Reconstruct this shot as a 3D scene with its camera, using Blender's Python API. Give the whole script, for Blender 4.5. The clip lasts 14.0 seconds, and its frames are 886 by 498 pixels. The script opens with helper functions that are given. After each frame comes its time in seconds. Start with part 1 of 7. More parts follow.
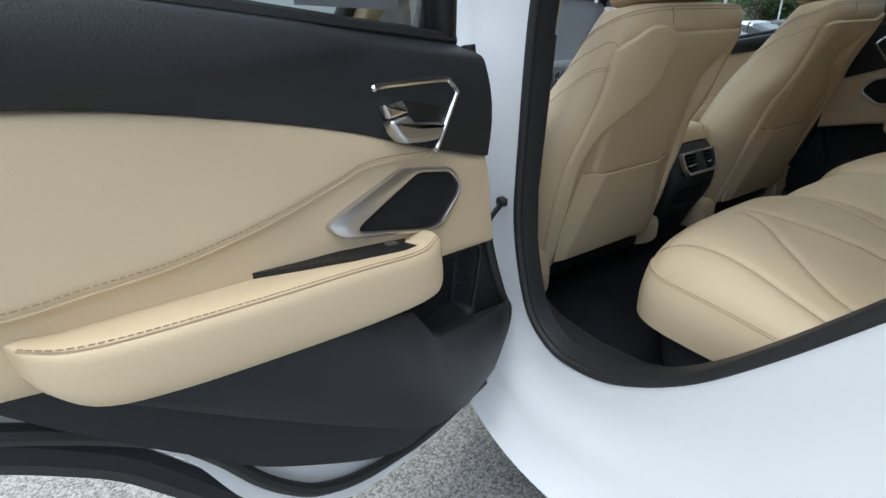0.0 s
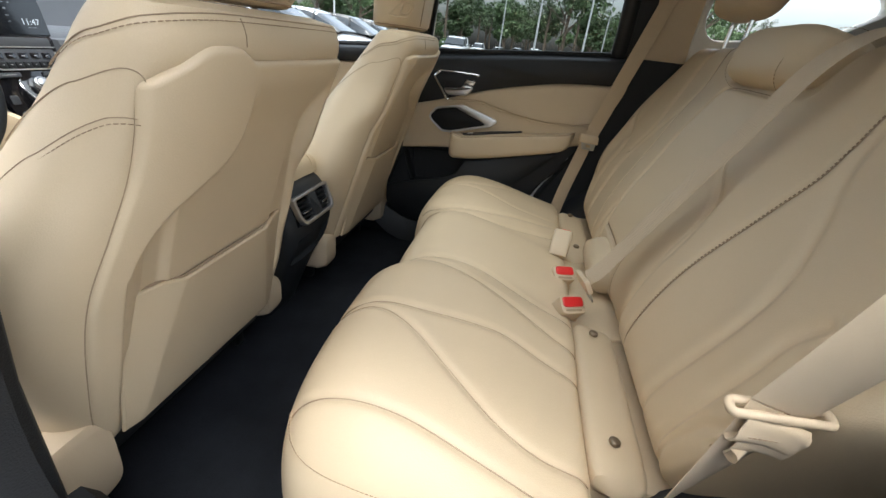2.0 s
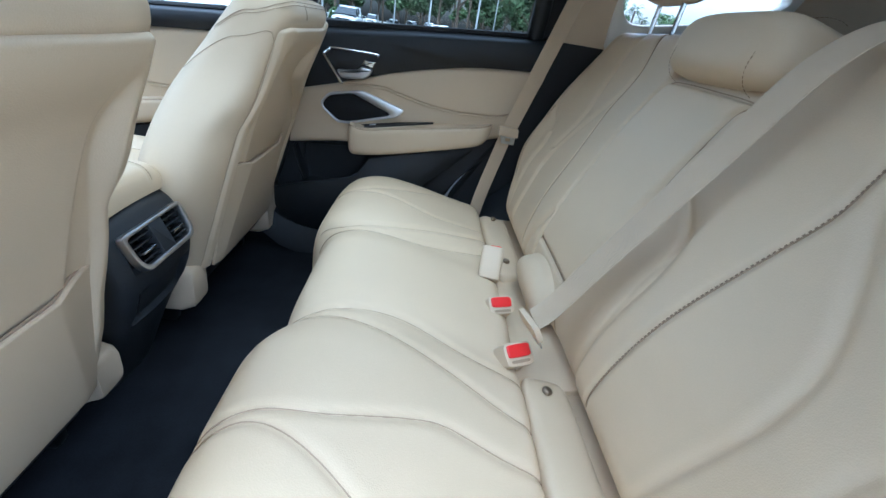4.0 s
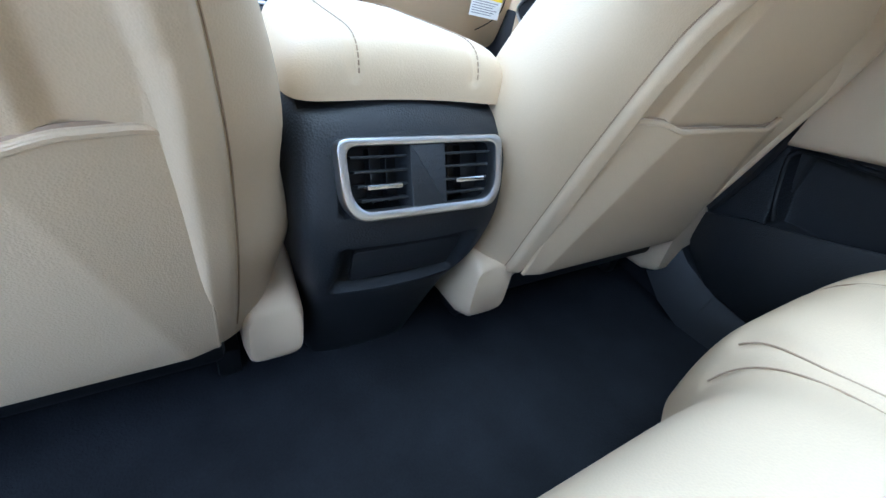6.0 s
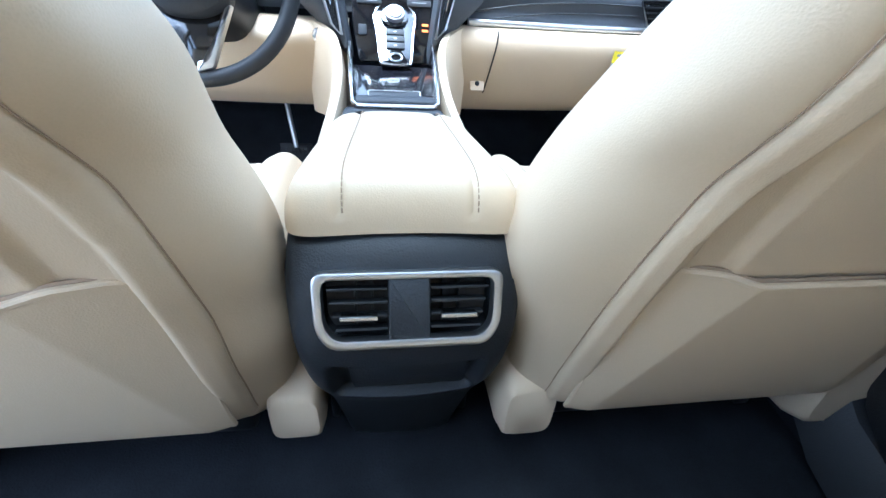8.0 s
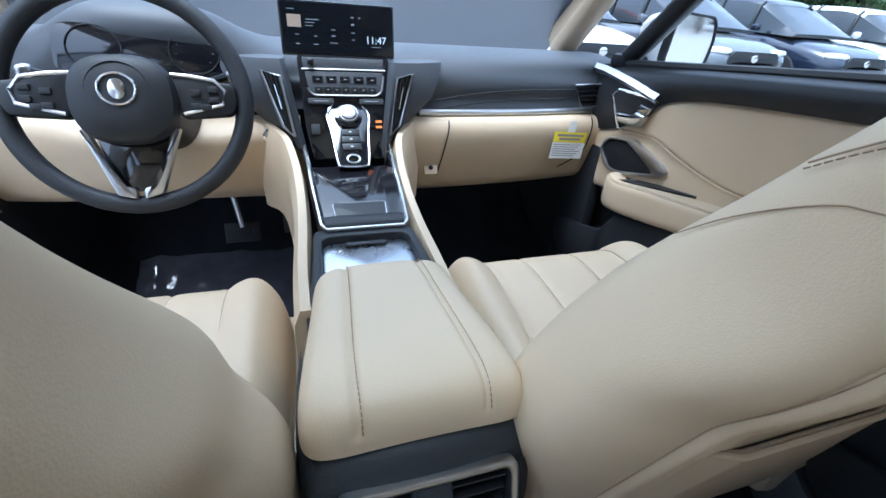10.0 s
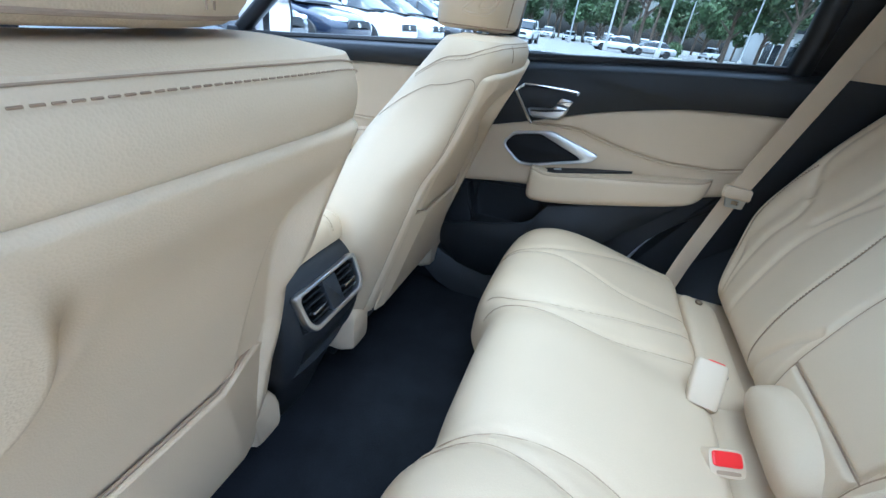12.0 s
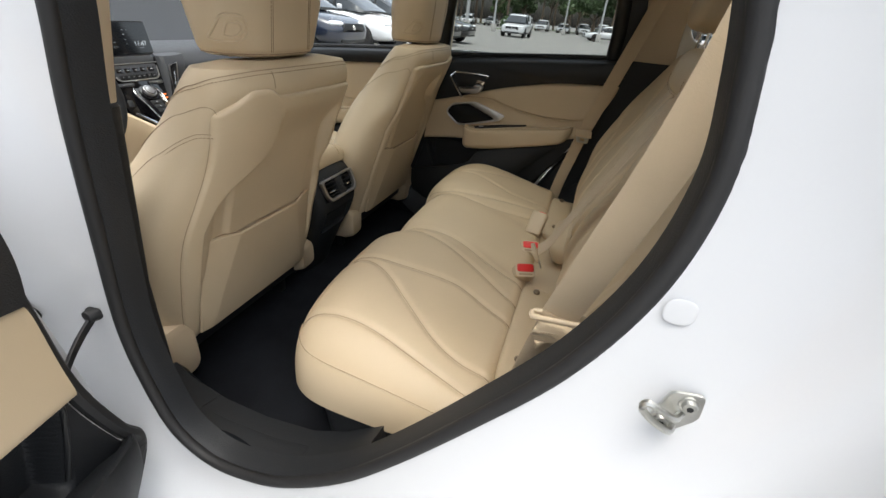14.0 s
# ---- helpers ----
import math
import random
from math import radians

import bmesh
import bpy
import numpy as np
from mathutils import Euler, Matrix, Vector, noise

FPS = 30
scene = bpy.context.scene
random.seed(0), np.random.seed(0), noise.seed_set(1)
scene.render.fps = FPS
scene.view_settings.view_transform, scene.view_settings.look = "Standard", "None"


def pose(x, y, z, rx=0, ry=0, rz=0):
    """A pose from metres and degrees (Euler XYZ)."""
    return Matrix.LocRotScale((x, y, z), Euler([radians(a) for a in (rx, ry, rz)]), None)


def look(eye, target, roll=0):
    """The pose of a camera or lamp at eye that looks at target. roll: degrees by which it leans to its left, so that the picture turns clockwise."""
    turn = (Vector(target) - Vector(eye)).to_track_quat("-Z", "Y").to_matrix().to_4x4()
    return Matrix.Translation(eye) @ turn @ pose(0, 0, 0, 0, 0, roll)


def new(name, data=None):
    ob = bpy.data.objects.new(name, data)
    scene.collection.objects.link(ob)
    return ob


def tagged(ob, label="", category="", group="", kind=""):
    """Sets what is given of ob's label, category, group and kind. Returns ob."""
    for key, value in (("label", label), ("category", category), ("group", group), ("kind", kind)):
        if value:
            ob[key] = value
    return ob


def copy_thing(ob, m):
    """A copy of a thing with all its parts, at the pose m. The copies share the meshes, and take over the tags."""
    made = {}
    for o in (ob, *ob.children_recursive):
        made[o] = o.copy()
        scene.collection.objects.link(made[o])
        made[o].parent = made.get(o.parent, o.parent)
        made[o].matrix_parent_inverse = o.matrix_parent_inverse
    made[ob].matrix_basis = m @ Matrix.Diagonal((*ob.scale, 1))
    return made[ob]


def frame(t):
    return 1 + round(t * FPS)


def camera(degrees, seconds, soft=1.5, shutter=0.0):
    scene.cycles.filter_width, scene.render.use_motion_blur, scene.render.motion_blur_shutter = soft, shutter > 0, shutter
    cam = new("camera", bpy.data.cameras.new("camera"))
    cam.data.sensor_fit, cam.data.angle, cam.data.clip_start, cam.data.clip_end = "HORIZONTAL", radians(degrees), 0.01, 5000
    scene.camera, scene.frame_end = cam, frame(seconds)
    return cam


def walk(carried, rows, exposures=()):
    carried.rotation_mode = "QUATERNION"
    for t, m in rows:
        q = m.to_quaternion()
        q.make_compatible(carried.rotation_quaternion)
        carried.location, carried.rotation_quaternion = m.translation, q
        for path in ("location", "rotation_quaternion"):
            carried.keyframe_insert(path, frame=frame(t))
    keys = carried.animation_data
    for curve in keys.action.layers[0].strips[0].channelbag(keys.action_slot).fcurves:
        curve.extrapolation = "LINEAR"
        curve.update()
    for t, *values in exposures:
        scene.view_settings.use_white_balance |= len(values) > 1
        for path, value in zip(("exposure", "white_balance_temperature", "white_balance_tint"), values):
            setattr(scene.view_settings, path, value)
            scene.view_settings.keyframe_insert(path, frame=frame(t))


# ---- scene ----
cam = camera(92.6, 14.0)
PATH = [
    (0, (-1.341, 0.155, 1.111), (-0.466, 1.772, 0.323), -4.6),
    (0.5, (-1.149, 0.244, 1.12), (0.095, 1.558, 0.267), 0.6),
    (1, (-1.025, 0.283, 1.165), (0.467, 1.266, 0.266), 4.3),
    (1.5, (-0.971, 0.35, 1.182), (0.696, 0.996, 0.284), 6.2),
    (2, (-0.945, 0.417, 1.185), (0.835, 0.686, 0.313), 7.0),
    (2.2, (-0.944, 0.427, 1.188), (0.857, 0.557, 0.324), 7.1),
    (4.3, (-0.645, 0.477, 1.187), (1.127, 0.303, 0.278), 9.6),
    (4.5, (-0.606, 0.502, 1.188), (1.155, 0.409, 0.246), 9.9),
    (5, (-0.509, 0.571, 1.129), (1.220, 0.797, 0.149), 10.9),
    (5.2, (-0.440, 0.577, 1.063), (1.207, 1.083, 0.046), 11.2),
    (5.5, (-0.335, 0.588, 0.984), (1.092, 1.481, -0.095), 12.1),
    (6, (-0.201, 0.592, 0.95), (0.809, 1.917, -0.156), 12.3),
    (6.5, (-0.085, 0.573, 0.961), (0.57, 2.096, -0.156), 10.0),
    (7, (-0.017, 0.565, 0.979), (0.412, 2.158, -0.152), 7.7),
    (7.5, (-0.011, 0.58, 0.992), (0.3, 2.205, -0.132), 5.8),
    (8, (-0.024, 0.604, 1.04), (0.26, 2.27, -0.03), 4.2),
    (8.2, (-0.031, 0.636, 1.091), (0.252, 2.32, 0.05), 3.6),
    (10.3, (-0.113, 0.7, 1.196), (0.619, 2.274, 0.203), 5.2),
    (10.5, (-0.145, 0.665, 1.195), (0.762, 2.121, 0.167), 7.4),
    (11, (-0.229, 0.596, 1.134), (1.149, 1.642, 0.13), 9.3),
    (11.5, (-0.392, 0.548, 1.153), (1.229, 1.216, 0.19), 8.6),
    (12, (-0.527, 0.565, 1.223), (1.16, 1.049, 0.264), 7.9),
    (12.5, (-0.644, 0.535, 1.245), (1.046, 0.912, 0.244), 5.5),
    (13, (-0.776, 0.478, 1.264), (0.933, 0.781, 0.271), 4.6),
    (13.5, (-1.033, 0.354, 1.278), (0.683, 0.691, 0.307), 5.3),
    (14, (-1.142, 0.195, 1.3), (0.536, 0.691, 0.33), 5.7),
]
EXPOSURES = [(0, 0.4, 5800, 2), (0.5, 0.5, 5800, 3), (1.0, 1.05, 5600, 4), (1.5, 1.3, 6100, 6), (2.2, 1.35, 6100, 6), (4.3, 1.85, 4600, 2), (5.5, 2.1, 4650, 3), (6.5, 2.65, 4550, 5), (7.5, 2.7, 4600, 4), (8.2, 2.3, 4650, 4), (9.1, 1.7, 4800, 4), (10.4, 1.25, 4900, 6), (11.0, 1.65, 4850, 6), (11.5, 1.85, 4750, 4), (12.0, 2.1, 4600, 3), (12.5, 2.15, 4650, 3), (13.2, 1.8, 4800, 3), (13.6, 1.4, 5500, 4), (14, 0.85, 6500, 7)]
walk(cam, [(t, look(eye, target, roll)) for t, eye, target, roll in PATH], EXPOSURES)

# ---- world, sun, exposure ----
SKY_STRENGTH, SUN_STRENGTH = 0.26, 0.12
world = bpy.data.worlds.new("sky")
scene.world = world
world.use_nodes = True
wn = world.node_tree
wn.nodes.clear()
sky = wn.nodes.new("ShaderNodeTexSky")
sky.sky_type = "NISHITA"
sky.sun_disc = False
sky.sun_elevation = radians(78)
sky.sun_rotation = radians(245)
sky.air_density, sky.dust_density, sky.ozone_density = 1.0, 7.0, 1.0
bg = wn.nodes.new("ShaderNodeBackground")
bg.inputs["Strength"].default_value = SKY_STRENGTH
wout = wn.nodes.new("ShaderNodeOutputWorld")
veil = wn.nodes.new("ShaderNodeHueSaturation")
veil.inputs["Saturation"].default_value = 0.45
wn.links.new(sky.outputs[0], veil.inputs["Color"])
wn.links.new(veil.outputs[0], bg.inputs[0])
wn.links.new(bg.outputs[0], wout.inputs[0])
sun = new("sun", bpy.data.lights.new("sun", "SUN"))
sun.data.energy, sun.data.angle, sun.data.color = SUN_STRENGTH, radians(50), (1.0, 0.96, 0.9)
sun.matrix_basis = look((0, 0, 20), (0 + 20 * math.cos(radians(78)) * 0.9, 0 + 20 * math.cos(radians(78)) * 0.42, 20 - 20 * math.sin(radians(78))))


# ---- materials ----
def material(name, color, rough=0.5, metal=0.0, grain=0.0, grain_size=0.002, vary=0.06, vary_size=0.15, coat=0.0, kind="noise", spec=0.5, per_object=0.0, emit=None, sheen=0.0):
    """A surface with tone that varies at two scales, and fine relief of a real size."""
    m = bpy.data.materials.new(name)
    m.use_nodes = True
    t = m.node_tree
    b = t.nodes["Principled BSDF"]
    b.inputs["Roughness"].default_value, b.inputs["Metallic"].default_value = rough, metal
    b.inputs["Coat Weight"].default_value = coat
    b.inputs["Coat Roughness"].default_value = 0.06
    b.inputs["Specular IOR Level"].default_value = spec
    b.inputs["Sheen Weight"].default_value = sheen
    co = t.nodes.new("ShaderNodeTexCoord")
    big = t.nodes.new("ShaderNodeTexNoise")
    big.inputs["Scale"].default_value, big.inputs["Detail"].default_value = 1 / vary_size, 4
    t.links.new(co.outputs["Object"], big.inputs["Vector"])
    small = t.nodes.new("ShaderNodeTexNoise" if kind != "voronoi" else "ShaderNodeTexVoronoi")
    small.inputs["Scale"].default_value = 1 / grain_size
    t.links.new(co.outputs["Object"], small.inputs["Vector"])
    add = t.nodes.new("ShaderNodeMath")
    add.operation = "MULTIPLY_ADD"
    add.inputs[1].default_value = 0.35
    t.links.new(small.outputs["Fac" if kind != "voronoi" else "Distance"], add.inputs[0])
    t.links.new(big.outputs["Fac"], add.inputs[2])
    ramp = t.nodes.new("ShaderNodeMapRange")
    ramp.inputs["From Min"].default_value, ramp.inputs["From Max"].default_value = 0.35, 1.0
    ramp.inputs["To Min"].default_value, ramp.inputs["To Max"].default_value = 1 - vary, 1 + vary
    t.links.new(add.outputs[0], ramp.inputs["Value"])
    tone = t.nodes.new("ShaderNodeVectorMath")
    tone.operation = "SCALE"
    tone.inputs[0].default_value = color
    t.links.new(ramp.outputs["Result"], tone.inputs["Scale"])
    last = tone.outputs["Vector"]
    if per_object:
        info = t.nodes.new("ShaderNodeObjectInfo")
        rr = t.nodes.new("ShaderNodeMapRange")
        rr.inputs["To Min"].default_value, rr.inputs["To Max"].default_value = 1 - per_object, 1 + per_object
        t.links.new(info.outputs["Random"], rr.inputs["Value"])
        sc = t.nodes.new("ShaderNodeVectorMath")
        sc.operation = "SCALE"
        t.links.new(last, sc.inputs[0])
        t.links.new(rr.outputs["Result"], sc.inputs["Scale"])
        last = sc.outputs["Vector"]
    t.links.new(last, b.inputs["Base Color"])
    r2 = t.nodes.new("ShaderNodeMapRange")
    r2.inputs["To Min"].default_value, r2.inputs["To Max"].default_value = max(0.02, rough - 0.06), min(1, rough + 0.06)
    t.links.new(big.outputs["Fac"], r2.inputs["Value"])
    t.links.new(r2.outputs["Result"], b.inputs["Roughness"])
    if grain:
        bump = t.nodes.new("ShaderNodeBump")
        bump.inputs["Strength"].default_value, bump.inputs["Distance"].default_value = grain, grain_size * 0.35
        t.links.new(small.outputs["Fac" if kind != "voronoi" else "Distance"], bump.inputs["Height"])
        t.links.new(bump.outputs["Normal"], b.inputs["Normal"])
    if emit:
        b.inputs["Emission Color"].default_value = (*emit[:3], 1)
        b.inputs["Emission Strength"].default_value = emit[3]
    return m


def weave(name, color, size):
    m = material(name, color, 0.75, vary=0.05, vary_size=0.05, sheen=0.2)
    t = m.node_tree
    b = t.nodes["Principled BSDF"]
    wv = t.nodes.new("ShaderNodeTexWave")
    wv.bands_direction = "DIAGONAL"
    wv.inputs["Scale"].default_value, wv.inputs["Distortion"].default_value = 1 / size, 0.4
    co = t.nodes.new("ShaderNodeTexCoord")
    t.links.new(co.outputs["Object"], wv.inputs["Vector"])
    bump = t.nodes.new("ShaderNodeBump")
    bump.inputs["Strength"].default_value, bump.inputs["Distance"].default_value = 0.5, 0.0006
    t.links.new(wv.outputs["Fac"], bump.inputs["Height"])
    t.links.new(bump.outputs["Normal"], b.inputs["Normal"])
    return m


def glass(name, tint=(0.93, 0.96, 0.95)):
    m = bpy.data.materials.new(name)
    m.use_nodes = True
    t = m.node_tree
    t.nodes.clear()
    out = t.nodes.new("ShaderNodeOutputMaterial")
    mix = t.nodes.new("ShaderNodeMixShader")
    clear = t.nodes.new("ShaderNodeBsdfTransparent")
    clear.inputs[0].default_value = (*tint, 1)
    gloss = t.nodes.new("ShaderNodeBsdfGlossy")
    gloss.inputs["Roughness"].default_value = 0.02
    fr = t.nodes.new("ShaderNodeFresnel")
    fr.inputs["IOR"].default_value = 1.35
    t.links.new(fr.outputs[0], mix.inputs[0])
    t.links.new(clear.outputs[0], mix.inputs[1])
    t.links.new(gloss.outputs[0], mix.inputs[2])
    t.links.new(mix.outputs[0], out.inputs[0])
    return m


LEATHER = material("tan_leather", (0.605, 0.485, 0.325), 0.46, grain=0.25, grain_size=0.0016, kind="voronoi", vary=0.035, vary_size=0.12, spec=0.4)
LEATHER_DOOR = material("tan_door_vinyl", (0.585, 0.465, 0.31), 0.5, grain=0.2, grain_size=0.0014, kind="voronoi", vary=0.03, vary_size=0.1, spec=0.4)
TAN_PLASTIC = material("tan_plastic", (0.575, 0.46, 0.315), 0.5, grain=0.15, grain_size=0.001, vary=0.03)
# Brown of the seams; also paints the shade in pocket and armrest gaps.
SEAM_AND_SHADE = material("tan_thread_and_gap_shade", (0.34, 0.25, 0.165), 0.8, vary=0.08, vary_size=0.01)
THREAD = material("brown_thread", (0.29, 0.205, 0.13), 0.8, vary=0.1, vary_size=0.01)
DARK_THREAD = material("dark_brown_thread", (0.26, 0.185, 0.12), 0.8, vary=0.1, vary_size=0.01)
BLACK_PLASTIC = material("black_grained_plastic", (0.018, 0.0197, 0.0225), 0.52, grain=0.4, grain_size=0.0022, kind="voronoi", vary=0.12, vary_size=0.2, spec=0.4)
BLACK_SMOOTH = material("black_smooth_plastic", (0.007, 0.0078, 0.009), 0.45, grain=0.1, grain_size=0.001, vary=0.1)
GLOSS_BLACK = material("piano_black", (0.008, 0.008, 0.01), 0.1, vary=0.05, coat=0.6)
CARPET = material("black_carpet", (0.0145, 0.016, 0.0195), 0.95, grain=1.0, grain_size=0.003, vary=0.35, vary_size=0.08, spec=0.06)
RUBBER = material("black_rubber", (0.017, 0.017, 0.018), 0.6, grain=0.2, grain_size=0.002, vary=0.1)
WHITE_PAINT = material("white_car_paint", (0.68, 0.695, 0.72), 0.22, vary=0.01, coat=0.8, vary_size=0.4)
CHROME = material("chrome", (0.75, 0.75, 0.76), 0.16, metal=1.0, vary=0.03)
SATIN = material("satin_silver", (0.62, 0.62, 0.63), 0.3, metal=1.0, grain=0.05, grain_size=0.0008, vary=0.04)
STEEL = material("zinc_plated_steel", (0.55, 0.55, 0.52), 0.35, metal=1.0, vary=0.1, vary_size=0.01)
SPEAKER = material("speaker_grille", (0.012, 0.012, 0.013), 0.75, grain=0.4, grain_size=0.0008, kind="voronoi", vary=0.1, spec=0.25)
HEADLINER = material("light_headliner_cloth", (0.70, 0.67, 0.61), 0.9, grain=0.4, grain_size=0.002, vary=0.04)
BELT = weave("tan_belt_webbing", (0.57, 0.45, 0.30), 0.0016)
RED = material("red_plastic", (0.72, 0.02, 0.02), 0.35, vary=0.05)
WHITE_PLASTIC = material("white_plastic", (0.75, 0.74, 0.72), 0.4, vary=0.03)
GLASS = glass("window_glass")
ROOF_GLASS = glass("tinted_roof_glass", (0.21, 0.22, 0.215))
TINTED = glass("tinted_door_glass", (0.44, 0.47, 0.46))
PRIVACY = glass("dark_privacy_glass", (0.16, 0.18, 0.18))


def aggregate(name):
    """Worn asphalt: pale and dark stones a centimetre across in grey binder."""
    m = material(name, (0.20, 0.197, 0.188), 0.9, vary=0.2, vary_size=0.7)
    t = m.node_tree
    b = t.nodes["Principled BSDF"]
    co = t.nodes.new("ShaderNodeTexCoord")
    cell = t.nodes.new("ShaderNodeTexVoronoi")
    cell.inputs["Scale"].default_value = 1 / 0.0055
    t.links.new(co.outputs["Object"], cell.inputs["Vector"])
    tone = t.nodes.new("ShaderNodeSeparateColor")
    t.links.new(cell.outputs["Color"], tone.inputs[0])
    ramp = t.nodes.new("ShaderNodeMapRange")
    ramp.inputs["To Min"].default_value, ramp.inputs["To Max"].default_value = 0.45, 1.6
    t.links.new(tone.outputs[0], ramp.inputs["Value"])
    old = b.inputs["Base Color"].links[0].from_socket
    mul = t.nodes.new("ShaderNodeVectorMath")
    mul.operation = "SCALE"
    t.links.new(old, mul.inputs[0])
    t.links.new(ramp.outputs["Result"], mul.inputs["Scale"])
    t.links.new(mul.outputs["Vector"], b.inputs["Base Color"])
    bump = t.nodes.new("ShaderNodeBump")
    bump.inputs["Strength"].default_value, bump.inputs["Distance"].default_value = 0.7, 0.0015
    bump.invert = True
    t.links.new(cell.outputs["Distance"], bump.inputs["Height"])
    t.links.new(bump.outputs["Normal"], b.inputs["Normal"])
    return m


# ---- builders ----
def thing(name, label, category, group="", at=(0, 0, 0), kind=""):
    ob = new(name)
    ob.empty_display_size = 0.05
    ob.location = at
    return tagged(ob, label, category, group, kind)


def link(name, me, mat, parent=None, label="", smooth=True):
    if mat:
        me.materials.append(mat)
    if smooth:
        me.shade_smooth()
        me.set_sharp_from_angle(angle=radians(40))
    ob = new(name, me)
    if parent:
        ob.parent = parent
        ob.matrix_parent_inverse = Matrix.Translation(-parent.location) if parent.parent is None and parent.type == "EMPTY" else Matrix.Identity(4)
    return tagged(ob, label)


def part(name, bm, mat, parent=None, label="", smooth=True):
    bmesh.ops.recalc_face_normals(bm, faces=bm.faces)
    me = bpy.data.meshes.new(name)
    bm.to_mesh(me)
    bm.free()
    return link(name, me, mat, parent, label, smooth)


def shape(name, verts, faces, mat, parent=None, label="", smooth=True):
    me = bpy.data.meshes.new(name)
    me.from_pydata([tuple(map(float, v)) for v in verts], [], faces)
    me.update()
    bm = bmesh.new()
    bm.from_mesh(me)
    bmesh.ops.recalc_face_normals(bm, faces=bm.faces)
    bm.to_mesh(me)
    bm.free()
    return link(name, me, mat, parent, label, smooth)


def grid_faces(na, nb, wrap=False):
    f = []
    for i in range(na - (0 if wrap else 1)):
        j2 = (i + 1) % na
        for j in range(nb - 1):
            f.append((i * nb + j, j2 * nb + j, j2 * nb + j + 1, i * nb + j + 1))
    return f


def loft(name, rings, mat, parent=None, label="", cap=True, wrap=True):
    """Rings of equally many points, one after another."""
    n, k = len(rings), len(rings[0])
    verts = [p for r in rings for p in r]
    faces = []
    for i in range(n - 1):
        for j in range(k if wrap else k - 1):
            j2 = (j + 1) % k
            faces.append((i * k + j, i * k + j2, (i + 1) * k + j2, (i + 1) * k + j))
    if cap and wrap:
        faces += [tuple(range(k - 1, -1, -1)), tuple(range((n - 1) * k, n * k))]
    return shape(name, verts, faces, mat, parent, label)


def spline(pts, n):
    """A smooth line of n points through pts (any number of coordinates)."""
    p = np.array(pts, float)
    p = np.vstack([2 * p[0] - p[1], p, 2 * p[-1] - p[-2]])
    out = []
    for s in np.linspace(0, len(pts) - 1, n):
        i = min(int(s), len(pts) - 2)
        t = s - i
        a, b, c, d = p[i:i + 4]
        out.append(0.5 * (2 * b + (c - a) * t + (2 * a - 5 * b + 4 * c - d) * t * t + (3 * b - a - 3 * c + d) * t ** 3))
    return np.array(out)


def closed_spline(pts, n):
    p = np.array(pts, float)
    k = len(p)
    out = []
    for s in np.linspace(0, k, n, endpoint=False):
        i = int(s)
        t = s - i
        a, b, c, d = (p[(i + o) % k] for o in (-1, 0, 1, 2))
        out.append(0.5 * (2 * b + (c - a) * t + (2 * a - 5 * b + 4 * c - d) * t * t + (3 * b - a - 3 * c + d) * t ** 3))
    return np.array(out)


def curve_value(xs, ys):
    """A function that runs smoothly through (xs, ys)."""
    xs, ys = np.array(xs, float), np.array(ys, float)
    fine = spline(np.column_stack([xs, ys]), 40 * len(xs))
    return lambda v: np.interp(v, fine[:, 0], fine[:, 1])


def tube(name, pts, r, mat, parent=None, label="", sides=8, closed=False, flat=1.0):
    pts = [Vector(p) for p in pts]
    n = len(pts)
    rings = []
    up = Vector((0.13, 0.21, 0.97))
    for i, p in enumerate(pts):
        d = (pts[(i + 1) % n if closed else min(i + 1, n - 1)] - pts[(i - 1) % n if closed else max(i - 1, 0)]).normalized()
        a = d.cross(up)
        if a.length < 0.05:
            a = d.cross(Vector((1, 0, 0)))
        a.normalize()
        b = a.cross(d)
        rad = r(i / max(1, n - 1)) if callable(r) else r
        rings.append([p + a * rad * math.cos(k * math.tau / sides) + b * rad * flat * math.sin(k * math.tau / sides) for k in range(sides)])
    if closed:
        rings.append(rings[0])
    return loft(name, rings, mat, parent, label, cap=not closed)


def box(name, size, at, mat, parent=None, bevel=0.004, label="", turn=(0, 0, 0), seg=2, taper=1.0):
    bm = bmesh.new()
    bmesh.ops.create_cube(bm, size=1)
    for v in bm.verts:
        v.co = Vector((v.co.x * size[0] * (taper if v.co.z > 0 else 1), v.co.y * size[1] * (taper if v.co.z > 0 else 1), v.co.z * size[2]))
    if bevel:
        bmesh.ops.bevel(bm, geom=bm.edges[:], offset=bevel, segments=seg, affect="EDGES", profile=0.5)
    bmesh.ops.transform(bm, matrix=pose(*at, *turn), verts=bm.verts)
    return part(name, bm, mat, parent, label)


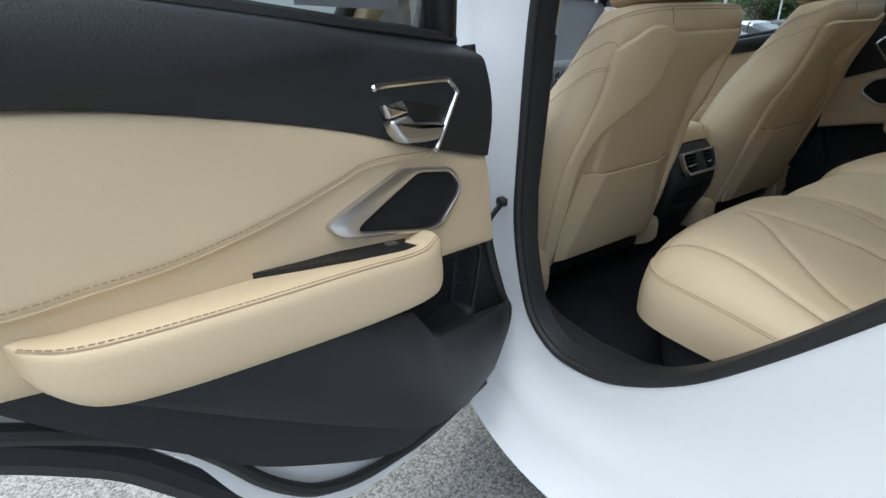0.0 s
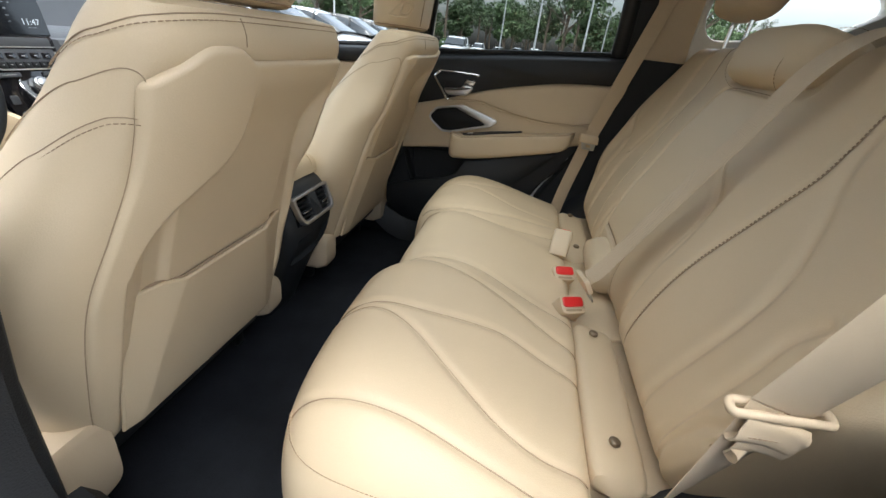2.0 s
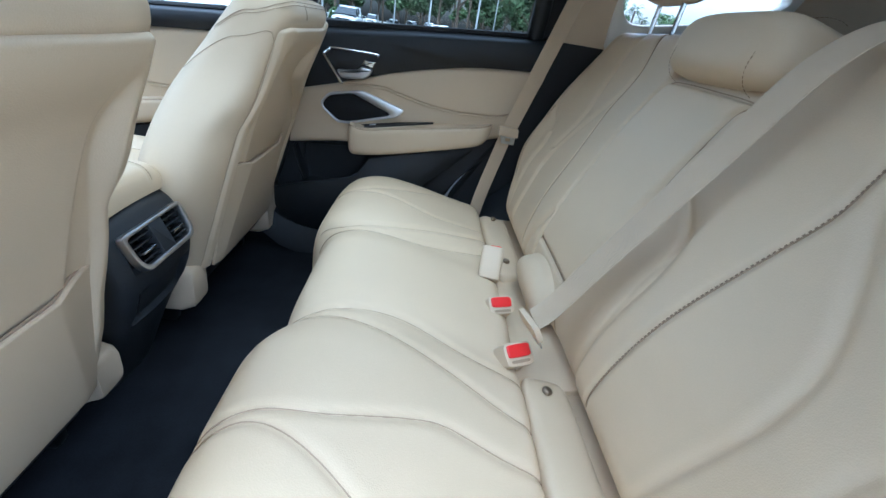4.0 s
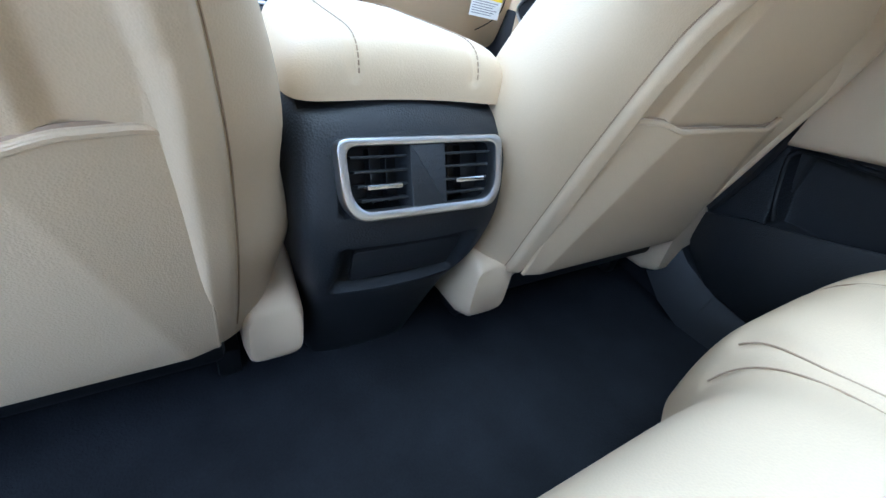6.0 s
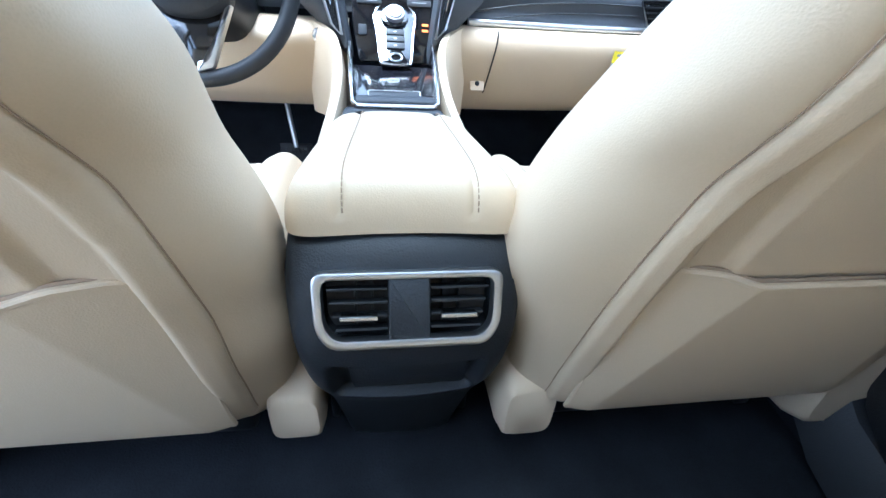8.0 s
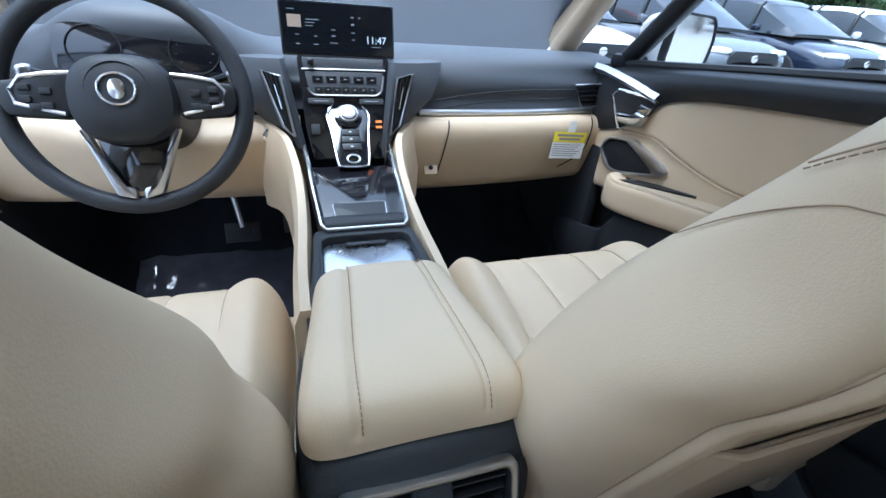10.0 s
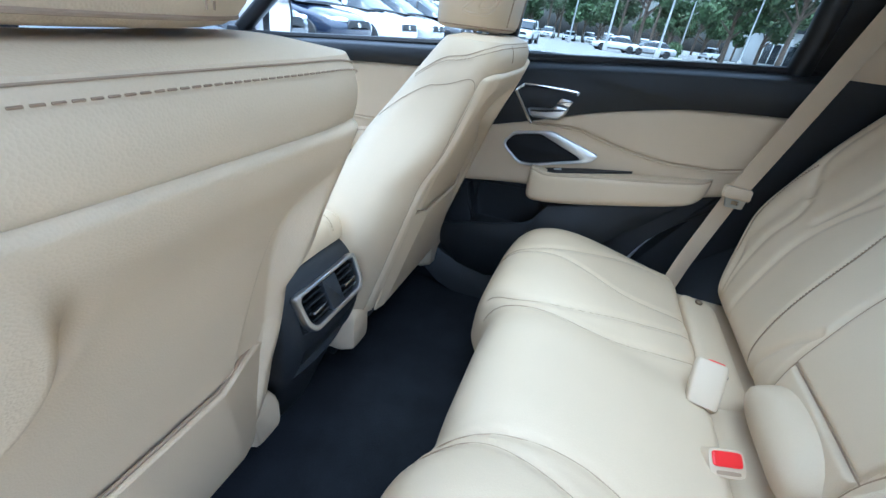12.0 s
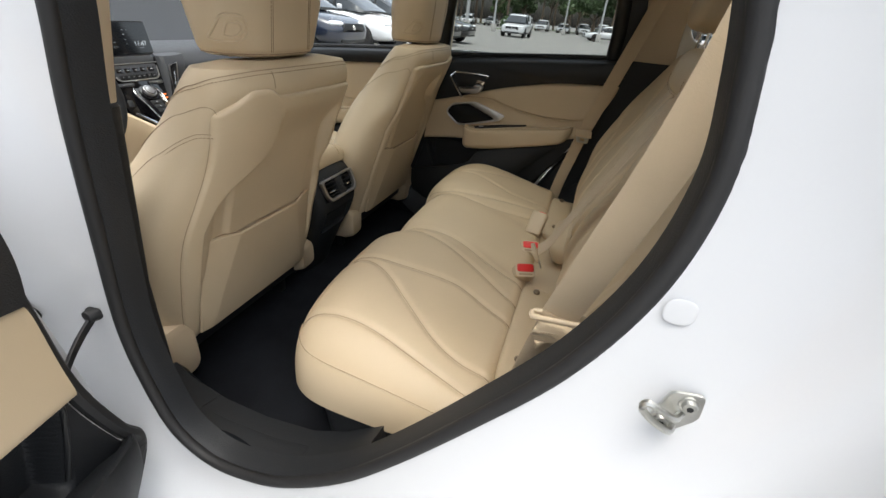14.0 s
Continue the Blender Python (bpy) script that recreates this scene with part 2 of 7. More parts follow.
def prism(name, outline, depth, m, mat, parent=None, bevel=0.003, label="", seg=2, hole=None):
    """A plate with the given outline (2D), from z = 0 up to depth, then placed by m. hole: an inner outline with as many points."""
    k = len(outline)
    steps = [(0, 0), (depth - bevel, 0)] + [(depth - bevel + bevel * math.sin(a), bevel * (1 - math.cos(a))) for a in np.linspace(math.pi / 2 / seg, math.pi / 2, seg)] if bevel else [(0, 0), (depth, 0)]

    def inset(o, d):
        o = np.array(o, float)
        a, b = np.roll(o, 1, 0), np.roll(o, -1, 0)
        e1 = (o - a) / np.maximum(1e-9, np.linalg.norm(o - a, axis=1))[:, None]
        e2 = (b - o) / np.maximum(1e-9, np.linalg.norm(b - o, axis=1))[:, None]
        nn = np.column_stack([-(e1 + e2)[:, 1], (e1 + e2)[:, 0]])
        nn /= np.maximum(0.4, np.linalg.norm(nn, axis=1))[:, None]
        area = 0.5 * np.sum(o[:, 0] * b[:, 1] - b[:, 0] * o[:, 1])
        return o + nn * d * (1 if area > 0 else -1)
    rings = [[m @ Vector((*p, z)) for p in inset(outline, d)] for z, d in steps]
    if hole is None:
        return loft(name, rings, mat, parent, label)
    inner = [[m @ Vector((*p, z)) for p in inset(hole, -d)] for z, d in reversed(steps)]
    allr = rings + inner
    return loft(name, allr + [allr[0]], mat, parent, label, cap=False)


def ring_of(rx, ry, n=32, power=2.5, cx=0.0, cy=0.0):
    out = []
    for i in range(n):
        a = i * math.tau / n
        c, s = math.cos(a), math.sin(a)
        out.append((cx + rx * math.copysign(abs(c) ** (2 / power), c), cy + ry * math.copysign(abs(s) ** (2 / power), s)))
    return out


def pill(name, size, at, mat, parent=None, turn=(0, 0, 0), power=4.0, label="", n=28, layers=12, edge=2.6):
    """A soft cushion-like block."""
    rings = []
    m = pose(*at, *turn)
    for i in range(layers):
        a = -math.pi / 2 + math.pi * (i + 0.5) / layers
        k = abs(math.cos(a)) ** (2 / edge)
        z = math.copysign(abs(math.sin(a)) ** (2 / edge), a) * size[2] / 2
        rings.append([m @ Vector((x * k, y * k, z)) for x, y in ring_of(size[0] / 2, size[1] / 2, n, power)])
    return loft(name, rings, mat, parent, label)


def ribbon(name, pts, across, width, thick, mat, parent=None, label="", n=None):
    """A flat band along pts; across: the direction of its width at each of them."""
    n = n or 12 * len(pts)
    p, a = spline(pts, n), spline(across, n)
    rings = []
    for i in range(n):
        d = Vector(p[min(i + 1, n - 1)] - p[max(i - 1, 0)]).normalized()
        w = Vector(a[i])
        w = (w - d * w.dot(d)).normalized()
        u = w.cross(d)
        c = Vector(p[i])
        ring = []
        for sx, sy in ((-1, -0.6), (-0.96, -1), (-0.5, -1), (0, -1), (0.5, -1), (0.96, -1), (1, -0.6), (1, 0.6), (0.96, 1), (0.5, 1), (0, 1), (-0.5, 1), (-0.96, 1), (-1, 0.6)):
            ring.append(c + w * sx * width / 2 + u * sy * thick / 2)
        rings.append(ring)
    return loft(name, rings, mat, parent, label)


def padded(name, at_ab, na, nb, mat, parent=None, label="", grooves=(), a_range=(-1, 1), b_range=(0, 1), side=1):
    """A soft surface at_ab(a, b) -> point, with stitched grooves pressed into it: each (line of (a, b), half width, depth)
    in the same plane as the points' own plan(a, b)."""
    A, B = np.meshgrid(np.linspace(*a_range, na), np.linspace(*b_range, nb), indexing="ij")
    P = at_ab(A, B)
    if grooves:
        dA = np.gradient(P, axis=0)
        dB = np.gradient(P, axis=1)
        N = np.cross(dA, dB) * side
        N /= np.maximum(1e-9, np.linalg.norm(N, axis=2))[..., None]
        flat = P.reshape(-1, 3)
        drop = np.zeros(len(flat))
        for line, half, depth in grooves:
            L = np.array([point for point in line], float)
            for i in range(0, len(L) - 1, 6):
                run = L[i:i + 7]
                near = np.flatnonzero(np.all((flat > run.min(0) - 3 * half) & (flat < run.max(0) + 3 * half), axis=1))
                if len(near) == 0:
                    continue
                Q, best = flat[near], np.full(len(near), 9.0)
                for u, v in zip(run[:-1], run[1:]):
                    d = v - u
                    k = np.clip((Q - u) @ d / max(1e-12, d @ d), 0, 1)
                    best = np.minimum(best, np.sum((Q - u - k[:, None] * d) ** 2, axis=1))
                drop[near] = np.maximum(drop[near], depth * np.exp(-best / half ** 2))
        P = P - N * drop.reshape(A.shape)[..., None]
    return shape(name, P.reshape(-1, 3), grid_faces(na, nb), mat, parent, label)


def stitches(name, line, mat, parent=None, step=0.006, length=0.0042, r=0.00055, label=""):
    """Single stitches along a line of points, one after another, in one mesh."""
    L = np.array(line, float)
    seg = np.linalg.norm(np.diff(L, axis=0), axis=1)
    run = np.concatenate([[0], np.cumsum(seg)])
    verts, faces = [], []
    for s in np.arange(0, run[-1] - length, step):
        a = np.array([np.interp(s, run, L[:, k]) for k in range(3)])
        b = np.array([np.interp(s + length, run, L[:, k]) for k in range(3)])
        d = (b - a) / max(1e-9, np.linalg.norm(b - a))
        u = np.cross(d, (0.3, 0.2, 0.93))
        u /= max(1e-9, np.linalg.norm(u))
        w = np.cross(u, d)
        i = len(verts)
        for c, k in ((a, 0.6), (b, 0.6)):
            for su, sw in ((1, 0), (0, 1), (-1, 0), (0, -1)):
                verts.append(c + (u * su + w * sw) * r * 1.2)
        for k in range(4):
            faces.append((i + k, i + (k + 1) % 4, i + 4 + (k + 1) % 4, i + 4 + k))
        faces += [(i + 3, i + 2, i + 1, i), (i + 4, i + 5, i + 6, i + 7)]
    return shape(name, verts, faces, mat, parent, label, smooth=False)


def rounded(outline, radius, n=5):
    """An outline (2D) with rounded corners."""
    out = []
    k = len(outline)
    for i in range(k):
        p, a, b = (Vector((*outline[j % k], 0)) for j in (i, i - 1, i + 1))
        r = radius[i] if isinstance(radius, (list, tuple)) else radius
        da, db = (a - p), (b - p)
        ra, rb = min(r, da.length * 0.45), min(r, db.length * 0.45)
        s, e = p + da.normalized() * ra, p + db.normalized() * rb
        for t in np.linspace(0, 1, n):
            q = s * (1 - t) ** 2 + p * 2 * t * (1 - t) + e * t * t
            out.append((q.x, q.y))
    return out


def smoothstep(e0, e1, v):
    t = np.clip((v - e0) / (e1 - e0), 0, 1)
    return t * t * (3 - 2 * t)


# ---- large structure: ground, car body, floor, roof ----
GROUND = 0.1
ASPHALT = aggregate("grey_asphalt")
gv, gf = [], []
for gx in (-400, -60, -8, -2, 2, 8, 30, 80, 400):
    for gy in (-400, -60, -8, -2, 2, 8, 30, 80, 400):
        gv.append((gx, gy, GROUND))
tagged(shape("ground", gv, grid_faces(9, 9), ASPHALT, smooth=False), "grey worn asphalt of a car park", "ground", kind="structure")

# the door opening of the car's side: (y, z) round the rubber seal
OPENING = closed_spline([(0.835, 0.80), (0.815, 0.66), (0.78, 0.572), (0.708, 0.525), (0.62, 0.528), (0.535, 0.560), (0.427, 0.638), (0.334, 0.739), (0.228, 0.876), (0.153, 0.983), (0.104, 1.087), (0.084, 1.180), (0.088, 1.260), (0.12, 1.38),
                         (0.20, 1.49), (0.34, 1.545), (0.52, 1.56), (0.66, 1.55), (0.735, 1.50), (0.752, 1.40), (0.770, 1.276), (0.795, 1.157), (0.818, 0.98)], 130)


def outward(line, d):
    a, b = np.roll(line, 1, 0), np.roll(line, -1, 0)
    t = (b - a) / np.linalg.norm(b - a, axis=1)[:, None]
    n = np.column_stack([t[:, 1], -t[:, 0]])
    c = line.mean(0)
    if np.sum(n * (line - c)) < 0:
        n = -n
    return line + n * d


def side_ring(d, x, zmin=None, ymax=None):
    o = outward(OPENING, d)
    if ymax is not None:
        o[:, 0] = np.minimum(o[:, 0], ymax)
    if zmin is not None:
        o[:, 1] = np.maximum(o[:, 1], zmin)
    return [(x, y, z) for y, z in o]


OPENING = outward(OPENING, -0.010)
BODY = thing("car_body", "white painted steel body shell of the car around the open rear door", "car body", at=(-0.85, 0.4, 0.4), kind="structure")
side = []
for d, x in ((0.0, -0.788), (0.006, -0.795), (0.03, -0.798), (0.055, -0.803), (0.075, -0.811), (0.095, -0.822), (0.112, -0.836), (0.126, -0.850), (0.140, -0.859), (0.156, -0.865), (0.172, -0.874), (0.188, -0.887), (0.205, -0.906), (0.22, -0.927)):
    side.append(side_ring(d, x, 0.27, 0.835 + min(0.14, d * 1.5)))
loft("side_panel", side, WHITE_PAINT, BODY, "glossy white painted door jamb and sill", cap=False)
# the quarter panel behind the opening and the wheel arch
qv = []
for i, y in enumerate(np.linspace(-0.02, -1.25, 30)):
    for z in np.linspace(0.30, 1.18, 24):
        qv.append((-0.925 - 0.03 * math.sin((z - 0.3) * 3.2) + 0.10 * smoothstep(-0.9, -1.25, y), y, z))
shape("quarter_panel", qv, grid_faces(30, 24), WHITE_PAINT, BODY)
# seal round the opening
seal = side_ring(0.002, -0.790)
tube("door_seal", seal, 0.0095, RUBBER, BODY, "black rubber door seal", sides=10, closed=True)
inner = [side_ring(-0.001, -0.788), side_ring(-0.004, -0.778), side_ring(-0.005, -0.765), side_ring(-0.005, -0.742)]
loft("opening_trim", inner, BLACK_PLASTIC, BODY, "black plastic trim round the door opening", cap=False)

FLOOR = thing("floor", "black carpeted floor of the car with a raised tunnel", "floor", kind="structure", at=(0, 0.8, 0.4))
fx = np.linspace(-0.74, 0.74, 75)
fy = np.linspace(0.30, 2.35, 90)
fv = []
for x in fx:
    for y in fy:
        z = 0.425 + 0.025 * math.exp(-(x / 0.13) ** 2)
        z += 0.10 * smoothstep(0.655, 0.735, abs(x)) 
        z -= 0.05 * smoothstep(1.1, 1.35, y) - 0.22 * smoothstep(1.95, 2.3, y)
        z += 0.012 * smoothstep(0.92, 1.05, y) * smoothstep(1.2, 1.1, y)
        z += 0.004 * noise.noise(Vector((x * 6, y * 6, 0)))
        fv.append((x, y, z))
shape("carpet", fv, grid_faces(75, 90), CARPET, FLOOR)
# sill scuff plates
for sx in (-1, 1):
    sill = []
    for y, zt in ((0.98, 0.60), (0.90, 0.535), (0.82, 0.505), (0.70, 0.497), (0.58, 0.512), (0.50, 0.55), (0.42, 0.61)):
        sill.append([(sx * x, y, zt + dz) for x, dz in ((0.775, -0.02), (0.77, 0.012), (0.755, 0.022), (0.70, 0.018), (0.652, 0.004), (0.632, -0.035), (0.622, -0.09), (0.77, -0.09))])
    loft("sill_plate", sill, BLACK_PLASTIC, FLOOR, "black plastic sill scuff plate")
    top = curve_value([0.42, 0.50, 0.58, 0.70, 0.82, 0.90, 0.98], [0.61, 0.55, 0.512, 0.497, 0.505, 0.535, 0.60])
    raised = []
    for y in np.linspace(0.555, 0.80, 16):
        zt = float(top(y))
        raised.append([(sx * x, y, zt + dz) for x, dz in ((0.752, 0.016), (0.752, 0.0245), (0.748, 0.0265), (0.703, 0.0225), (0.699, 0.020), (0.699, 0.012))])
    loft("sill_tread", raised, BLACK_PLASTIC, FLOOR, "raised tread plate on the sill")
    for y in (0.535, 0.825):
        zt = float(top(y))
        tube("sill_joint", [(sx * x, y, zt + dz) for x, dz in ((0.772, 0.006), (0.755, 0.0225), (0.70, 0.0185), (0.652, 0.005), (0.633, -0.033))], 0.0014, RUBBER, FLOOR, sides=6)

ROOF = thing("ceiling", "light cloth headliner under the car roof", "ceiling", kind="structure", at=(0, 0.5, 1.58))


def roof_z(x, y, top):
    return top - 0.11 * (abs(x) / 0.68) ** 4 - 0.05 * ((y - 0.2) / 1.2) ** 2


def roof_sheet(name, half, y0, y1, top, mat, gap):
    """A roof skin with an opening for the glass panel."""
    xs = sorted({-half, -half * 0.93, -half * 0.8, -gap[0], -0.2, 0, 0.2, gap[0], half * 0.8, half * 0.93, half})
    ys = sorted(set(np.round(np.linspace(y0, y1, 25), 4).tolist()) | {gap[1], gap[2]})
    verts = [(x, y, roof_z(x, y, top)) for x in xs for y in ys]
    faces = []
    for f in grid_faces(len(xs), len(ys)):
        c = np.mean([verts[i] for i in f], axis=0)
        if not (abs(c[0]) < gap[0] and gap[1] < c[1] < gap[2]):
            faces.append(f)
    return shape(name, verts, faces, mat, ROOF)


# Unseen roof opening, added to let more sky light onto the seats.
SKYLIGHT = (0.40, 0.12, 1.12)
roof_sheet("headliner", 0.66, -1.05, 1.38, 1.60, HEADLINER, SKYLIGHT)
roof_sheet("roof_skin", 0.70, -1.15, 1.45, 1.655, WHITE_PAINT, SKYLIGHT)
curb = []
for top in (1.598, 1.657):
    corners = rounded([(-SKYLIGHT[0], SKYLIGHT[1]), (SKYLIGHT[0], SKYLIGHT[1]), (SKYLIGHT[0], SKYLIGHT[2]), (-SKYLIGHT[0], SKYLIGHT[2])], 0.004, 3)
    curb.append([(x, y, roof_z(x, y, top)) for x, y in corners])
loft("roof_frame", curb, BLACK_SMOOTH, ROOF, "black frame of the added, unseen glass roof", cap=False)
shape("roof_glass", [(x, y, roof_z(x, y, 1.652)) for x in np.linspace(-0.41, 0.41, 9) for y in np.linspace(0.11, 1.13, 9)], grid_faces(9, 9), ROOF_GLASS, ROOF, "unseen tinted glass roof panel added for sky light")


def pillar(name, pts, width, thick, mat, parent, label, across):
    rings = []
    for i, p in enumerate(pts):
        w = Vector(across)
        t = Vector((1, 0, 0)) if abs(across[0]) < 0.5 else Vector((0, 1, 0))
        rings.append([Vector(p) + w * x * width[i] + t * y * thick for x, y in ring_of(0.5, 0.5, 16, 4)])
    return loft(name, rings, mat, parent, label)


PILLARS = thing("wall_pillars", "tan and black trimmed roof pillars of the car", "pillars", kind="structure", at=(0, 0.8, 1.2))
for sx in (-1, 1):
    # front pillar, from the roof down to the dashboard's corner
    pillar("front_pillar", [(sx * 0.60, 1.36, 1.56), (sx * 0.66, 1.60, 1.42), (sx * 0.715, 1.86, 1.24), (sx * 0.745, 2.06, 1.09)], [0.07, 0.07, 0.075, 0.085], 0.07, TAN_PLASTIC, PILLARS, "tan front roof pillar", (0, 0.45, 0.9))
    pillar("front_pillar_skin", [(sx * 0.65, 1.40, 1.60), (sx * 0.71, 1.64, 1.46), (sx * 0.765, 1.90, 1.28), (sx * 0.80, 2.10, 1.12)], [0.06, 0.06, 0.065, 0.075], 0.05, BLACK_SMOOTH, PILLARS, "", (0, 0.45, 0.9))
    # middle pillar: tan above, black below
    pillar("middle_pillar_upper", [(sx * 0.665, 0.82, 1.56), (sx * 0.705, 0.83, 1.35), (sx * 0.732, 0.853, 1.155)], [0.085, 0.09, 0.10], 0.05, TAN_PLASTIC, PILLARS, "tan upper pillar trim", (0, 1, 0))
    pillar("middle_pillar_lower", [(sx * 0.735, 0.855, 1.15), (sx * 0.742, 0.895, 0.85), (sx * 0.742, 0.905, 0.62), (sx * 0.735, 0.90, 0.50)], [0.11, 0.12, 0.14, 0.20], 0.06, BLACK_PLASTIC, PILLARS, "black lower pillar trim", (0, 1, 0))
    # rear roof rail and rear pillars
    pillar("roof_rail", [(sx * 0.625, 1.36, 1.55), (sx * 0.655, 0.85, 1.565), (sx * 0.655, 0.1, 1.565), (sx * 0.63, -1.0, 1.50)], [0.07, 0.07, 0.07, 0.07], 0.05, HEADLINER, PILLARS, "", (0, 0, 1))
    rear = []
    for z, y0, y1, x in ((1.57, 0.06, -0.055, 0.640), (1.42, 0.10, -0.055, 0.668), (1.30, 0.105, -0.055, 0.688), (1.207, 0.115, -0.055, 0.703), (1.10, 0.13, -0.3, 0.712), (0.9, 0.20, -0.4, 0.72), (0.62, 0.36, -0.5, 0.72)):
        y0 -= 0.055 if sx < 0 else 0.0
        rear.append([(sx * (x + 0.012), y0, z), (sx * (x - 0.006), y0 - 0.012, z), (sx * (x - 0.012), (y0 + y1) / 2, z), (sx * x, y1, z), (sx * (x + 0.06), y1, z), (sx * (x + 0.06), y0, z)])
    loft("rear_pillar", rear[:4], TAN_PLASTIC, PILLARS, "tan rear pillar trim")
    loft("rear_side_trim", rear[3:], BLACK_PLASTIC, PILLARS, "black trim beside the rear seat")
    # cream surround of the rear quarter window, leaning in towards the roof
    lean_in = Matrix(((0, -sx * 0.19, sx, sx * (0.700 + 0.19 * 1.207)), (-1, 0, 0, 0), (0, 1, 0, 0), (0, 0, 0, 1)))
    hole = rounded([(0.070, 1.36), (0.074, 1.315), (0.105, 1.284), (0.16, 1.288), (0.44, 1.335), (0.545, 1.40), (0.50, 1.455), (0.12, 1.49), (0.078, 1.46)], 0.03)
    edge = rounded([(0.050, 1.36), (0.050, 1.25), (0.065, 1.19), (0.20, 1.19), (0.46, 1.19), (0.66, 1.25), (0.62, 1.50), (0.14, 1.55), (0.055, 1.50)], 0.03)
    prism("quarter_surround", edge, 0.045, lean_in @ Matrix.Translation((0, 0, -0.005)) @ Matrix.Scale(-1, 4, (0, 0, 1)) @ Matrix.Translation((0, 0, -0.045)), HEADLINER, PILLARS, 0.012, "cream surround of the rear quarter window", hole=hole)
    cargo = []
    for z, x in ((1.215, 0.705), (1.12, 0.715), (0.9, 0.735), (0.5, 0.74)):
        cargo.append([(sx * x, -0.05, z), (sx * x, -1.10, z), (sx * (x + 0.05), -1.10, z), (sx * (x + 0.05), -0.05, z)])
    loft("cargo_side", cargo, TAN_PLASTIC, PILLARS, "tan cargo side trim")
    tail = []
    for z, x, y0 in ((1.57, 0.63, -0.56), (1.42, 0.66, -0.56), (1.30, 0.69, -0.50), (1.20, 0.71, -0.44)):
        tail.append([(sx * x, y0, z), (sx * (x - 0.03), y0 - 0.06, z), (sx * (x - 0.09), -1.10, z), (sx * (x + 0.06), -1.12, z), (sx * (x + 0.07), y0, z)])
    loft("tail_pillar", tail, TAN_PLASTIC, PILLARS, "tan tail pillar trim")
box("tailgate_lower", (1.46, 0.06, 0.78), (0, -1.15, 0.85), BLACK_PLASTIC, PILLARS, 0.01)
box("cargo_floor", (1.44, 1.05, 0.04), (0, -0.62, 0.62), CARPET, PILLARS, 0.005)
box("firewall", (1.5, 0.05, 0.85), (0, 2.38, 0.70), CARPET, PILLARS, 0.005)
for sx in (-1, 1):
    box("kick_panel", (0.04, 0.75, 0.5), (sx * 0.745, 2.08, 0.62), BLACK_PLASTIC, PILLARS, 0.01)

WINDOWS = thing("window_1", "clear car window glass all round the cabin", "windows", kind="structure", at=(0, 0.5, 1.3))
def pane(name, corners, parent=WINDOWS, mat=GLASS):
    ob = shape(name, corners, [(0, 1, 2, 3)], mat, parent, smooth=False)
    ob.visible_shadow = False
    return ob
pane("windscreen", [(-0.72, 2.10, 1.08), (0.72, 2.10, 1.08), (0.60, 1.38, 1.575), (-0.60, 1.38, 1.575)])
pane("rear_quarter_glass", [(0.735, -0.24, 1.2), (0.735, -0.98, 1.2), (0.665, -0.78, 1.5), (0.665, -0.3, 1.52)])
pane("rear_quarter_glass", [(-0.735, -0.24, 1.2), (-0.735, -0.98, 1.2), (-0.665, -0.78, 1.5), (-0.665, -0.3, 1.52)])
pane("rear_glass", [(-0.62, -1.17, 1.18), (0.62, -1.17, 1.18), (0.55, -1.0, 1.55), (-0.55, -1.0, 1.55)], mat=PRIVACY)
# cowl and bonnet in front of the windscreen
bv = []
for x in np.linspace(-0.86, 0.86, 21):
    for y in np.linspace(2.08, 3.1, 15):
        bv.append((x, y, 1.08 - 0.10 * (abs(x) / 0.86) ** 3 - 0.10 * ((y - 2.08) / 1.0) ** 2))
shape("bonnet", bv, grid_faces(21, 15), WHITE_PAINT, BODY, "white bonnet")


# ---- rear bench ----
BENCH = thing("rear_bench", "tan leather rear bench seat with stitched seams", "car seat", at=(0, 0.35, 0.5))
XH = 0.655


def bench_front(x):
    return 0.691 - 0.035 * smoothstep(0.25, 0.11, np.abs(x)) - 0.008 * np.exp(-((np.abs(x) - 0.16) / 0.04) ** 2)


def cushion_point(x, y):
    """A point on the cushion's top at the plan place x, y."""
    yf = bench_front(x)
    F = np.clip((y - 0.34) / (yf - 0.34), 0, 1)
    X = np.clip(np.abs(x) / XH, 0, 1)
    f = np.clip(1 - X ** 7 - F ** 7, 0, 1) * np.clip(1 - (np.clip((0.30 - y) / 0.062, 0, 1)) ** 6, 0, 1)
    top = 0.708 + 0.085 * smoothstep(0.16, 0.58, y) - 0.012 * np.exp(-((np.abs(x) - 0.155) / 0.05) ** 2)
    top = top - 0.012 * np.exp(-((np.abs(x) - 0.40) / 0.11) ** 2) * smoothstep(0.62, 0.4, y)
    return np.stack([x, y, 0.60 + (top - 0.60) * f ** 0.36], -1)


def cushion(a, b):
    x = XH * np.sin(a * math.pi / 2)
    reach = 0.34 + (bench_front(x) - 0.34) * np.clip(1 - (np.abs(x) / XH) ** 7, 0, 1) ** (1 / 7)
    y = 0.240 + (reach - 0.240) * (0.5 - 0.5 * np.cos(b * math.pi))
    return cushion_point(x, y)


def on_cushion(pts, n=80, lift=0.0):
    p = spline(pts, n)
    q = cushion_point(p[:, 0], np.minimum(p[:, 1], bench_front(p[:, 0]) - 0.004))
    q[:, 2] += lift
    return q


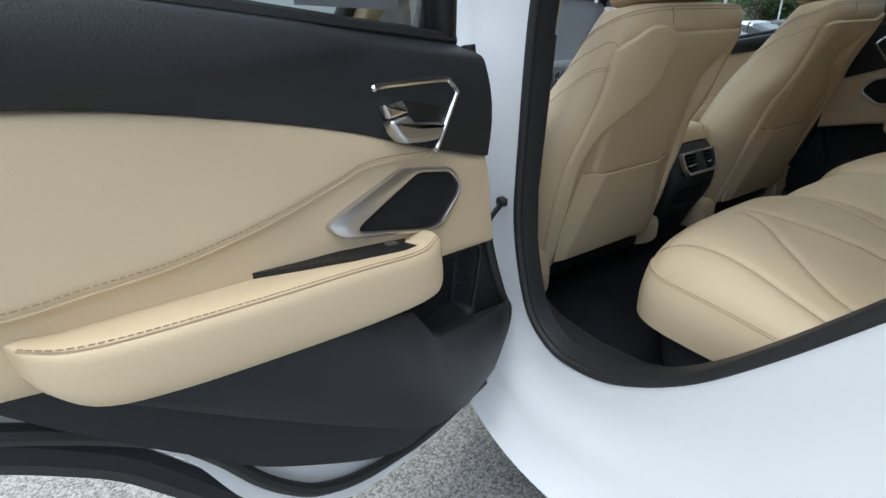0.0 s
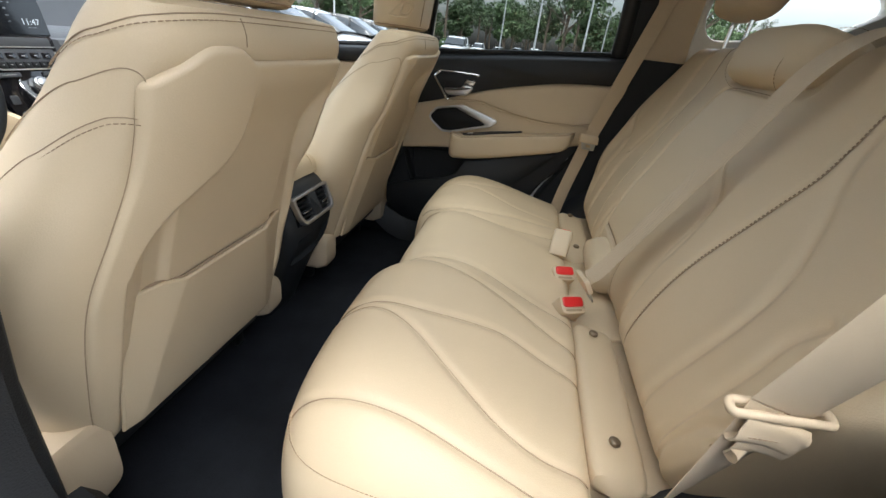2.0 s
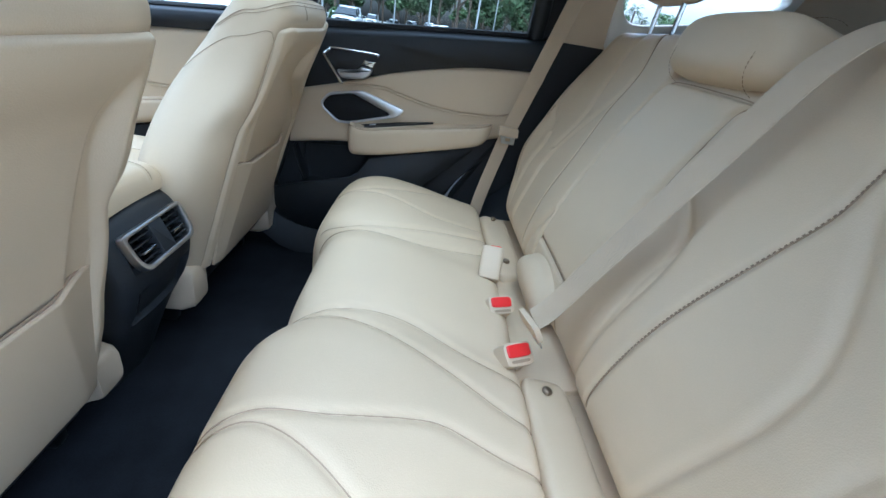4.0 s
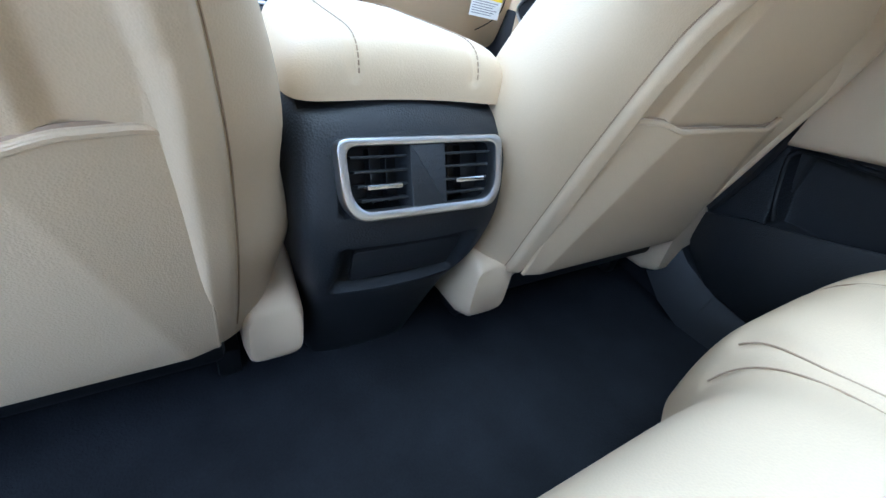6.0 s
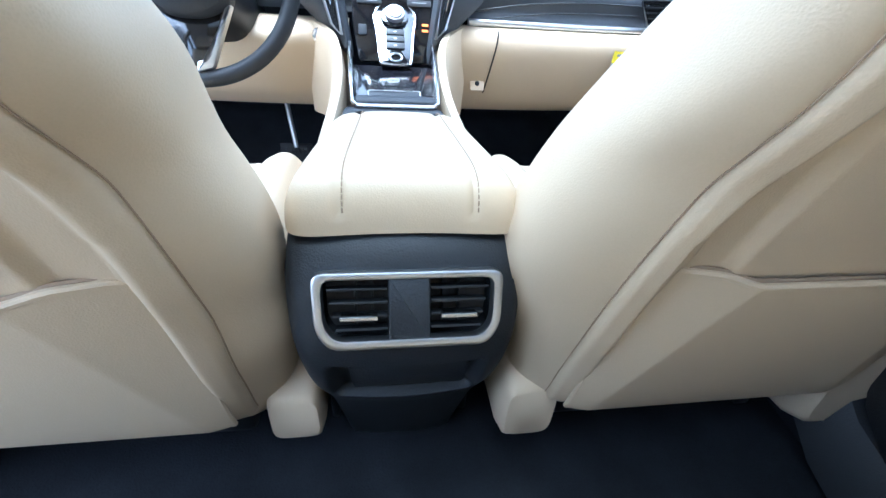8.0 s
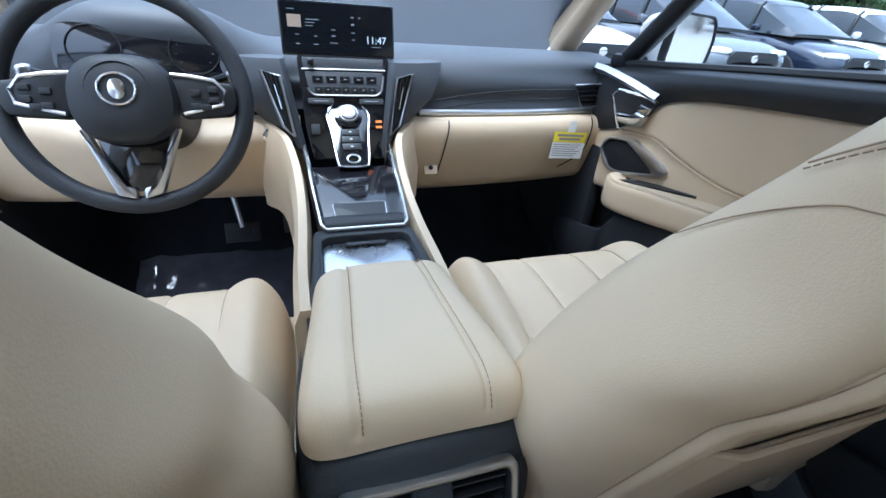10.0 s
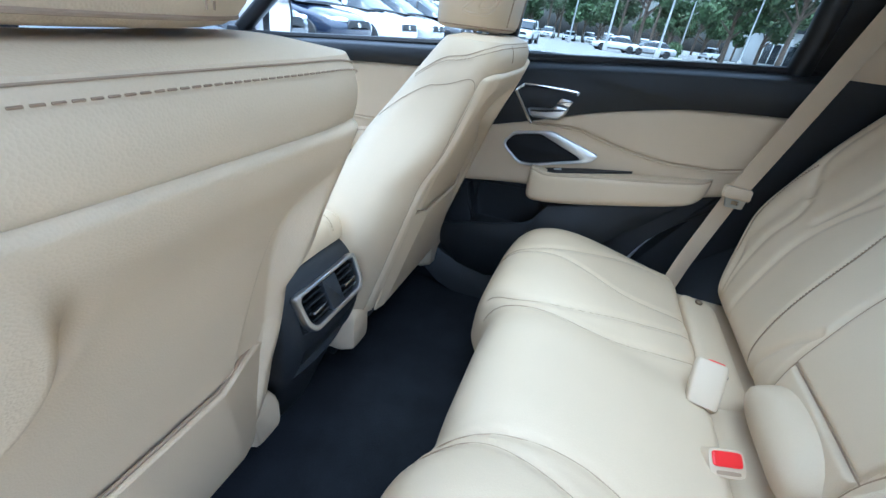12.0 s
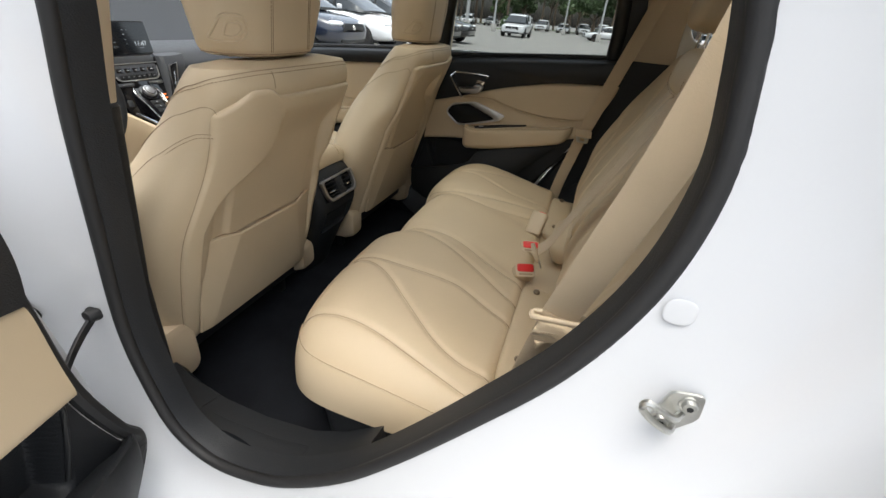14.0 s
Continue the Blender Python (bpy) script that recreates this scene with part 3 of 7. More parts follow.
C_SEAMS = []
for sx in (-1, 1):
    for plan in ([(0.563, 0.66), (0.560, 0.60), (0.563, 0.50), (0.578, 0.40), (0.592, 0.31), (0.602, 0.25)],
                 [(0.388, 0.682), (0.376, 0.61), (0.405, 0.54), (0.465, 0.46), (0.518, 0.385), (0.542, 0.32), (0.545, 0.25)],
                 [(0.372, 0.682), (0.360, 0.61), (0.360, 0.53), (0.336, 0.43), (0.332, 0.38), (0.355, 0.30), (0.366, 0.25)],
                 [(0.205, 0.664), (0.170, 0.59), (0.185, 0.49), (0.235, 0.38), (0.282, 0.29), (0.295, 0.25)],
                 [(0.178, 0.66), (0.150, 0.57), (0.143, 0.45), (0.185, 0.33), (0.212, 0.25)]):
        C_SEAMS.append(on_cushion([(sx * x, y) for x, y in plan]))
padded("seat_cushion", cushion, 300, 110, LEATHER, BENCH, "tan leather cushion with flowing seams", [(s, 0.0072, 0.0046) for s in C_SEAMS])
for s in C_SEAMS:
    tube("seam", s - np.array([0, 0, 0.0044]), 0.0009, SEAM_AND_SHADE, BENCH, sides=6)
# side welt, stitched, round both ends
for sx in (-1, 1):
    welt = []
    for t in np.linspace(0, 1, 90):
        y = 0.255 + 0.405 * t
        reach = bench_front(sx * 0.6)
        F = np.clip((y - 0.34) / (reach - 0.34), 0, 1)
        x = sx * XH * max(0.02, 0.84 - F ** 7) ** (1 / 7)
        if F ** 7 > 0.76:
            break
        welt.append(cushion_point(np.array(x), np.array(y)))
    welt = np.array(welt)
    tube("welt", welt, 0.0022, LEATHER, BENCH, sides=6)
    off = np.array([sx * 0.001, 0, 0.004])
    stitches("stitching", welt + off, THREAD, BENCH)
# black base under the cushion
base = []
for z, k, y1 in ((0.425, 0.975, 0.575), (0.50, 0.985, 0.600), (0.57, 0.985, 0.617), (0.605, 0.965, 0.612), (0.63, 0.93, 0.59)):
    base.append([(x * XH * k, 0.30 + (y1 - 0.30) * yy, z) for x, yy in ring_of(1, 1, 60, 9)])
loft("seat_base", base, BLACK_PLASTIC, BENCH, "black plastic seat base")


def back_point(x, s, drop=0.0):
    """The backrest's front face; s: 0 at the cushion, 1 at its top."""
    X = np.clip(np.abs(x) / 0.672, 0, 1)
    low = 0.46 * smoothstep(0.51, 0.672, np.abs(x))
    S = np.clip(np.abs((s - low) / (1 - low) - 0.5) * 2, 0, 1)
    f = np.clip(1 - X ** 16, 0, 1) ** 0.42 * np.clip(1 - S ** 16, 0, 1) ** 0.42
    y0 = 0.085 - 0.235 * s + 0.03 * np.sin(s * math.pi)
    z = 0.665 + 0.575 * s
    hollow = 0.022 * np.exp(-((np.abs(x) - 0.40) / 0.15) ** 2) * smoothstep(0.0, 0.3, s) * smoothstep(1.0, 0.75, s)
    lumbar = 0.018 * np.exp(-((s - 0.25) / 0.2) ** 2)
    bolster = 0.020 * smoothstep(0.55, 0.61, np.abs(x)) * smoothstep(0.05, 0.4, s) * smoothstep(0.95, 0.6, s)
    # the strip beside the armrest lies a little lower than the seat's own pad
    strip = 0.007 * smoothstep(-0.212, -0.196, x) * smoothstep(-0.06, -0.075, x) * smoothstep(0.60, 0.48, s)
    saddle = 0.020 * smoothstep(0.17, 0.14, np.abs(x)) * smoothstep(0.80, 0.86, s)
    depth = (0.10 + lumbar - hollow + bolster - strip - saddle - drop) * f
    return np.stack([x, y0 + depth * 0.93, z + depth * 0.36], -1)


def back_panel(a, b):
    x = 0.672 * (0.8 * a + 0.2 * np.sin(a * math.pi / 2))
    low = 0.46 * smoothstep(0.51, 0.672, np.abs(x))
    return back_point(x, low + (1 - low) * (0.5 - 0.5 * np.cos(b * math.pi)))


def on_back(pts, n=80, lift=0.0):
    p = spline(pts, n)
    return back_point(p[:, 0], p[:, 1], -lift)


ARM_EDGE = [(-0.062, 0.03), (-0.064, 0.17), (-0.085, 0.42), (-0.080, 0.55), (-0.080, 0.72), (-0.084, 0.775), (-0.10, 0.80), (-0.07, 0.808), (0.0, 0.812), (0.11, 0.816), (0.150, 0.80), (0.168, 0.70), (0.172, 0.60), (0.164, 0.50), (0.160, 0.40), (0.150, 0.28), (0.150, 0.17), (0.150, 0.03)]
LOBE = [(-0.192, 0.03), (-0.198, 0.13), (-0.208, 0.28), (-0.212, 0.38), (-0.205, 0.46), (-0.190, 0.505), (-0.165, 0.545), (-0.12, 0.60), (-0.088, 0.68)]
plain, sewn, deep = [], [], [on_back(ARM_EDGE, 150), on_back([(-0.064, 0.178), (0.04, 0.185), (0.150, 0.188)], 30)]
for sx in (-1, 1):
    sewn.append(on_back([(sx * x, s) for x, s in ((0.255, 0.04), (0.262, 0.12), (0.270, 0.25), (0.280, 0.40), (0.302, 0.57), (0.315, 0.665), (0.312, 0.74), (0.308, 0.82), (0.33, 0.90), (0.36, 0.97))]))
    plain.append(on_back([(sx * x, s) for x, s in ((0.408, 0.04), (0.425, 0.22), (0.436, 0.36), (0.425, 0.48), (0.392, 0.58), (0.342, 0.70), (0.322, 0.80))]))
    plain.append(on_back([(sx * x, s) for x, s in ((0.485, 0.05), (0.505, 0.22), (0.515, 0.33), (0.512, 0.42), (0.525, 0.48))]))
    plain.append(on_back([(sx * x, s) for x, s in ((0.54, 0.50), (0.565, 0.54), (0.592, 0.60), (0.600, 0.70), (0.595, 0.85), (0.58, 0.96))]))
    sewn.append(on_back([(sx * x, s) for x, s in ((0.56, 0.20), (0.592, 0.33), (0.605, 0.42), (0.612, 0.50), (0.598, 0.585))]))
    plain.append(on_back([(sx * x, s) for x, s in ((0.50, 0.03), (0.505, 0.10), (0.53, 0.20), (0.56, 0.25))]))
plain.append(on_back(LOBE))
plain.append(on_back([(0.225, 0.03), (0.218, 0.10), (0.19, 0.20), (0.160, 0.28)]))
plain.append(on_back([(0.455, 0.45), (0.428, 0.62), (0.452, 0.78), (0.448, 0.95)]))
padded("backrest", back_panel, 640, 330, LEATHER, BENCH, "tan leather backrest with curved seams and a folded-in armrest", [(l, 0.0095, 0.0062) for l in plain] + [(l, 0.0060, 0.0044) for l in sewn] + [(l, 0.0060, 0.0080) for l in deep], side=-1)
# Shade at the bottom of the armrest's groove, drawn as a brown line.
for l in deep:
    tube("armrest_gap", l - np.array([0, 0.0066, 0.0026]), 0.0012, SEAM_AND_SHADE, BENCH, "brown line for the shade in the gap round the folded armrest", sides=6)
for l in sewn:
    tube("seam", l - np.array([0, 0.0036, 0.0014]), 0.0010, SEAM_AND_SHADE, BENCH, sides=6)
    stitches("stitching", l + np.array([0, -0.0032, 0.0018]), DARK_THREAD, BENCH, step=0.0062, length=0.0034, r=0.0008)
pill("armrest_end", (0.206, 0.105, 0.110), (0.045, 0.158, 0.745), LEATHER, BENCH, (-20, 0, 0), power=5.0, label="rounded leather end of the armrest", n=40, edge=2.2)
# the bench's inner side and the floor of the gap behind the cushion
box("gap_liner", (1.06, 0.16, 0.08), (0, 0.19, 0.646), LEATHER, BENCH, 0.01, "tan leather fold between cushion and backrest")
box("gap_web", (0.36, 0.16, 0.03), (-0.02, 0.195, 0.675), LEATHER, BENCH, 0.008, "tan leather web between the buckles", turn=(-8, 0, 0))
# black filler below the backrest's outer ends
for sx in (-1, 1):
    fill = [[(sx * x, y, z) for x, y in ((0.52, y1 - 0.03), (0.56, y1), (0.70, y1 + 0.02), (0.735, y1 - 0.02), (0.735, -0.12), (0.52, -0.12))] for z, y1 in ((0.46, 0.36), (0.60, 0.27), (0.68, 0.19), (0.75, 0.115), (0.82, 0.045), (0.90, -0.02))]
    loft("side_filler", fill, BLACK_PLASTIC, BENCH, "black plastic filler below the backrest's end")
# back shell
box("back_shell", (1.32, 0.04, 0.58), (0, -0.055, 0.93), BLACK_PLASTIC, BENCH, 0.02, turn=(22, 0, 0))


def head_restraint(at, size, raised, posts=True):
    hr = thing("head_restraint", "tan leather head restraint on the rear seat back", "headrest", "rear head restraints", at=at)
    pill("pad", size, (at[0], at[1], at[2] + raised), LEATHER, hr, (14, 0, 0), power=4.2, edge=3.4, n=48, layers=18)
    if posts:
        for dx in (-0.055, 0.055):
            tube("post", [(at[0] + dx, at[1] + 0.012, at[2] - 0.06), (at[0] + dx, at[1], at[2] + raised)], 0.0055, CHROME, hr, "chrome post")
            pill("collar", (0.03, 0.03, 0.012), (at[0] + dx, at[1] + 0.01, at[2] - 0.012), TAN_PLASTIC, hr)
    return hr


head_restraint((0.395, -0.075, 1.245), (0.27, 0.10, 0.16), 0.15)
head_restraint((-0.395, -0.075, 1.245), (0.27, 0.10, 0.16), 0.15)
low = head_restraint((0.03, -0.045, 1.195), (0.30, 0.135, 0.112), 0.025, False)
for sx in (-1, 1):
    loop = [(0.03 + sx * 0.105, -0.045 + 0.068 * math.cos(a), 1.22 + 0.0555 * math.sin(a) - 0.016 * math.cos(a)) for a in np.linspace(-1.0, 2.4, 50)]
    stitches("stitching", loop, THREAD, low, step=0.0065)

# ISOFIX covers behind the cushion, each with two round buttons
for x0, x1 in ((-0.545, -0.175), (0.135, 0.505)):
    cover = thing("anchor_cover", "tan vinyl strip with two press buttons between cushion and backrest", "seat cover strip", "anchor covers", at=((x0 + x1) / 2, 0.2, 0.69))
    rings = []
    for t in np.linspace(0, 1, 30):
        k = (1 - abs(2 * t - 1) ** 12) ** 0.5
        rings.append([(x0 + (x1 - x0) * t, 0.208 + y * (0.3 + 0.7 * k), 0.682 + 0.03 * k * (z + 0.25 * y / 0.04)) for y, z in ring_of(0.042, 0.8, 20, 4)])
    loft("strip", rings, LEATHER, cover)
    for bx in (x0 + 0.066, x1 - 0.045):
        pill("button", (0.017, 0.017, 0.010), (bx, 0.212, 0.7105), material("bronze_snap", (0.25, 0.2, 0.14), 0.35, metal=0.8) if "bronze_snap" not in bpy.data.materials else bpy.data.materials["bronze_snap"], cover, (12, 0, 0), power=2, label="dull bronze snap button")

# buckles
def buckle(at, turn, red=True, size=(0.062, 0.046, 0.075), sleeve=True):
    bk = thing("seat_belt_buckle", "tan plastic seat belt buckle with a red release button" if red else "tan plastic seat belt buckle seen from its back", "buckle", "rear buckles", at=at)
    m = pose(*at, *turn)
    ring = []
    for z, k in ((-0.5, 0.86), (-0.47, 0.93), (0.0, 1), (0.42, 1), (0.49, 0.96), (0.5, 0.9)):
        ring.append([m @ Vector((x * k, y * k, z * size[2])) for x, y in ring_of(size[0] / 2, size[1] / 2, 28, 5)])
    loft("case", ring, TAN_PLASTIC, bk)
    ring = []
    for z, k in ((0.46, 1), (0.515, 1), (0.535, 0.94), (0.54, 0.82)):
        ring.append([m @ Vector((x * k, y * k - 0.005, z * size[2])) for x, y in ring_of(size[0] * 0.41, size[1] * 0.27, 24, 6)])
    loft("button", ring, RED, bk, "red release button")
    ring = []
    for z, k in ((0.49, 1), (0.504, 1)):
        ring.append([m @ Vector((x * k, y * k + 0.0125, z * size[2])) for x, y in ring_of(size[0] * 0.33, 0.0026, 20, 5)])
    loft("slot", ring, SEAM_AND_SHADE, bk, "brown latch slot")
    if sleeve:
        loop = [m @ Vector((x, y, -0.16 * size[2])) for x, y in ring_of(size[0] * 0.57, size[1] * 0.60, 36, 3)]
        tube("sleeve", loop, 0.0032, LEATHER, bk, "leather sleeve round the buckle", sides=8, closed=True)
    return bk


buckle((-0.148, 0.262, 0.708), (-38, 0, 112), True, (0.054, 0.040, 0.072))
buckle((-0.006, 0.268, 0.706), (-38, 0, 106), True, (0.052, 0.038, 0.070))
buckle((0.118, 0.268, 0.742), (0, 52, -10), True, (0.028, 0.050, 0.078), False)


# ---- front seats ----
SEAT_X = 0.39
seat_half = curve_value([0.575, 0.62, 0.69, 0.765, 0.84, 0.89, 0.94, 0.98, 1.03, 1.09, 1.14, 1.175, 1.20], [0.238, 0.252, 0.268, 0.288, 0.302, 0.306, 0.297, 0.277, 0.244, 0.219, 0.208, 0.201, 0.188])
seat_half_in = curve_value([0.575, 0.62, 0.69, 0.765, 0.82, 0.86, 0.90, 0.94, 0.98, 1.02, 1.06, 1.10, 1.14, 1.175, 1.20], [0.238, 0.252, 0.270, 0.288, 0.294, 0.290, 0.280, 0.266, 0.248, 0.230, 0.216, 0.209, 0.205, 0.200, 0.188])
def corner(x, z, sx):
    """How square the rear corner is: the tunnel's side is boxier towards the shoulders."""
    return np.where(x * sx > 0, 0.0, smoothstep(0.93, 1.03, z))


seat_rear = curve_value([0.575, 0.62, 0.70, 0.84, 1.00, 1.12, 1.17, 1.205], [0.925, 0.905, 0.882, 0.842, 0.788, 0.735, 0.722, 0.735])
seat_deep = curve_value([0.575, 0.70, 0.84, 1.00, 1.10, 1.15, 1.18, 1.205], [0.17, 0.20, 0.215, 0.212, 0.188, 0.168, 0.145, 0.11])


def half_at(x, z, sx):
    """Half the width of the upholstery, on the door's side or on the tunnel's."""
    slim = 0.028 * smoothstep(1.02, 0.92, z) * smoothstep(0.70, 0.80, z) * smoothstep(1.17, 1.10, z) if sx < 0 else 0.0
    return np.where(x * sx > 0, seat_half(z), seat_half_in(z) - slim)


def seat_ring(z, sx, n=72):
    """The outline of the backrest at height z, about the seat's middle: (x, y)."""
    y0, d = float(seat_rear(z)), float(seat_deep(z))
    out = []
    for i in range(n):
        a = i * math.tau / n
        c, s = math.cos(a), math.sin(a)
        w = float(corner(c, z, sx)) if s < 0 else 0.0
        x = float(half_at(c, z, sx)) * math.copysign(abs(c) ** (2 / (3.0 + 3.0 * w)), c)
        yy = math.copysign(abs(s) ** (2 / (2.6 + 1.4 * w)), s)
        y = y0 + d * (0.5 + 0.5 * yy)
        if s < 0:
            y += 0.026 * smoothstep(0.20, 0.14, abs(x)) * smoothstep(1.148, 1.12, z)
        if s > 0:
            y -= 0.045 * math.exp(-(x / 0.13) ** 2)
        out.append((x, y))
    return out


panel_half = curve_value([0.60, 0.68, 0.80, 0.885, 0.96, 1.02, 1.07, 1.12, 1.17], [0.217, 0.226, 0.236, 0.235, 0.216, 0.198, 0.193, 0.194, 0.192])
rim_in = curve_value([0.60, 0.86, 0.90, 0.935, 0.968, 1.00, 1.025, 1.06, 1.11, 1.15, 1.17], [0.199, 0.203, 0.198, 0.184, 0.156, 0.106, 0.074, 0.060, 0.068, 0.090, 0.105])

rim_in_tunnel = curve_value([0.60, 0.86, 0.90, 0.94, 0.98, 1.02, 1.09, 1.14, 1.17], [0.194, 0.194, 0.190, 0.183, 0.174, 0.167, 0.165, 0.170, 0.174])
panel_half_in = curve_value([0.60, 0.68, 0.80, 0.885, 0.96, 1.02, 1.07, 1.12, 1.17], [0.212, 0.216, 0.217, 0.211, 0.200, 0.191, 0.188, 0.190, 0.190])


def panel_edge(x, z, sx):
    """Half the width of the rear panel, on the door's side or on the tunnel's."""
    return np.where(x * sx > 0, panel_half(z), panel_half_in(z))


def panel_top(x, sx):
    """The height of the rear panel's upper edge: a lobe on the door's side, level towards the tunnel."""
    ax = np.abs(x)
    lobe = 0.015 * np.exp(-((ax - 0.118) / 0.034) ** 4) - 0.024 * smoothstep(0.15, 0.20, ax)
    return 1.148 + np.where(x * sx > 0, lobe, -0.010 * smoothstep(0.165, 0.205, ax))


def panel_point(x, z, sx):
    """The rear panel: a raised rim that widens to two lobes, and a hollow between with a crease on either side."""
    h, r = panel_edge(x, z, sx), np.where(x * sx > 0, rim_in(z), rim_in_tunnel(z))
    ax = np.abs(x)
    f = np.minimum(0.127, r - 0.03 + 0.0 * ax)
    rim = smoothstep(r - 0.019, r + 0.001, ax)
    hollow = (0.024 - 0.009 * smoothstep(f + 0.012, f - 0.004, ax)) * (1 - smoothstep(1.04, 1.125, z)) - 0.005 * smoothstep(1.07, 1.13, z)
    w = corner(x, z, sx)
    shell = seat_deep(z) * 0.5 * (1 - np.clip(1 - (ax / half_at(x, z, sx)) ** (3 + 3 * w), 0, 1) ** (1 / (2.6 + 1.4 * w)))
    crown = shell - 0.0070 + 0.0065 * np.clip((ax - h + 0.008) / 0.008, 0, 1) ** 2.2
    edge = 0.008 * np.clip(1 - (panel_top(x, sx) - z) / 0.008, 0, 1) ** 2.2
    y = seat_rear(z) + hollow * (1 - rim) + crown * rim + edge
    return np.stack([x, y, z], -1)


def shell_y(x, z, sx):
    """Where the upholstery's rear lies."""
    h, y0, d = float(half_at(x, z, sx)), float(seat_rear(z)), float(seat_deep(z))
    w = float(corner(x, z, sx))
    return y0 + d * 0.5 * (1 - max(0.0, 1 - (abs(x) / h) ** (3 + 3 * w)) ** (1 / (2.6 + 1.4 * w)))


def front_seat(sx):
    side = "driver's" if sx < 0 else "passenger's"
    st = thing("front_seat", "tan leather front seat with a moulded back panel and pocket", "car seat", "front seats", at=(sx * SEAT_X, 1.2, 0.45))
    cx = sx * SEAT_X
    put = lambda P: P + np.array([cx, 0, 0])
    rings = [[(cx + x, y, z) for x, y in seat_ring(z, sx)] for z in np.concatenate([np.linspace(0.575, 1.17, 46), [1.182, 1.190, 1.195]])]
    top = [(cx + x * 0.75, 0.79 + (y - 0.79) * 0.7, 1.202) for x, y in seat_ring(1.205, sx)]
    loft("backrest", rings + [top], LEATHER, st, "tan leather upholstery of the backrest")
    # rear panel
    def panel(a, b):
        c, e = np.clip(a, -1, 1), np.clip(b, 0, 1)
        z = 0.602 + 0.546 * e
        x = panel_edge(c, z, sx) * (0.75 * c + 0.25 * np.sin(c * math.pi / 2))
        z = z + smoothstep(0.86, 1.0, e) * (panel_top(x, sx) - 1.148)
        P = panel_point(x, z, sx)
        P[..., 1] += np.abs(a - c) * 0.6 + np.abs(b - e) * 0.6
        return put(P)
    padded("back_panel", panel, 190, 190, LEATHER, st, "moulded tan back panel with raised rim", a_range=(-1.07, 1.07), b_range=(0, 1.06))
    # pocket, standing a little off the panel
    def pocket(a, b):
        x = 0.1925 * (0.8 * a + 0.2 * np.sin(a * math.pi / 2))
        ax = np.abs(x)
        top = 0.843 + 0.008 * smoothstep(0.10, 0.14, ax) - 0.004 * smoothstep(0.165, 0.19, ax)
        z = 0.606 + (top - 0.606) * b
        y = seat_rear(z) - 0.003 + 0.005 * b + 0.26 * np.maximum(0, ax - 0.168 + 0.068 * b)
        return put(np.stack([x, y, z], -1))
    padded("map_pocket", pocket, 120, 60, LEATHER, st, "tan leather map pocket on the seat back")
    lip = np.array([pocket(np.array(a), np.array(1.0)) for a in np.linspace(-1, 1, 90)])
    tube("pocket_lip", lip + np.array([0, 0.003, -0.002]), 0.0036, LEATHER, st, sides=8)
    # Brown tube behind the lip paints the shade in the pocket's mouth.
    tube("pocket_shadow_gap", lip + np.array([0, 0.008, 0.0005]), 0.0022, SEAM_AND_SHADE, st, "brown strip for the shade inside the pocket", sides=6)
    for a in (-1, 1):
        rim = np.array([pocket(np.array(a * 0.999), np.array(b)) for b in np.linspace(0, 1, 40)])
        tube("pocket_edge", rim + np.array([0, 0.0035, 0]), 0.0036, LEATHER, st, sides=8)
    # dark joint between the panel's rim and the upholstery
    for s2 in (-1, 1):
        pts = []
        for z in np.linspace(0.61, 1.128, 74):
            x = s2 * (float(panel_edge(s2, z, sx)) + 0.0012)
            pts.append((cx + x, shell_y(x, z, sx) - 0.0006, z))
        tube("panel_joint", pts, lambda t: 0.0007 * max(0.05, 1 - t ** 6), SEAM_AND_SHADE, st, sides=6)
    # cross seams of the upholstery: one on the inner side, two on the outer
    def round_side(s2, rows, n=50):
        line = []
        for th, z in spline(rows, n):
            h, y0, d = float(half_at(s2, z, sx)), float(seat_rear(z)), float(seat_deep(z))
            c, sn = math.sin(th), -math.cos(th)
            w = float(corner(s2, z, sx)) if sn < 0 else 0.0
            x = s2 * h * abs(c) ** (2 / (3.0 + 3.0 * w))
            line.append((cx + x, y0 + d * (0.5 + 0.5 * math.copysign(abs(sn) ** (2 / (2.6 + 1.4 * w)), sn)) - 0.0003, z))
        return np.array(line)
    for s2 in (-1, 1):
        upper = round_side(s2, [(0.98, 1.122), (1.10, 1.134), (1.30, 1.136), (1.60, 1.118), (1.90, 1.085), (2.1, 1.05)])
        if s2 == sx or sx > 0:
            tube("seam", upper, 0.0006, SEAM_AND_SHADE, st, sides=6)
        if s2 == sx:
            lower = round_side(s2, [(0.95, 1.089), (1.10, 1.091), (1.25, 1.088), (1.45, 1.070), (1.62, 1.035), (1.72, 0.99), (1.80, 0.95), (1.86, 0.90)])
            tube("seam", lower, 0.0006, SEAM_AND_SHADE, st, sides=6)
            stitches("stitching", lower + np.array([sx * 0.0016, -0.0022, -0.0055]), THREAD, st, r=0.0005)
    # welt round the shoulders
    for s2 in (-1, 1):
        crown = round_side(s2, [(0.0, 1.193), (0.5, 1.192), (1.0, 1.186), (1.35, 1.178), (1.7, 1.16), (2.0, 1.13)])
        tube("welt", crown, 0.0007, SEAM_AND_SHADE, st, sides=6)
        below = round_side(s2, [(0.0, 1.187), (0.5, 1.186), (1.0, 1.180), (1.35, 1.172), (1.7, 1.154), (2.0, 1.124)], 80)
        stitches("stitching", below * np.array([1, 1, 1]) + np.array([s2 * 0.0008, -0.0010, 0]), THREAD, st, step=0.0064, length=0.0044, r=0.0005)
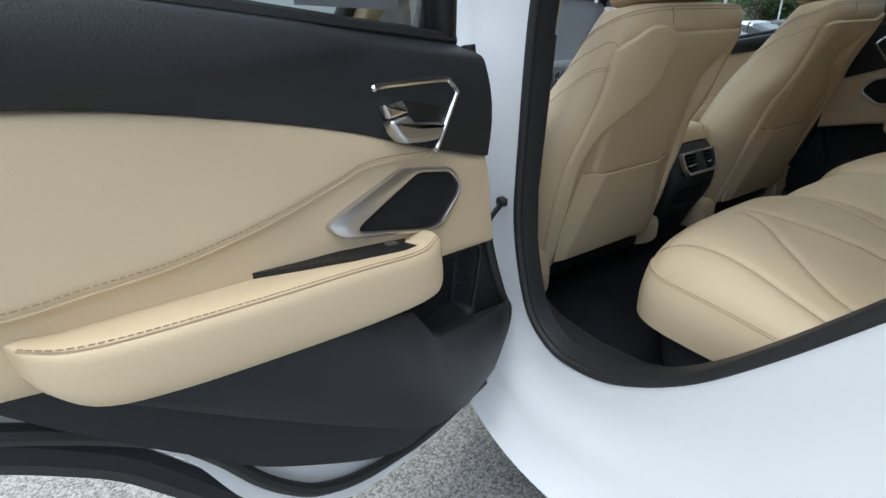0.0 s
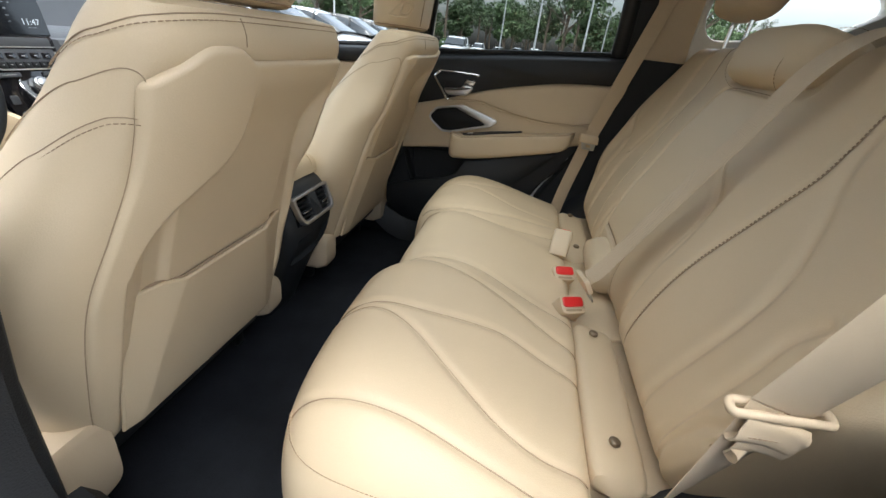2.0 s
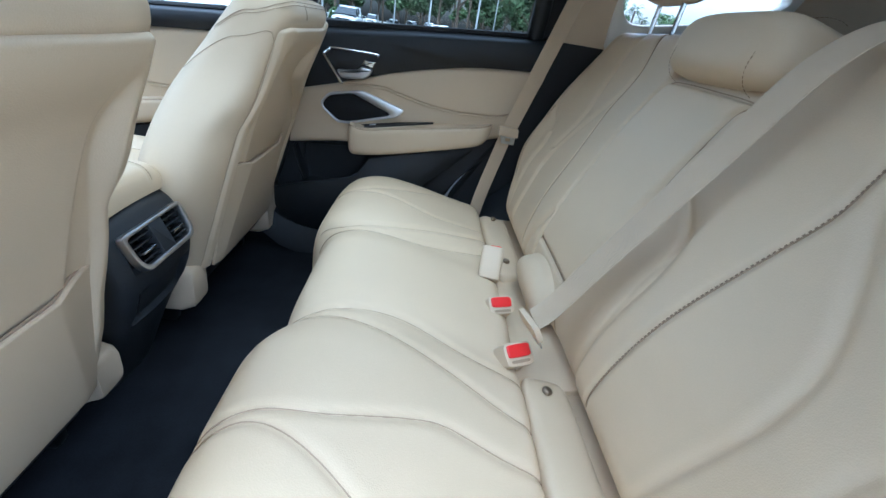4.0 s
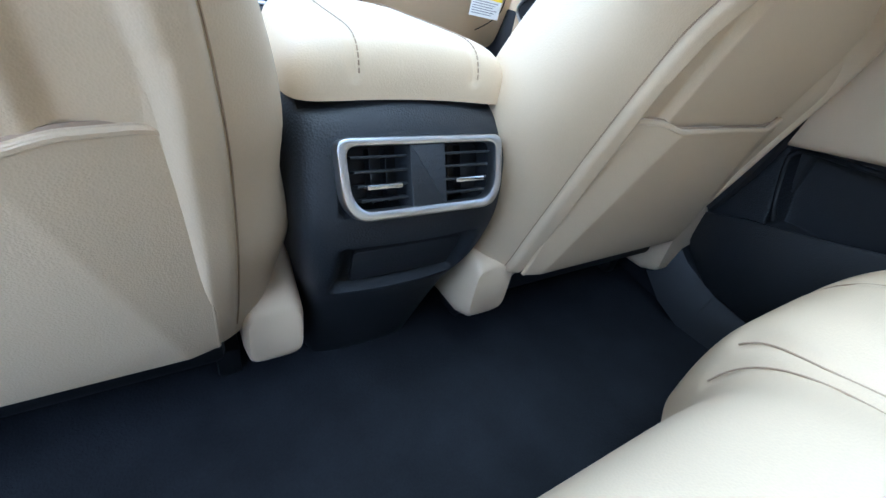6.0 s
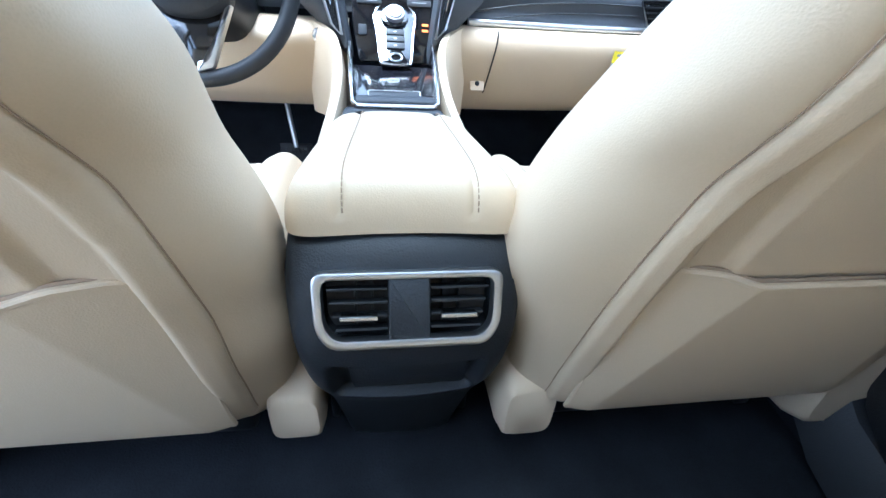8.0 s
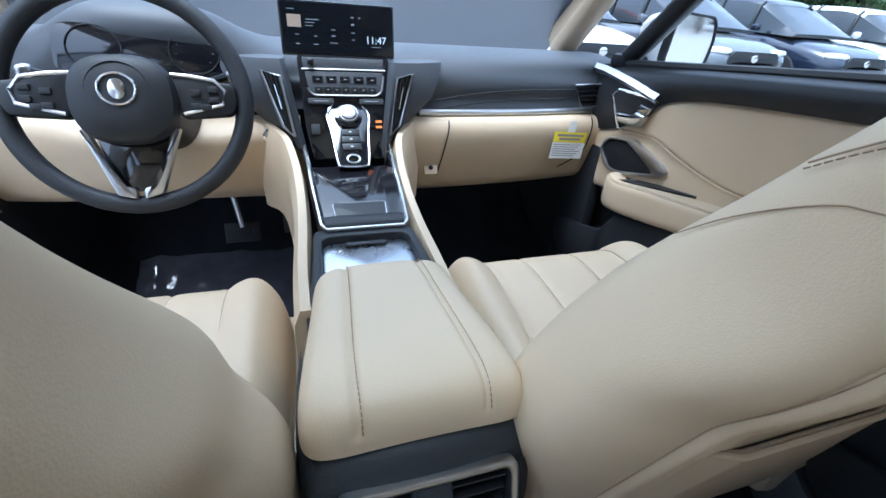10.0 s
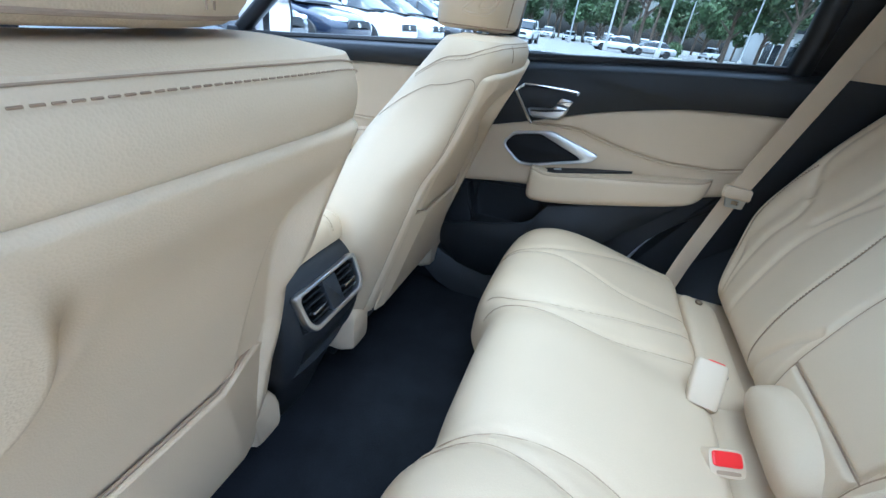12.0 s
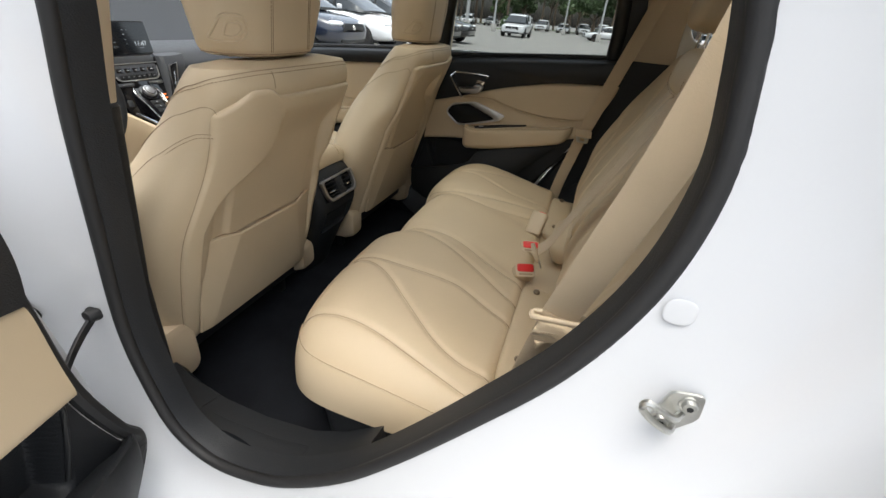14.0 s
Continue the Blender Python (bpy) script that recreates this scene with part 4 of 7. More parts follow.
    tube("seam", [(cx - 0.088, shell_y(-0.088, z, sx) - 0.0004, z) for z in np.linspace(1.162, 1.190, 8)], 0.0006, SEAM_AND_SHADE, st, sides=6)
    # headrest: a flat-bottomed block with a rounded rear, welted below
    def rest(x, z, k=1.0, lift=0.0):
        w = 0.124 + 0.036 * min(1, (z - 1.2) / 0.10)
        return 0.830 - (0.082 * k + lift) * max(0.0, 1 - min(1, abs(x) / w) ** 2.6) ** (1 / 2.2) - 0.10 * (z - 1.21)
    hr = []
    for z, k in ((1.206, 0.72), (1.2065, 0.83), (1.2085, 0.91), (1.213, 0.965), (1.221, 1.0), (1.24, 1.0), (1.27, 1.0), (1.30, 1.0), (1.33, 0.995), (1.355, 0.98), (1.375, 0.95), (1.39, 0.90), (1.402, 0.80), (1.409, 0.62), (1.412, 0.3)):
        w = (0.124 + 0.036 * min(1, (z - 1.2) / 0.10)) * (0.3 + 0.7 * k if z > 1.35 else k)
        ring = []
        for i in range(120):
            a = i * math.tau / 120
            c, sn = math.cos(a), math.sin(a)
            x = w * math.copysign(abs(c) ** (2 / 2.6), c)
            y = 0.830 + (0.082 if sn < 0 else 0.055) * k * math.copysign(abs(sn) ** (2 / 2.2), sn) - 0.10 * (z - 1.21)
            ring.append((cx + x, y, z))
        hr.append(ring)
    loft("headrest", hr, LEATHER, st, "tan leather headrest")
    tube("headrest_welt", [(x, y, 1.2125) for x, y, _ in hr[3]], 0.0013, SEAM_AND_SHADE, st, sides=6, closed=True)
    for dx in (-0.052, 0.052):
        line = [(cx + dx, rest(dx, z) - 0.0006, z) for z in np.linspace(1.217, 1.36, 40)]
        tube("headrest_seam", line, 0.0006, SEAM_AND_SHADE, st, sides=6)
        stitches("stitching", [(x + math.copysign(0.005, dx), y, z) for x, y, z in line], THREAD, st, r=0.0005)
    d = [(-0.026, -0.020), (0.010, -0.020), (0.024, -0.006), (0.024, 0.008), (0.010, 0.022), (-0.026, 0.022)]
    for k in (1.0, 0.55):
        o = [(-0.118 + x * k * 0.72, 1.252 + z * k) for x, z in rounded(d, 0.010)]
        tube("emboss", [(cx + x, rest(x, z) - 0.0004, z) for x, z in o], 0.0026, LEATHER, st, sides=6, closed=True)
    for dx in (-0.06, 0.06):
        tube("headrest_post", [(cx + dx, 0.80, 1.17), (cx + dx, 0.825, 1.25)], 0.006, CHROME, st)
    # cushion
    def cush(a, b):
        y = 0.93 + 0.50 * np.sin(b * math.pi / 2)
        x = 0.255 * np.sin(a * math.pi / 2) * (0.78 + 0.22 * smoothstep(0.97, 1.10, y))
        F = np.clip((y - 1.0) / 0.43, 0, 1)
        X = np.abs(x) / 0.255
        f = np.clip(1 - X ** 7 - F ** 8 + 0.2 * (X * F) ** 7, 0, 1) ** 0.4
        top = 0.715 + 0.055 * F + 0.045 * smoothstep(0.13, 0.21, np.abs(x))
        return put(np.stack([x, y, 0.60 + (top - 0.60) * f], -1))
    def lay(l):
        out = []
        for x, y, _ in l:
            a = math.asin(max(-1, min(1, (x - cx) / 0.255))) * 2 / math.pi
            b = math.asin(max(0, min(1, (y - 0.93) / 0.50))) * 2 / math.pi
            out.append(cush(np.array(a), np.array(b)))
        return np.array(out)
    seams = [lay([(cx + s2 * (w + 0.05 * max(0, (1.3 - y)) * (0.4 if w > 0.1 else -0.5)), y, 0) for y in np.linspace(0.98, 1.42, 60)]) for s2 in (-1, 1) for w in (0.15, 0.06)]
    padded("seat_cushion", cush, 90, 80, LEATHER, st, "tan leather seat cushion", [(s, 0.005, 0.005) for s in seams])
    for s in seams:
        tube("seam", s - np.array([0, 0, 0.004]), 0.001, SEAM_AND_SHADE, st, sides=6)
    # valance below the cushion and hinge covers
    for s2 in (-1, 1):
        w = []
        for y, z0, z1, k in ((0.935, 0.515, 0.610, 0.86), (0.942, 0.505, 0.62, 0.95), (0.97, 0.492, 0.63, 1), (1.02, 0.490, 0.665, 1), (1.10, 0.48, 0.67, 1), (1.25, 0.50, 0.655, 1), (1.40, 0.53, 0.64, 0.8)):
            off, wide = (0.252, 0.054) if s2 == sx else ((0.252, 0.033) if sx < 0 else (0.226, 0.037))
            z0 += 0.0 if s2 == sx else (0.030 if sx < 0 else 0.012)
            if s2 == sx:
                y, z1 = y - 0.012, z1 + 0.030 * smoothstep(1.05, 0.95, y)
            w.append([(cx + s2 * (off + x), y, (z0 + z1) / 2 + z) for x, z in ring_of(wide * k, (z1 - z0) / 2, 32, 5)])
        loft("side_cover", w, TAN_PLASTIC, st, "tan plastic seat side cover")
        box("rail_foot", (0.03, 0.10, 0.05), (cx + s2 * 0.205, 1.06, 0.468), BLACK_SMOOTH, st, 0.006)
    box("under_frame", (0.40, 0.40, 0.06), (cx, 1.15, 0.57), BLACK_SMOOTH, st, 0.01)
    box("airbag_tag", (0.003, 0.012, 0.04), (cx + sx * 0.262, 0.945, 0.945), TAN_PLASTIC, st, 0.001, turn=(18, 0, 0))
    return st


# the driver's seat is set a little further forward and lower
front_seat(-1).location += Vector((0.004, 0.012, -0.006))
front_seat(1)


# ---- rear doors: one pattern, mirrored; u runs back from the front edge, v into the cabin ----
DOOR_Y, DOOR_X = 0.872, 0.672
d_lo = curve_value([0.495, 0.52, 0.596, 0.65, 0.80, 0.968, 1.145, 1.24], [0.03, -0.01, -0.07, -0.045, 0.003, 0.017, 0.032, 0.05])
d_hi = curve_value([0.495, 0.507, 0.571, 0.69, 0.785, 0.863, 0.911, 1.0, 1.1, 1.24], [0.20, 0.267, 0.357, 0.479, 0.55, 0.61, 0.647, 0.71, 0.76, 0.78])
TAN_TOP = curve_value([-0.05, 0.02, 0.162, 0.30, 0.44, 0.579, 0.80], [0.962, 0.968, 1.006, 1.05, 1.083, 1.106, 1.12])
TAN_TOP_FRONT = curve_value([-0.05, 0.10, 0.20, 0.27, 0.35, 0.50, 0.90], [0.962, 0.985, 1.03, 1.085, 1.11, 1.13, 1.16])
tan_low = curve_value([-0.05, 0.0, 0.15, 0.30, 0.45, 0.60, 0.80], [0.80, 0.803, 0.825, 0.835, 0.86, 0.89, 0.95])
belt_z = curve_value([-0.05, 0.03, 0.2, 0.45, 0.80], [1.142, 1.146, 1.160, 1.182, 1.212])


def car_door(sx, place, label, X=DOOR_X, Y=DOOR_Y, dz=0.0, front=False, name="door_1"):
    door = thing(name, label, "car door", at=(sx * X, Y - 0.35, 0.8), kind="structure")

    def at(u, v, z):
        return np.stack([sx * (X - v), Y - u, z + dz], -1)

    tan_top = TAN_TOP if not front else TAN_TOP_FRONT
    hi = d_hi if not front else (lambda z: 0.86 + 0.0 * z)

    def skin(z0, z1, v):
        def f(a, b):
            u = (0.86 if front else 0.78) * a
            z = z0(u) + (z1(u) - z0(u)) * b
            u2 = d_lo(z) + (hi(z) - d_lo(z)) * a
            z = z0(u2) + (z1(u2) - z0(u2)) * b
            return at(u2, v(u2, z, a, b), z)
        return f

    bulge = lambda b: np.clip(1 - np.abs(2 * b - 1) ** 10, 0, 1) ** 0.5
    kw = dict(a_range=(0, 1))
    made = []
    add = made.append
    add(padded("upper_trim", skin(tan_top, belt_z, lambda u, z, a, b: 0.018 + 0.016 * np.sin(b * math.pi) + 0.007 * smoothstep(-0.004, 0.018, z - 1.154 + 0.107 * u) * smoothstep(0.22, 0.34, u) * smoothstep(0.8, 0.5, u) - 0.05 * smoothstep(0.8, 1.0, b) ** 2), 60, 24, BLACK_PLASTIC, door, "grained black upper door trim", **kw))
    line = [(0.160, 1.000), (0.175, 0.998), (0.244, 1.004), (0.291, 1.004), (0.327, 0.995), (0.405, 0.978), (0.468, 0.969), (0.52, 0.965), (0.58, 0.967), (0.628, 0.969), (0.70, 0.985)]
    q = spline(line, 90)
    stitch = at(q[:, 0], 0.012 + 0 * q[:, 0], q[:, 1])
    # insert: fuller above the stitched line
    q_z = lambda u: np.interp(u, q[:, 0], q[:, 1])
    add(padded("insert", skin(tan_low, tan_top, lambda u, z, a, b: 0.006 + 0.010 * bulge(b) + (0.008 if sx < 0 else 0.004) * smoothstep(-0.006, 0.008, z - q_z(u)) * smoothstep(0.12, 0.2, u)), 120, 60, LEATHER_DOOR, door, "tan leather door insert", grooves=[(stitch + np.array([-sx * 0.006, 0, 0]), 0.005, 0.003)], **kw))
    add(tube("insert_seam", at(q[:, 0], (0.0195 if sx < 0 else 0.0175) + 0 * q[:, 0], q[:, 1]), 0.0032, LEATHER_DOOR, door, sides=6))
    add(stitches("stitching", at(q[:, 0], (0.0262 if sx < 0 else 0.0222) + 0 * q[:, 0], q[:, 1] + 0.007), THREAD, door))
    low = lambda u: 0.497 + 0.0 * u
    add(padded("lower_trim", skin(low, tan_low, lambda u, z, a, b: -0.012 + 0.012 * smoothstep(0.35, 0.0, b) - 0.048 * smoothstep(0.004, 0.018, u - 0.25 * (0.80 - z) * (z < 0.80)) * smoothstep(0.05, -0.01, u - 0.24) * smoothstep(0.655, 0.675, z) * smoothstep(0.812, 0.800, z)), 110, 90, BLACK_PLASTIC, door, "black lower door trim with a pocket", **kw))
    # pocket front below the armrest
    wedge = []
    for u, z0, z1, v in ((-0.066, 0.60, 0.636, 0.0), (-0.04, 0.56, 0.648, 0.022), (0.02, 0.52, 0.674, 0.040), (0.12, 0.505, 0.700, 0.052), (0.205, 0.525, 0.726, 0.056), (0.228, 0.536, 0.742, 0.056), (0.262, 0.56, 0.797, 0.055), (0.39, 0.672, 0.826, 0.045), (0.51, 0.782, 0.850, 0.028), (0.585, 0.852, 0.868, 0.008)):
        wedge.append([at(np.array(u), np.array(vv), np.array(z)) for z, vv in ((z0, -0.02), (z0, v * 0.5), (z0 + (z1 - z0) * 0.3, v * 0.9), (z1 - 0.006, v), (z1, v - 0.004), (z1, v - 0.012), (z1 - 0.03, -0.02))])
    add(loft("pocket_front", [[tuple(p) for p in r] for r in wedge], BLACK_PLASTIC, door, "black door pocket"))
    lip = spline([(0.20, 0.812), (0.09, 0.806), (0.032, 0.803), (0.014, 0.792), (0.012, 0.775), (0.030, 0.715), (0.046, 0.680)], 50)
    add(tube("pocket_edge", [tuple(at(np.array(u), np.array(-0.0105), np.array(z))) for u, z in lip], 0.0042, BLACK_SMOOTH, door, "bevelled edge of the bottle pocket", sides=8))
    # armrest
    arm = []
    for u, zb, zt, w in ((0.190, 0.842, 0.884, 0.022), (0.194, 0.824, 0.893, 0.056), (0.208, 0.813, 0.894, 0.066), (0.232, 0.814, 0.889, 0.071), (0.27, 0.819, 0.893, 0.074), (0.35, 0.834, 0.908, 0.076), (0.46, 0.859, 0.924, 0.076), (0.55, 0.880, 0.937, 0.072), (0.60, 0.895, 0.944, 0.062), (0.624, 0.918, 0.950, 0.046), (0.634, 0.934, 0.950, 0.020)):
        arm.append([at(np.array(u), np.array(w * (0.5 + 0.5 * x) - 0.004), np.array((zb + zt) / 2 + (zt - zb) / 2 * z - 0.012 * (x > 0) * (z < 0) * abs(z))) for x, z in ring_of(1, 1, 40, 4.2)])
    A = np.array(arm)
    S = np.stack([spline(A[:, k, :], 44) for k in range(A.shape[1])], 1)
    add(loft("armrest", [[tuple(p) for p in r] for r in S], LEATHER_DOOR, door, "padded tan leather armrest"))
    add(tube("armrest_seam", S[2:-3, 5, :], 0.0011, SEAM_AND_SHADE, door, sides=6))
    add(stitches("stitching", S[2:-3, 6, :] + np.array([0, 0, 0.0006]), THREAD, door))
    # switch tray between armrest and panel
    tray = []
    for u, z, v in ((0.196, 0.882, 0.044), (0.26, 0.896, 0.050), (0.34, 0.912, 0.046), (0.40, 0.923, 0.032), (0.455, 0.932, 0.014)):
        tray.append([at(np.array(u), np.array(vv), np.array(z + dd)) for vv, dd in ((0.0, -0.02), (0.0, 0.010), (0.006, 0.004), (v * 0.5, -0.002), (v, -0.002), (v, -0.02))])
    add(loft("switch_tray", [[tuple(p) for p in r] for r in tray], BLACK_SMOOTH, door, "black window switch panel"))
    add(box("window_switch", (0.010, 0.020, 0.004), (sx * (X - 0.024), Y - 0.262, 0.8955 + dz), SATIN, door, 0.0015, "small silver window switch", turn=(-12, 0, 0)))
    # handle: chrome bezel, dark cup, satin lever
    pm = Matrix(((0, 0, -sx, sx * (X - 0.026)), (-1, 0, 0, Y), (0, 1, 0, dz), (0, 0, 0, 1)))
    bezel = [(0.166, 1.004), (0.158, 1.012), (0.114, 1.071), (0.112, 1.079), (0.126, 1.0915), (0.136, 1.0955), (0.20, 1.0965), (0.258, 1.0955), (0.266, 1.090)]
    add(tube("handle_bezel", [tuple(pm @ Vector((u, z, 0.006))) for u, z in spline(bezel, 60)], 0.0045, CHROME, door, "chrome handle surround", sides=8))
    cup = [(0.160, 1.016), (0.116, 1.073), (0.132, 1.090), (0.268, 1.091), (0.262, 1.074), (0.235, 1.032), (0.21, 1.024)]
    add(prism("handle_cup", rounded(cup, 0.008), 0.006, pm @ Matrix.Translation((0, 0, -0.001)), BLACK_SMOOTH, door, 0.001, "dark handle recess"))
    hollow = [(0.154, 1.046), (0.1375, 1.075), (0.146, 1.084), (0.217, 1.084), (0.222, 1.066), (0.208, 1.052)]
    add(prism("handle_hollow", rounded(hollow, 0.006), 0.007, pm, BLACK_SMOOTH, door, 0.0005, "dark hollow behind the lever"))
    lever = [(0.253, 1.0555), (0.219, 1.060), (0.208, 1.0475), (0.151, 1.042), (0.150, 1.036), (0.163, 1.020), (0.190, 1.0205), (0.2306, 1.0245), (0.246, 1.0385)]
    add(prism("handle_lever", rounded(lever, 0.007), 0.018, pm, SATIN, door, 0.0075, "satin silver door lever", seg=6))
    tab = [(0.260, 1.0755), (0.2275, 1.0785), (0.2185, 1.062), (0.2515, 1.0575)]
    add(prism("lock_tab", rounded(tab, 0.003), 0.015, pm, CHROME, door, 0.003, "chrome lock tab"))
    # speaker: silver surround, dark mesh
    so = [(0.356, 0.949), (0.343, 0.956), (0.224, 0.991), (0.124, 0.972), (0.100, 0.942), (0.105, 0.925), (0.152, 0.886), (0.19, 0.888), (0.338, 0.929)]
    si = [(0.312, 0.932), (0.305, 0.938), (0.196, 0.979), (0.128, 0.965), (0.106, 0.940), (0.111, 0.926), (0.155, 0.893), (0.19, 0.895), (0.306, 0.928)]
    sm = Matrix(((0, 0, -sx, sx * (X - 0.014)), (-1, 0, 0, Y), (0, 1, 0, dz), (0, 0, 0, 1)))
    add(prism("speaker_surround", rounded(so, 0.012), 0.012, sm, SATIN, door, 0.0025, "satin silver speaker surround", hole=rounded(si, 0.012)))
    add(prism("speaker_mesh", rounded(si, 0.012), 0.006, sm, SPEAKER, door, 0.001, "black speaker mesh"))
    # steel door behind the trim, with its edge seal, window frame and glass
    outline = closed_spline([(0.0, 0.385), (-0.10, 0.50), (-0.075, 0.80), (-0.04, 1.0), (0.0, 1.15), (0.3, 1.175), (0.6, 1.195), (0.84, 1.215), (0.86, 1.12), (0.80, 1.02), (0.73, 0.91), (0.669, 0.833), (0.602, 0.775), (0.55, 0.70), (0.505, 0.58), (0.43, 0.48), (0.33, 0.415), (0.187, 0.385)], 120)
    if front:
        outline = closed_spline([(0.05, 0.47), (-0.06, 0.55), (-0.06, 0.80), (-0.03, 1.0), (0.0, 1.13), (0.3, 1.175), (0.6, 1.195), (0.90, 1.215), (0.93, 1.0), (0.93, 0.8), (0.92, 0.6), (0.86, 0.47), (0.6, 0.46), (0.3, 0.46)], 110)
    dm = Matrix(((0, 0, sx, sx * (X + 0.062)), (-1, 0, 0, Y), (0, 1, 0, dz), (0, 0, 0, 1)))
    add(prism("door_shell", [tuple(p) for p in outline], 0.10, dm, WHITE_PAINT, door, 0.03, "white painted door shell", seg=4))
    if not front:
        band = spline([(-0.033, 0.415), (0.15, 0.420), (0.27, 0.446), (0.348, 0.474), (0.414, 0.517), (0.454, 0.563), (0.487, 0.615), (0.519, 0.683), (0.549, 0.737), (0.571, 0.763), (0.611, 0.804), (0.642, 0.832), (0.70, 0.890), (0.80, 1.06), (0.83, 1.19)], 70)
        add(tube("edge_seal", [tuple(dm @ Vector((u, z, -0.014))) for u, z in band], 0.010, RUBBER, door, "black rubber door seal"))
        arch = spline([(0.42, 0.455), (0.50, 0.545), (0.56, 0.655), (0.60, 0.725), (0.65, 0.785), (0.71, 0.85), (0.80, 0.98)], 40)
        add(tube("arch_moulding", [tuple(dm @ Vector((u, z, 0.03))) for u, z in arch], 0.020, BLACK_PLASTIC, door, "black wheel arch moulding"))
        lead = spline([(0.03, 0.48), (-0.05, 0.545), (-0.082, 0.60), (-0.055, 0.66), (-0.013, 0.80), (0.003, 0.968), (0.018, 1.14)], 40)
        add(tube("front_seal", [tuple(dm @ Vector((u, z, -0.050))) for u, z in lead], 0.012, RUBBER, door, "black rubber door seal"))
    if front:
        blade = [at(np.array(u), np.array(0.045 - 0.012 * abs(w)), np.array(z + 0.012 * w)) for u, z in ((-0.02, 1.135), (0.06, 1.132), (0.16, 1.118), (0.27, 1.098)) for w in (-1, 0, 1)]
        add(shape("silver_blade", [tuple(p) for p in blade], grid_faces(4, 3), SATIN, door, "satin silver sweep above the handle"))
    fr = [(0.04, 1.15), (0.09, 1.42), (0.16, 1.52), (0.35, 1.555), (0.54, 1.545), (0.645, 1.50), (0.70, 1.42), (0.715, 1.31), (0.717, 1.195)]
    if front:
        fr = [(0.02, 1.15), (0.18, 1.27), (0.34, 1.40), (0.47, 1.50), (0.62, 1.57), (0.82, 1.60), (0.90, 1.58), (0.91, 1.40), (0.91, 1.225)]
    fl = spline(fr, 50)
    lean = lambda z: 0.10 * max(0, z - 1.15) / 0.4
    add(tube("window_frame", [(sx * (X + 0.05 - lean(z)), Y - u, z + dz) for u, z in fl], 0.026, BLACK_SMOOTH, door, "black window frame", sides=10))
    if not front:
        sail = [[(sx * (X + 0.042 + dx - lean(z)), Y - u, z + dz) for u, dx in ((u0, 0.0), (u1, 0.0), (u1, 0.03), (u0, 0.03))] for z, u0, u1 in ((1.17, 0.70, 0.80), (1.25, 0.705, 0.80), (1.35, 0.705, 0.79), (1.43, 0.695, 0.775), (1.50, 0.655, 0.75), (1.545, 0.58, 0.70))]
        add(loft("frame_panel", sail, BLACK_SMOOTH, door, "black panel behind the window"))
    gl = [(sx * (X + 0.055 - lean(z)), Y - u, z + dz) for u, z in fl]
    pane_ob = shape("window_pane", gl, [tuple(range(len(gl)))], GLASS if front else TINTED, door, smooth=False)
    pane_ob.visible_shadow = not front
    add(pane_ob)
    sv = [(sx * (X + 0.035), Y - u, float(belt_z(u)) + 0.002 + dz) for u in np.linspace(0.03, 0.785, 20)]
    add(tube("window_seal", sv, 0.012, RUBBER, door, "black window seal"))
    if sx < 0 and not front:
        sheet = [at(np.array(u), np.array(-0.05), np.array(z)) for u, z in ((0.295, 1.189), (0.126, 1.189), (0.126, 1.36), (0.295, 1.36))]
        add(shape("paper_sheet", [tuple(p) for p in sheet] + [tuple(np.array(p) + np.array((-0.001, 0, 0))) for p in sheet], [(0, 1, 2, 3), (7, 6, 5, 4), (0, 4, 5, 1), (1, 5, 6, 2), (2, 6, 7, 3), (3, 7, 4, 0)], material("lilac_paper", (0.66, 0.65, 0.74), 0.7, vary=0.03), door, "pale sticker on the window", smooth=False))
    if place is not None:
        base = door.matrix_basis.copy()
        door.matrix_basis = place @ base
    return door


car_door(1, None, "closed rear door with tan leather insert and black trim", name="door_1")
open_place = Matrix.Translation((-0.9095, 0.771, 0)) @ Matrix.Rotation(radians(-70.1), 4, "Z") @ Matrix.Translation((DOOR_X, -DOOR_Y, 0))
car_door(-1, open_place, "open rear door with tan leather insert and black trim", name="door_2")
car_door(1, None, "closed front door with tan leather insert and black trim", 0.745, 1.805, -0.062, True, "door_3")
front_open = Matrix.Translation((-0.93, 1.74, 0)) @ Matrix.Rotation(radians(-62), 4, "Z") @ Matrix.Translation((0.715, -1.805, 0))
car_door(-1, front_open, "open front door with tan leather insert", 0.715, 1.805, -0.045, True, "door_4")


# ---- centre console ----
CON = thing("centre_console", "black and tan centre console with rear air vents", "console", at=(0, 1.0, 0.44))
prof = [(0.44, 1.005, 0.082), (0.52, 0.975, 0.090), (0.60, 0.942, 0.097), (0.66, 0.912, 0.110), (0.72, 0.898, 0.118), (0.77, 0.905, 0.121), (0.815, 0.922, 0.120), (0.838, 0.945, 0.116), (0.846, 0.985, 0.11)]
cv = []
pr = spline(prof, 130)
for z, y, w in pr:
    row = []
    for t in np.linspace(-1, 1, 91):
        x = w * math.copysign(abs(math.sin(t * math.pi / 2)) ** 0.8, t)
        k = abs(t) ** 7
        dent = 0.020 * smoothstep(0.086, 0.066, abs(x)) * smoothstep(0.628, 0.640, z) * smoothstep(0.712, 0.700, z)
        well = 0.034 * smoothstep(0.083, 0.079, abs(x)) * smoothstep(0.746, 0.750, z) * smoothstep(0.812, 0.808, z)
        row.append((x, dent + well + y + 0.10 * k + 0.012 * (x / w) ** 2, z - 0.010 * (x / w) ** 2 * (z > 0.8)))
    cv += row
shape("rear_panel", cv, grid_faces(130, 91), BLACK_PLASTIC, CON, "grained black rear end of the console")
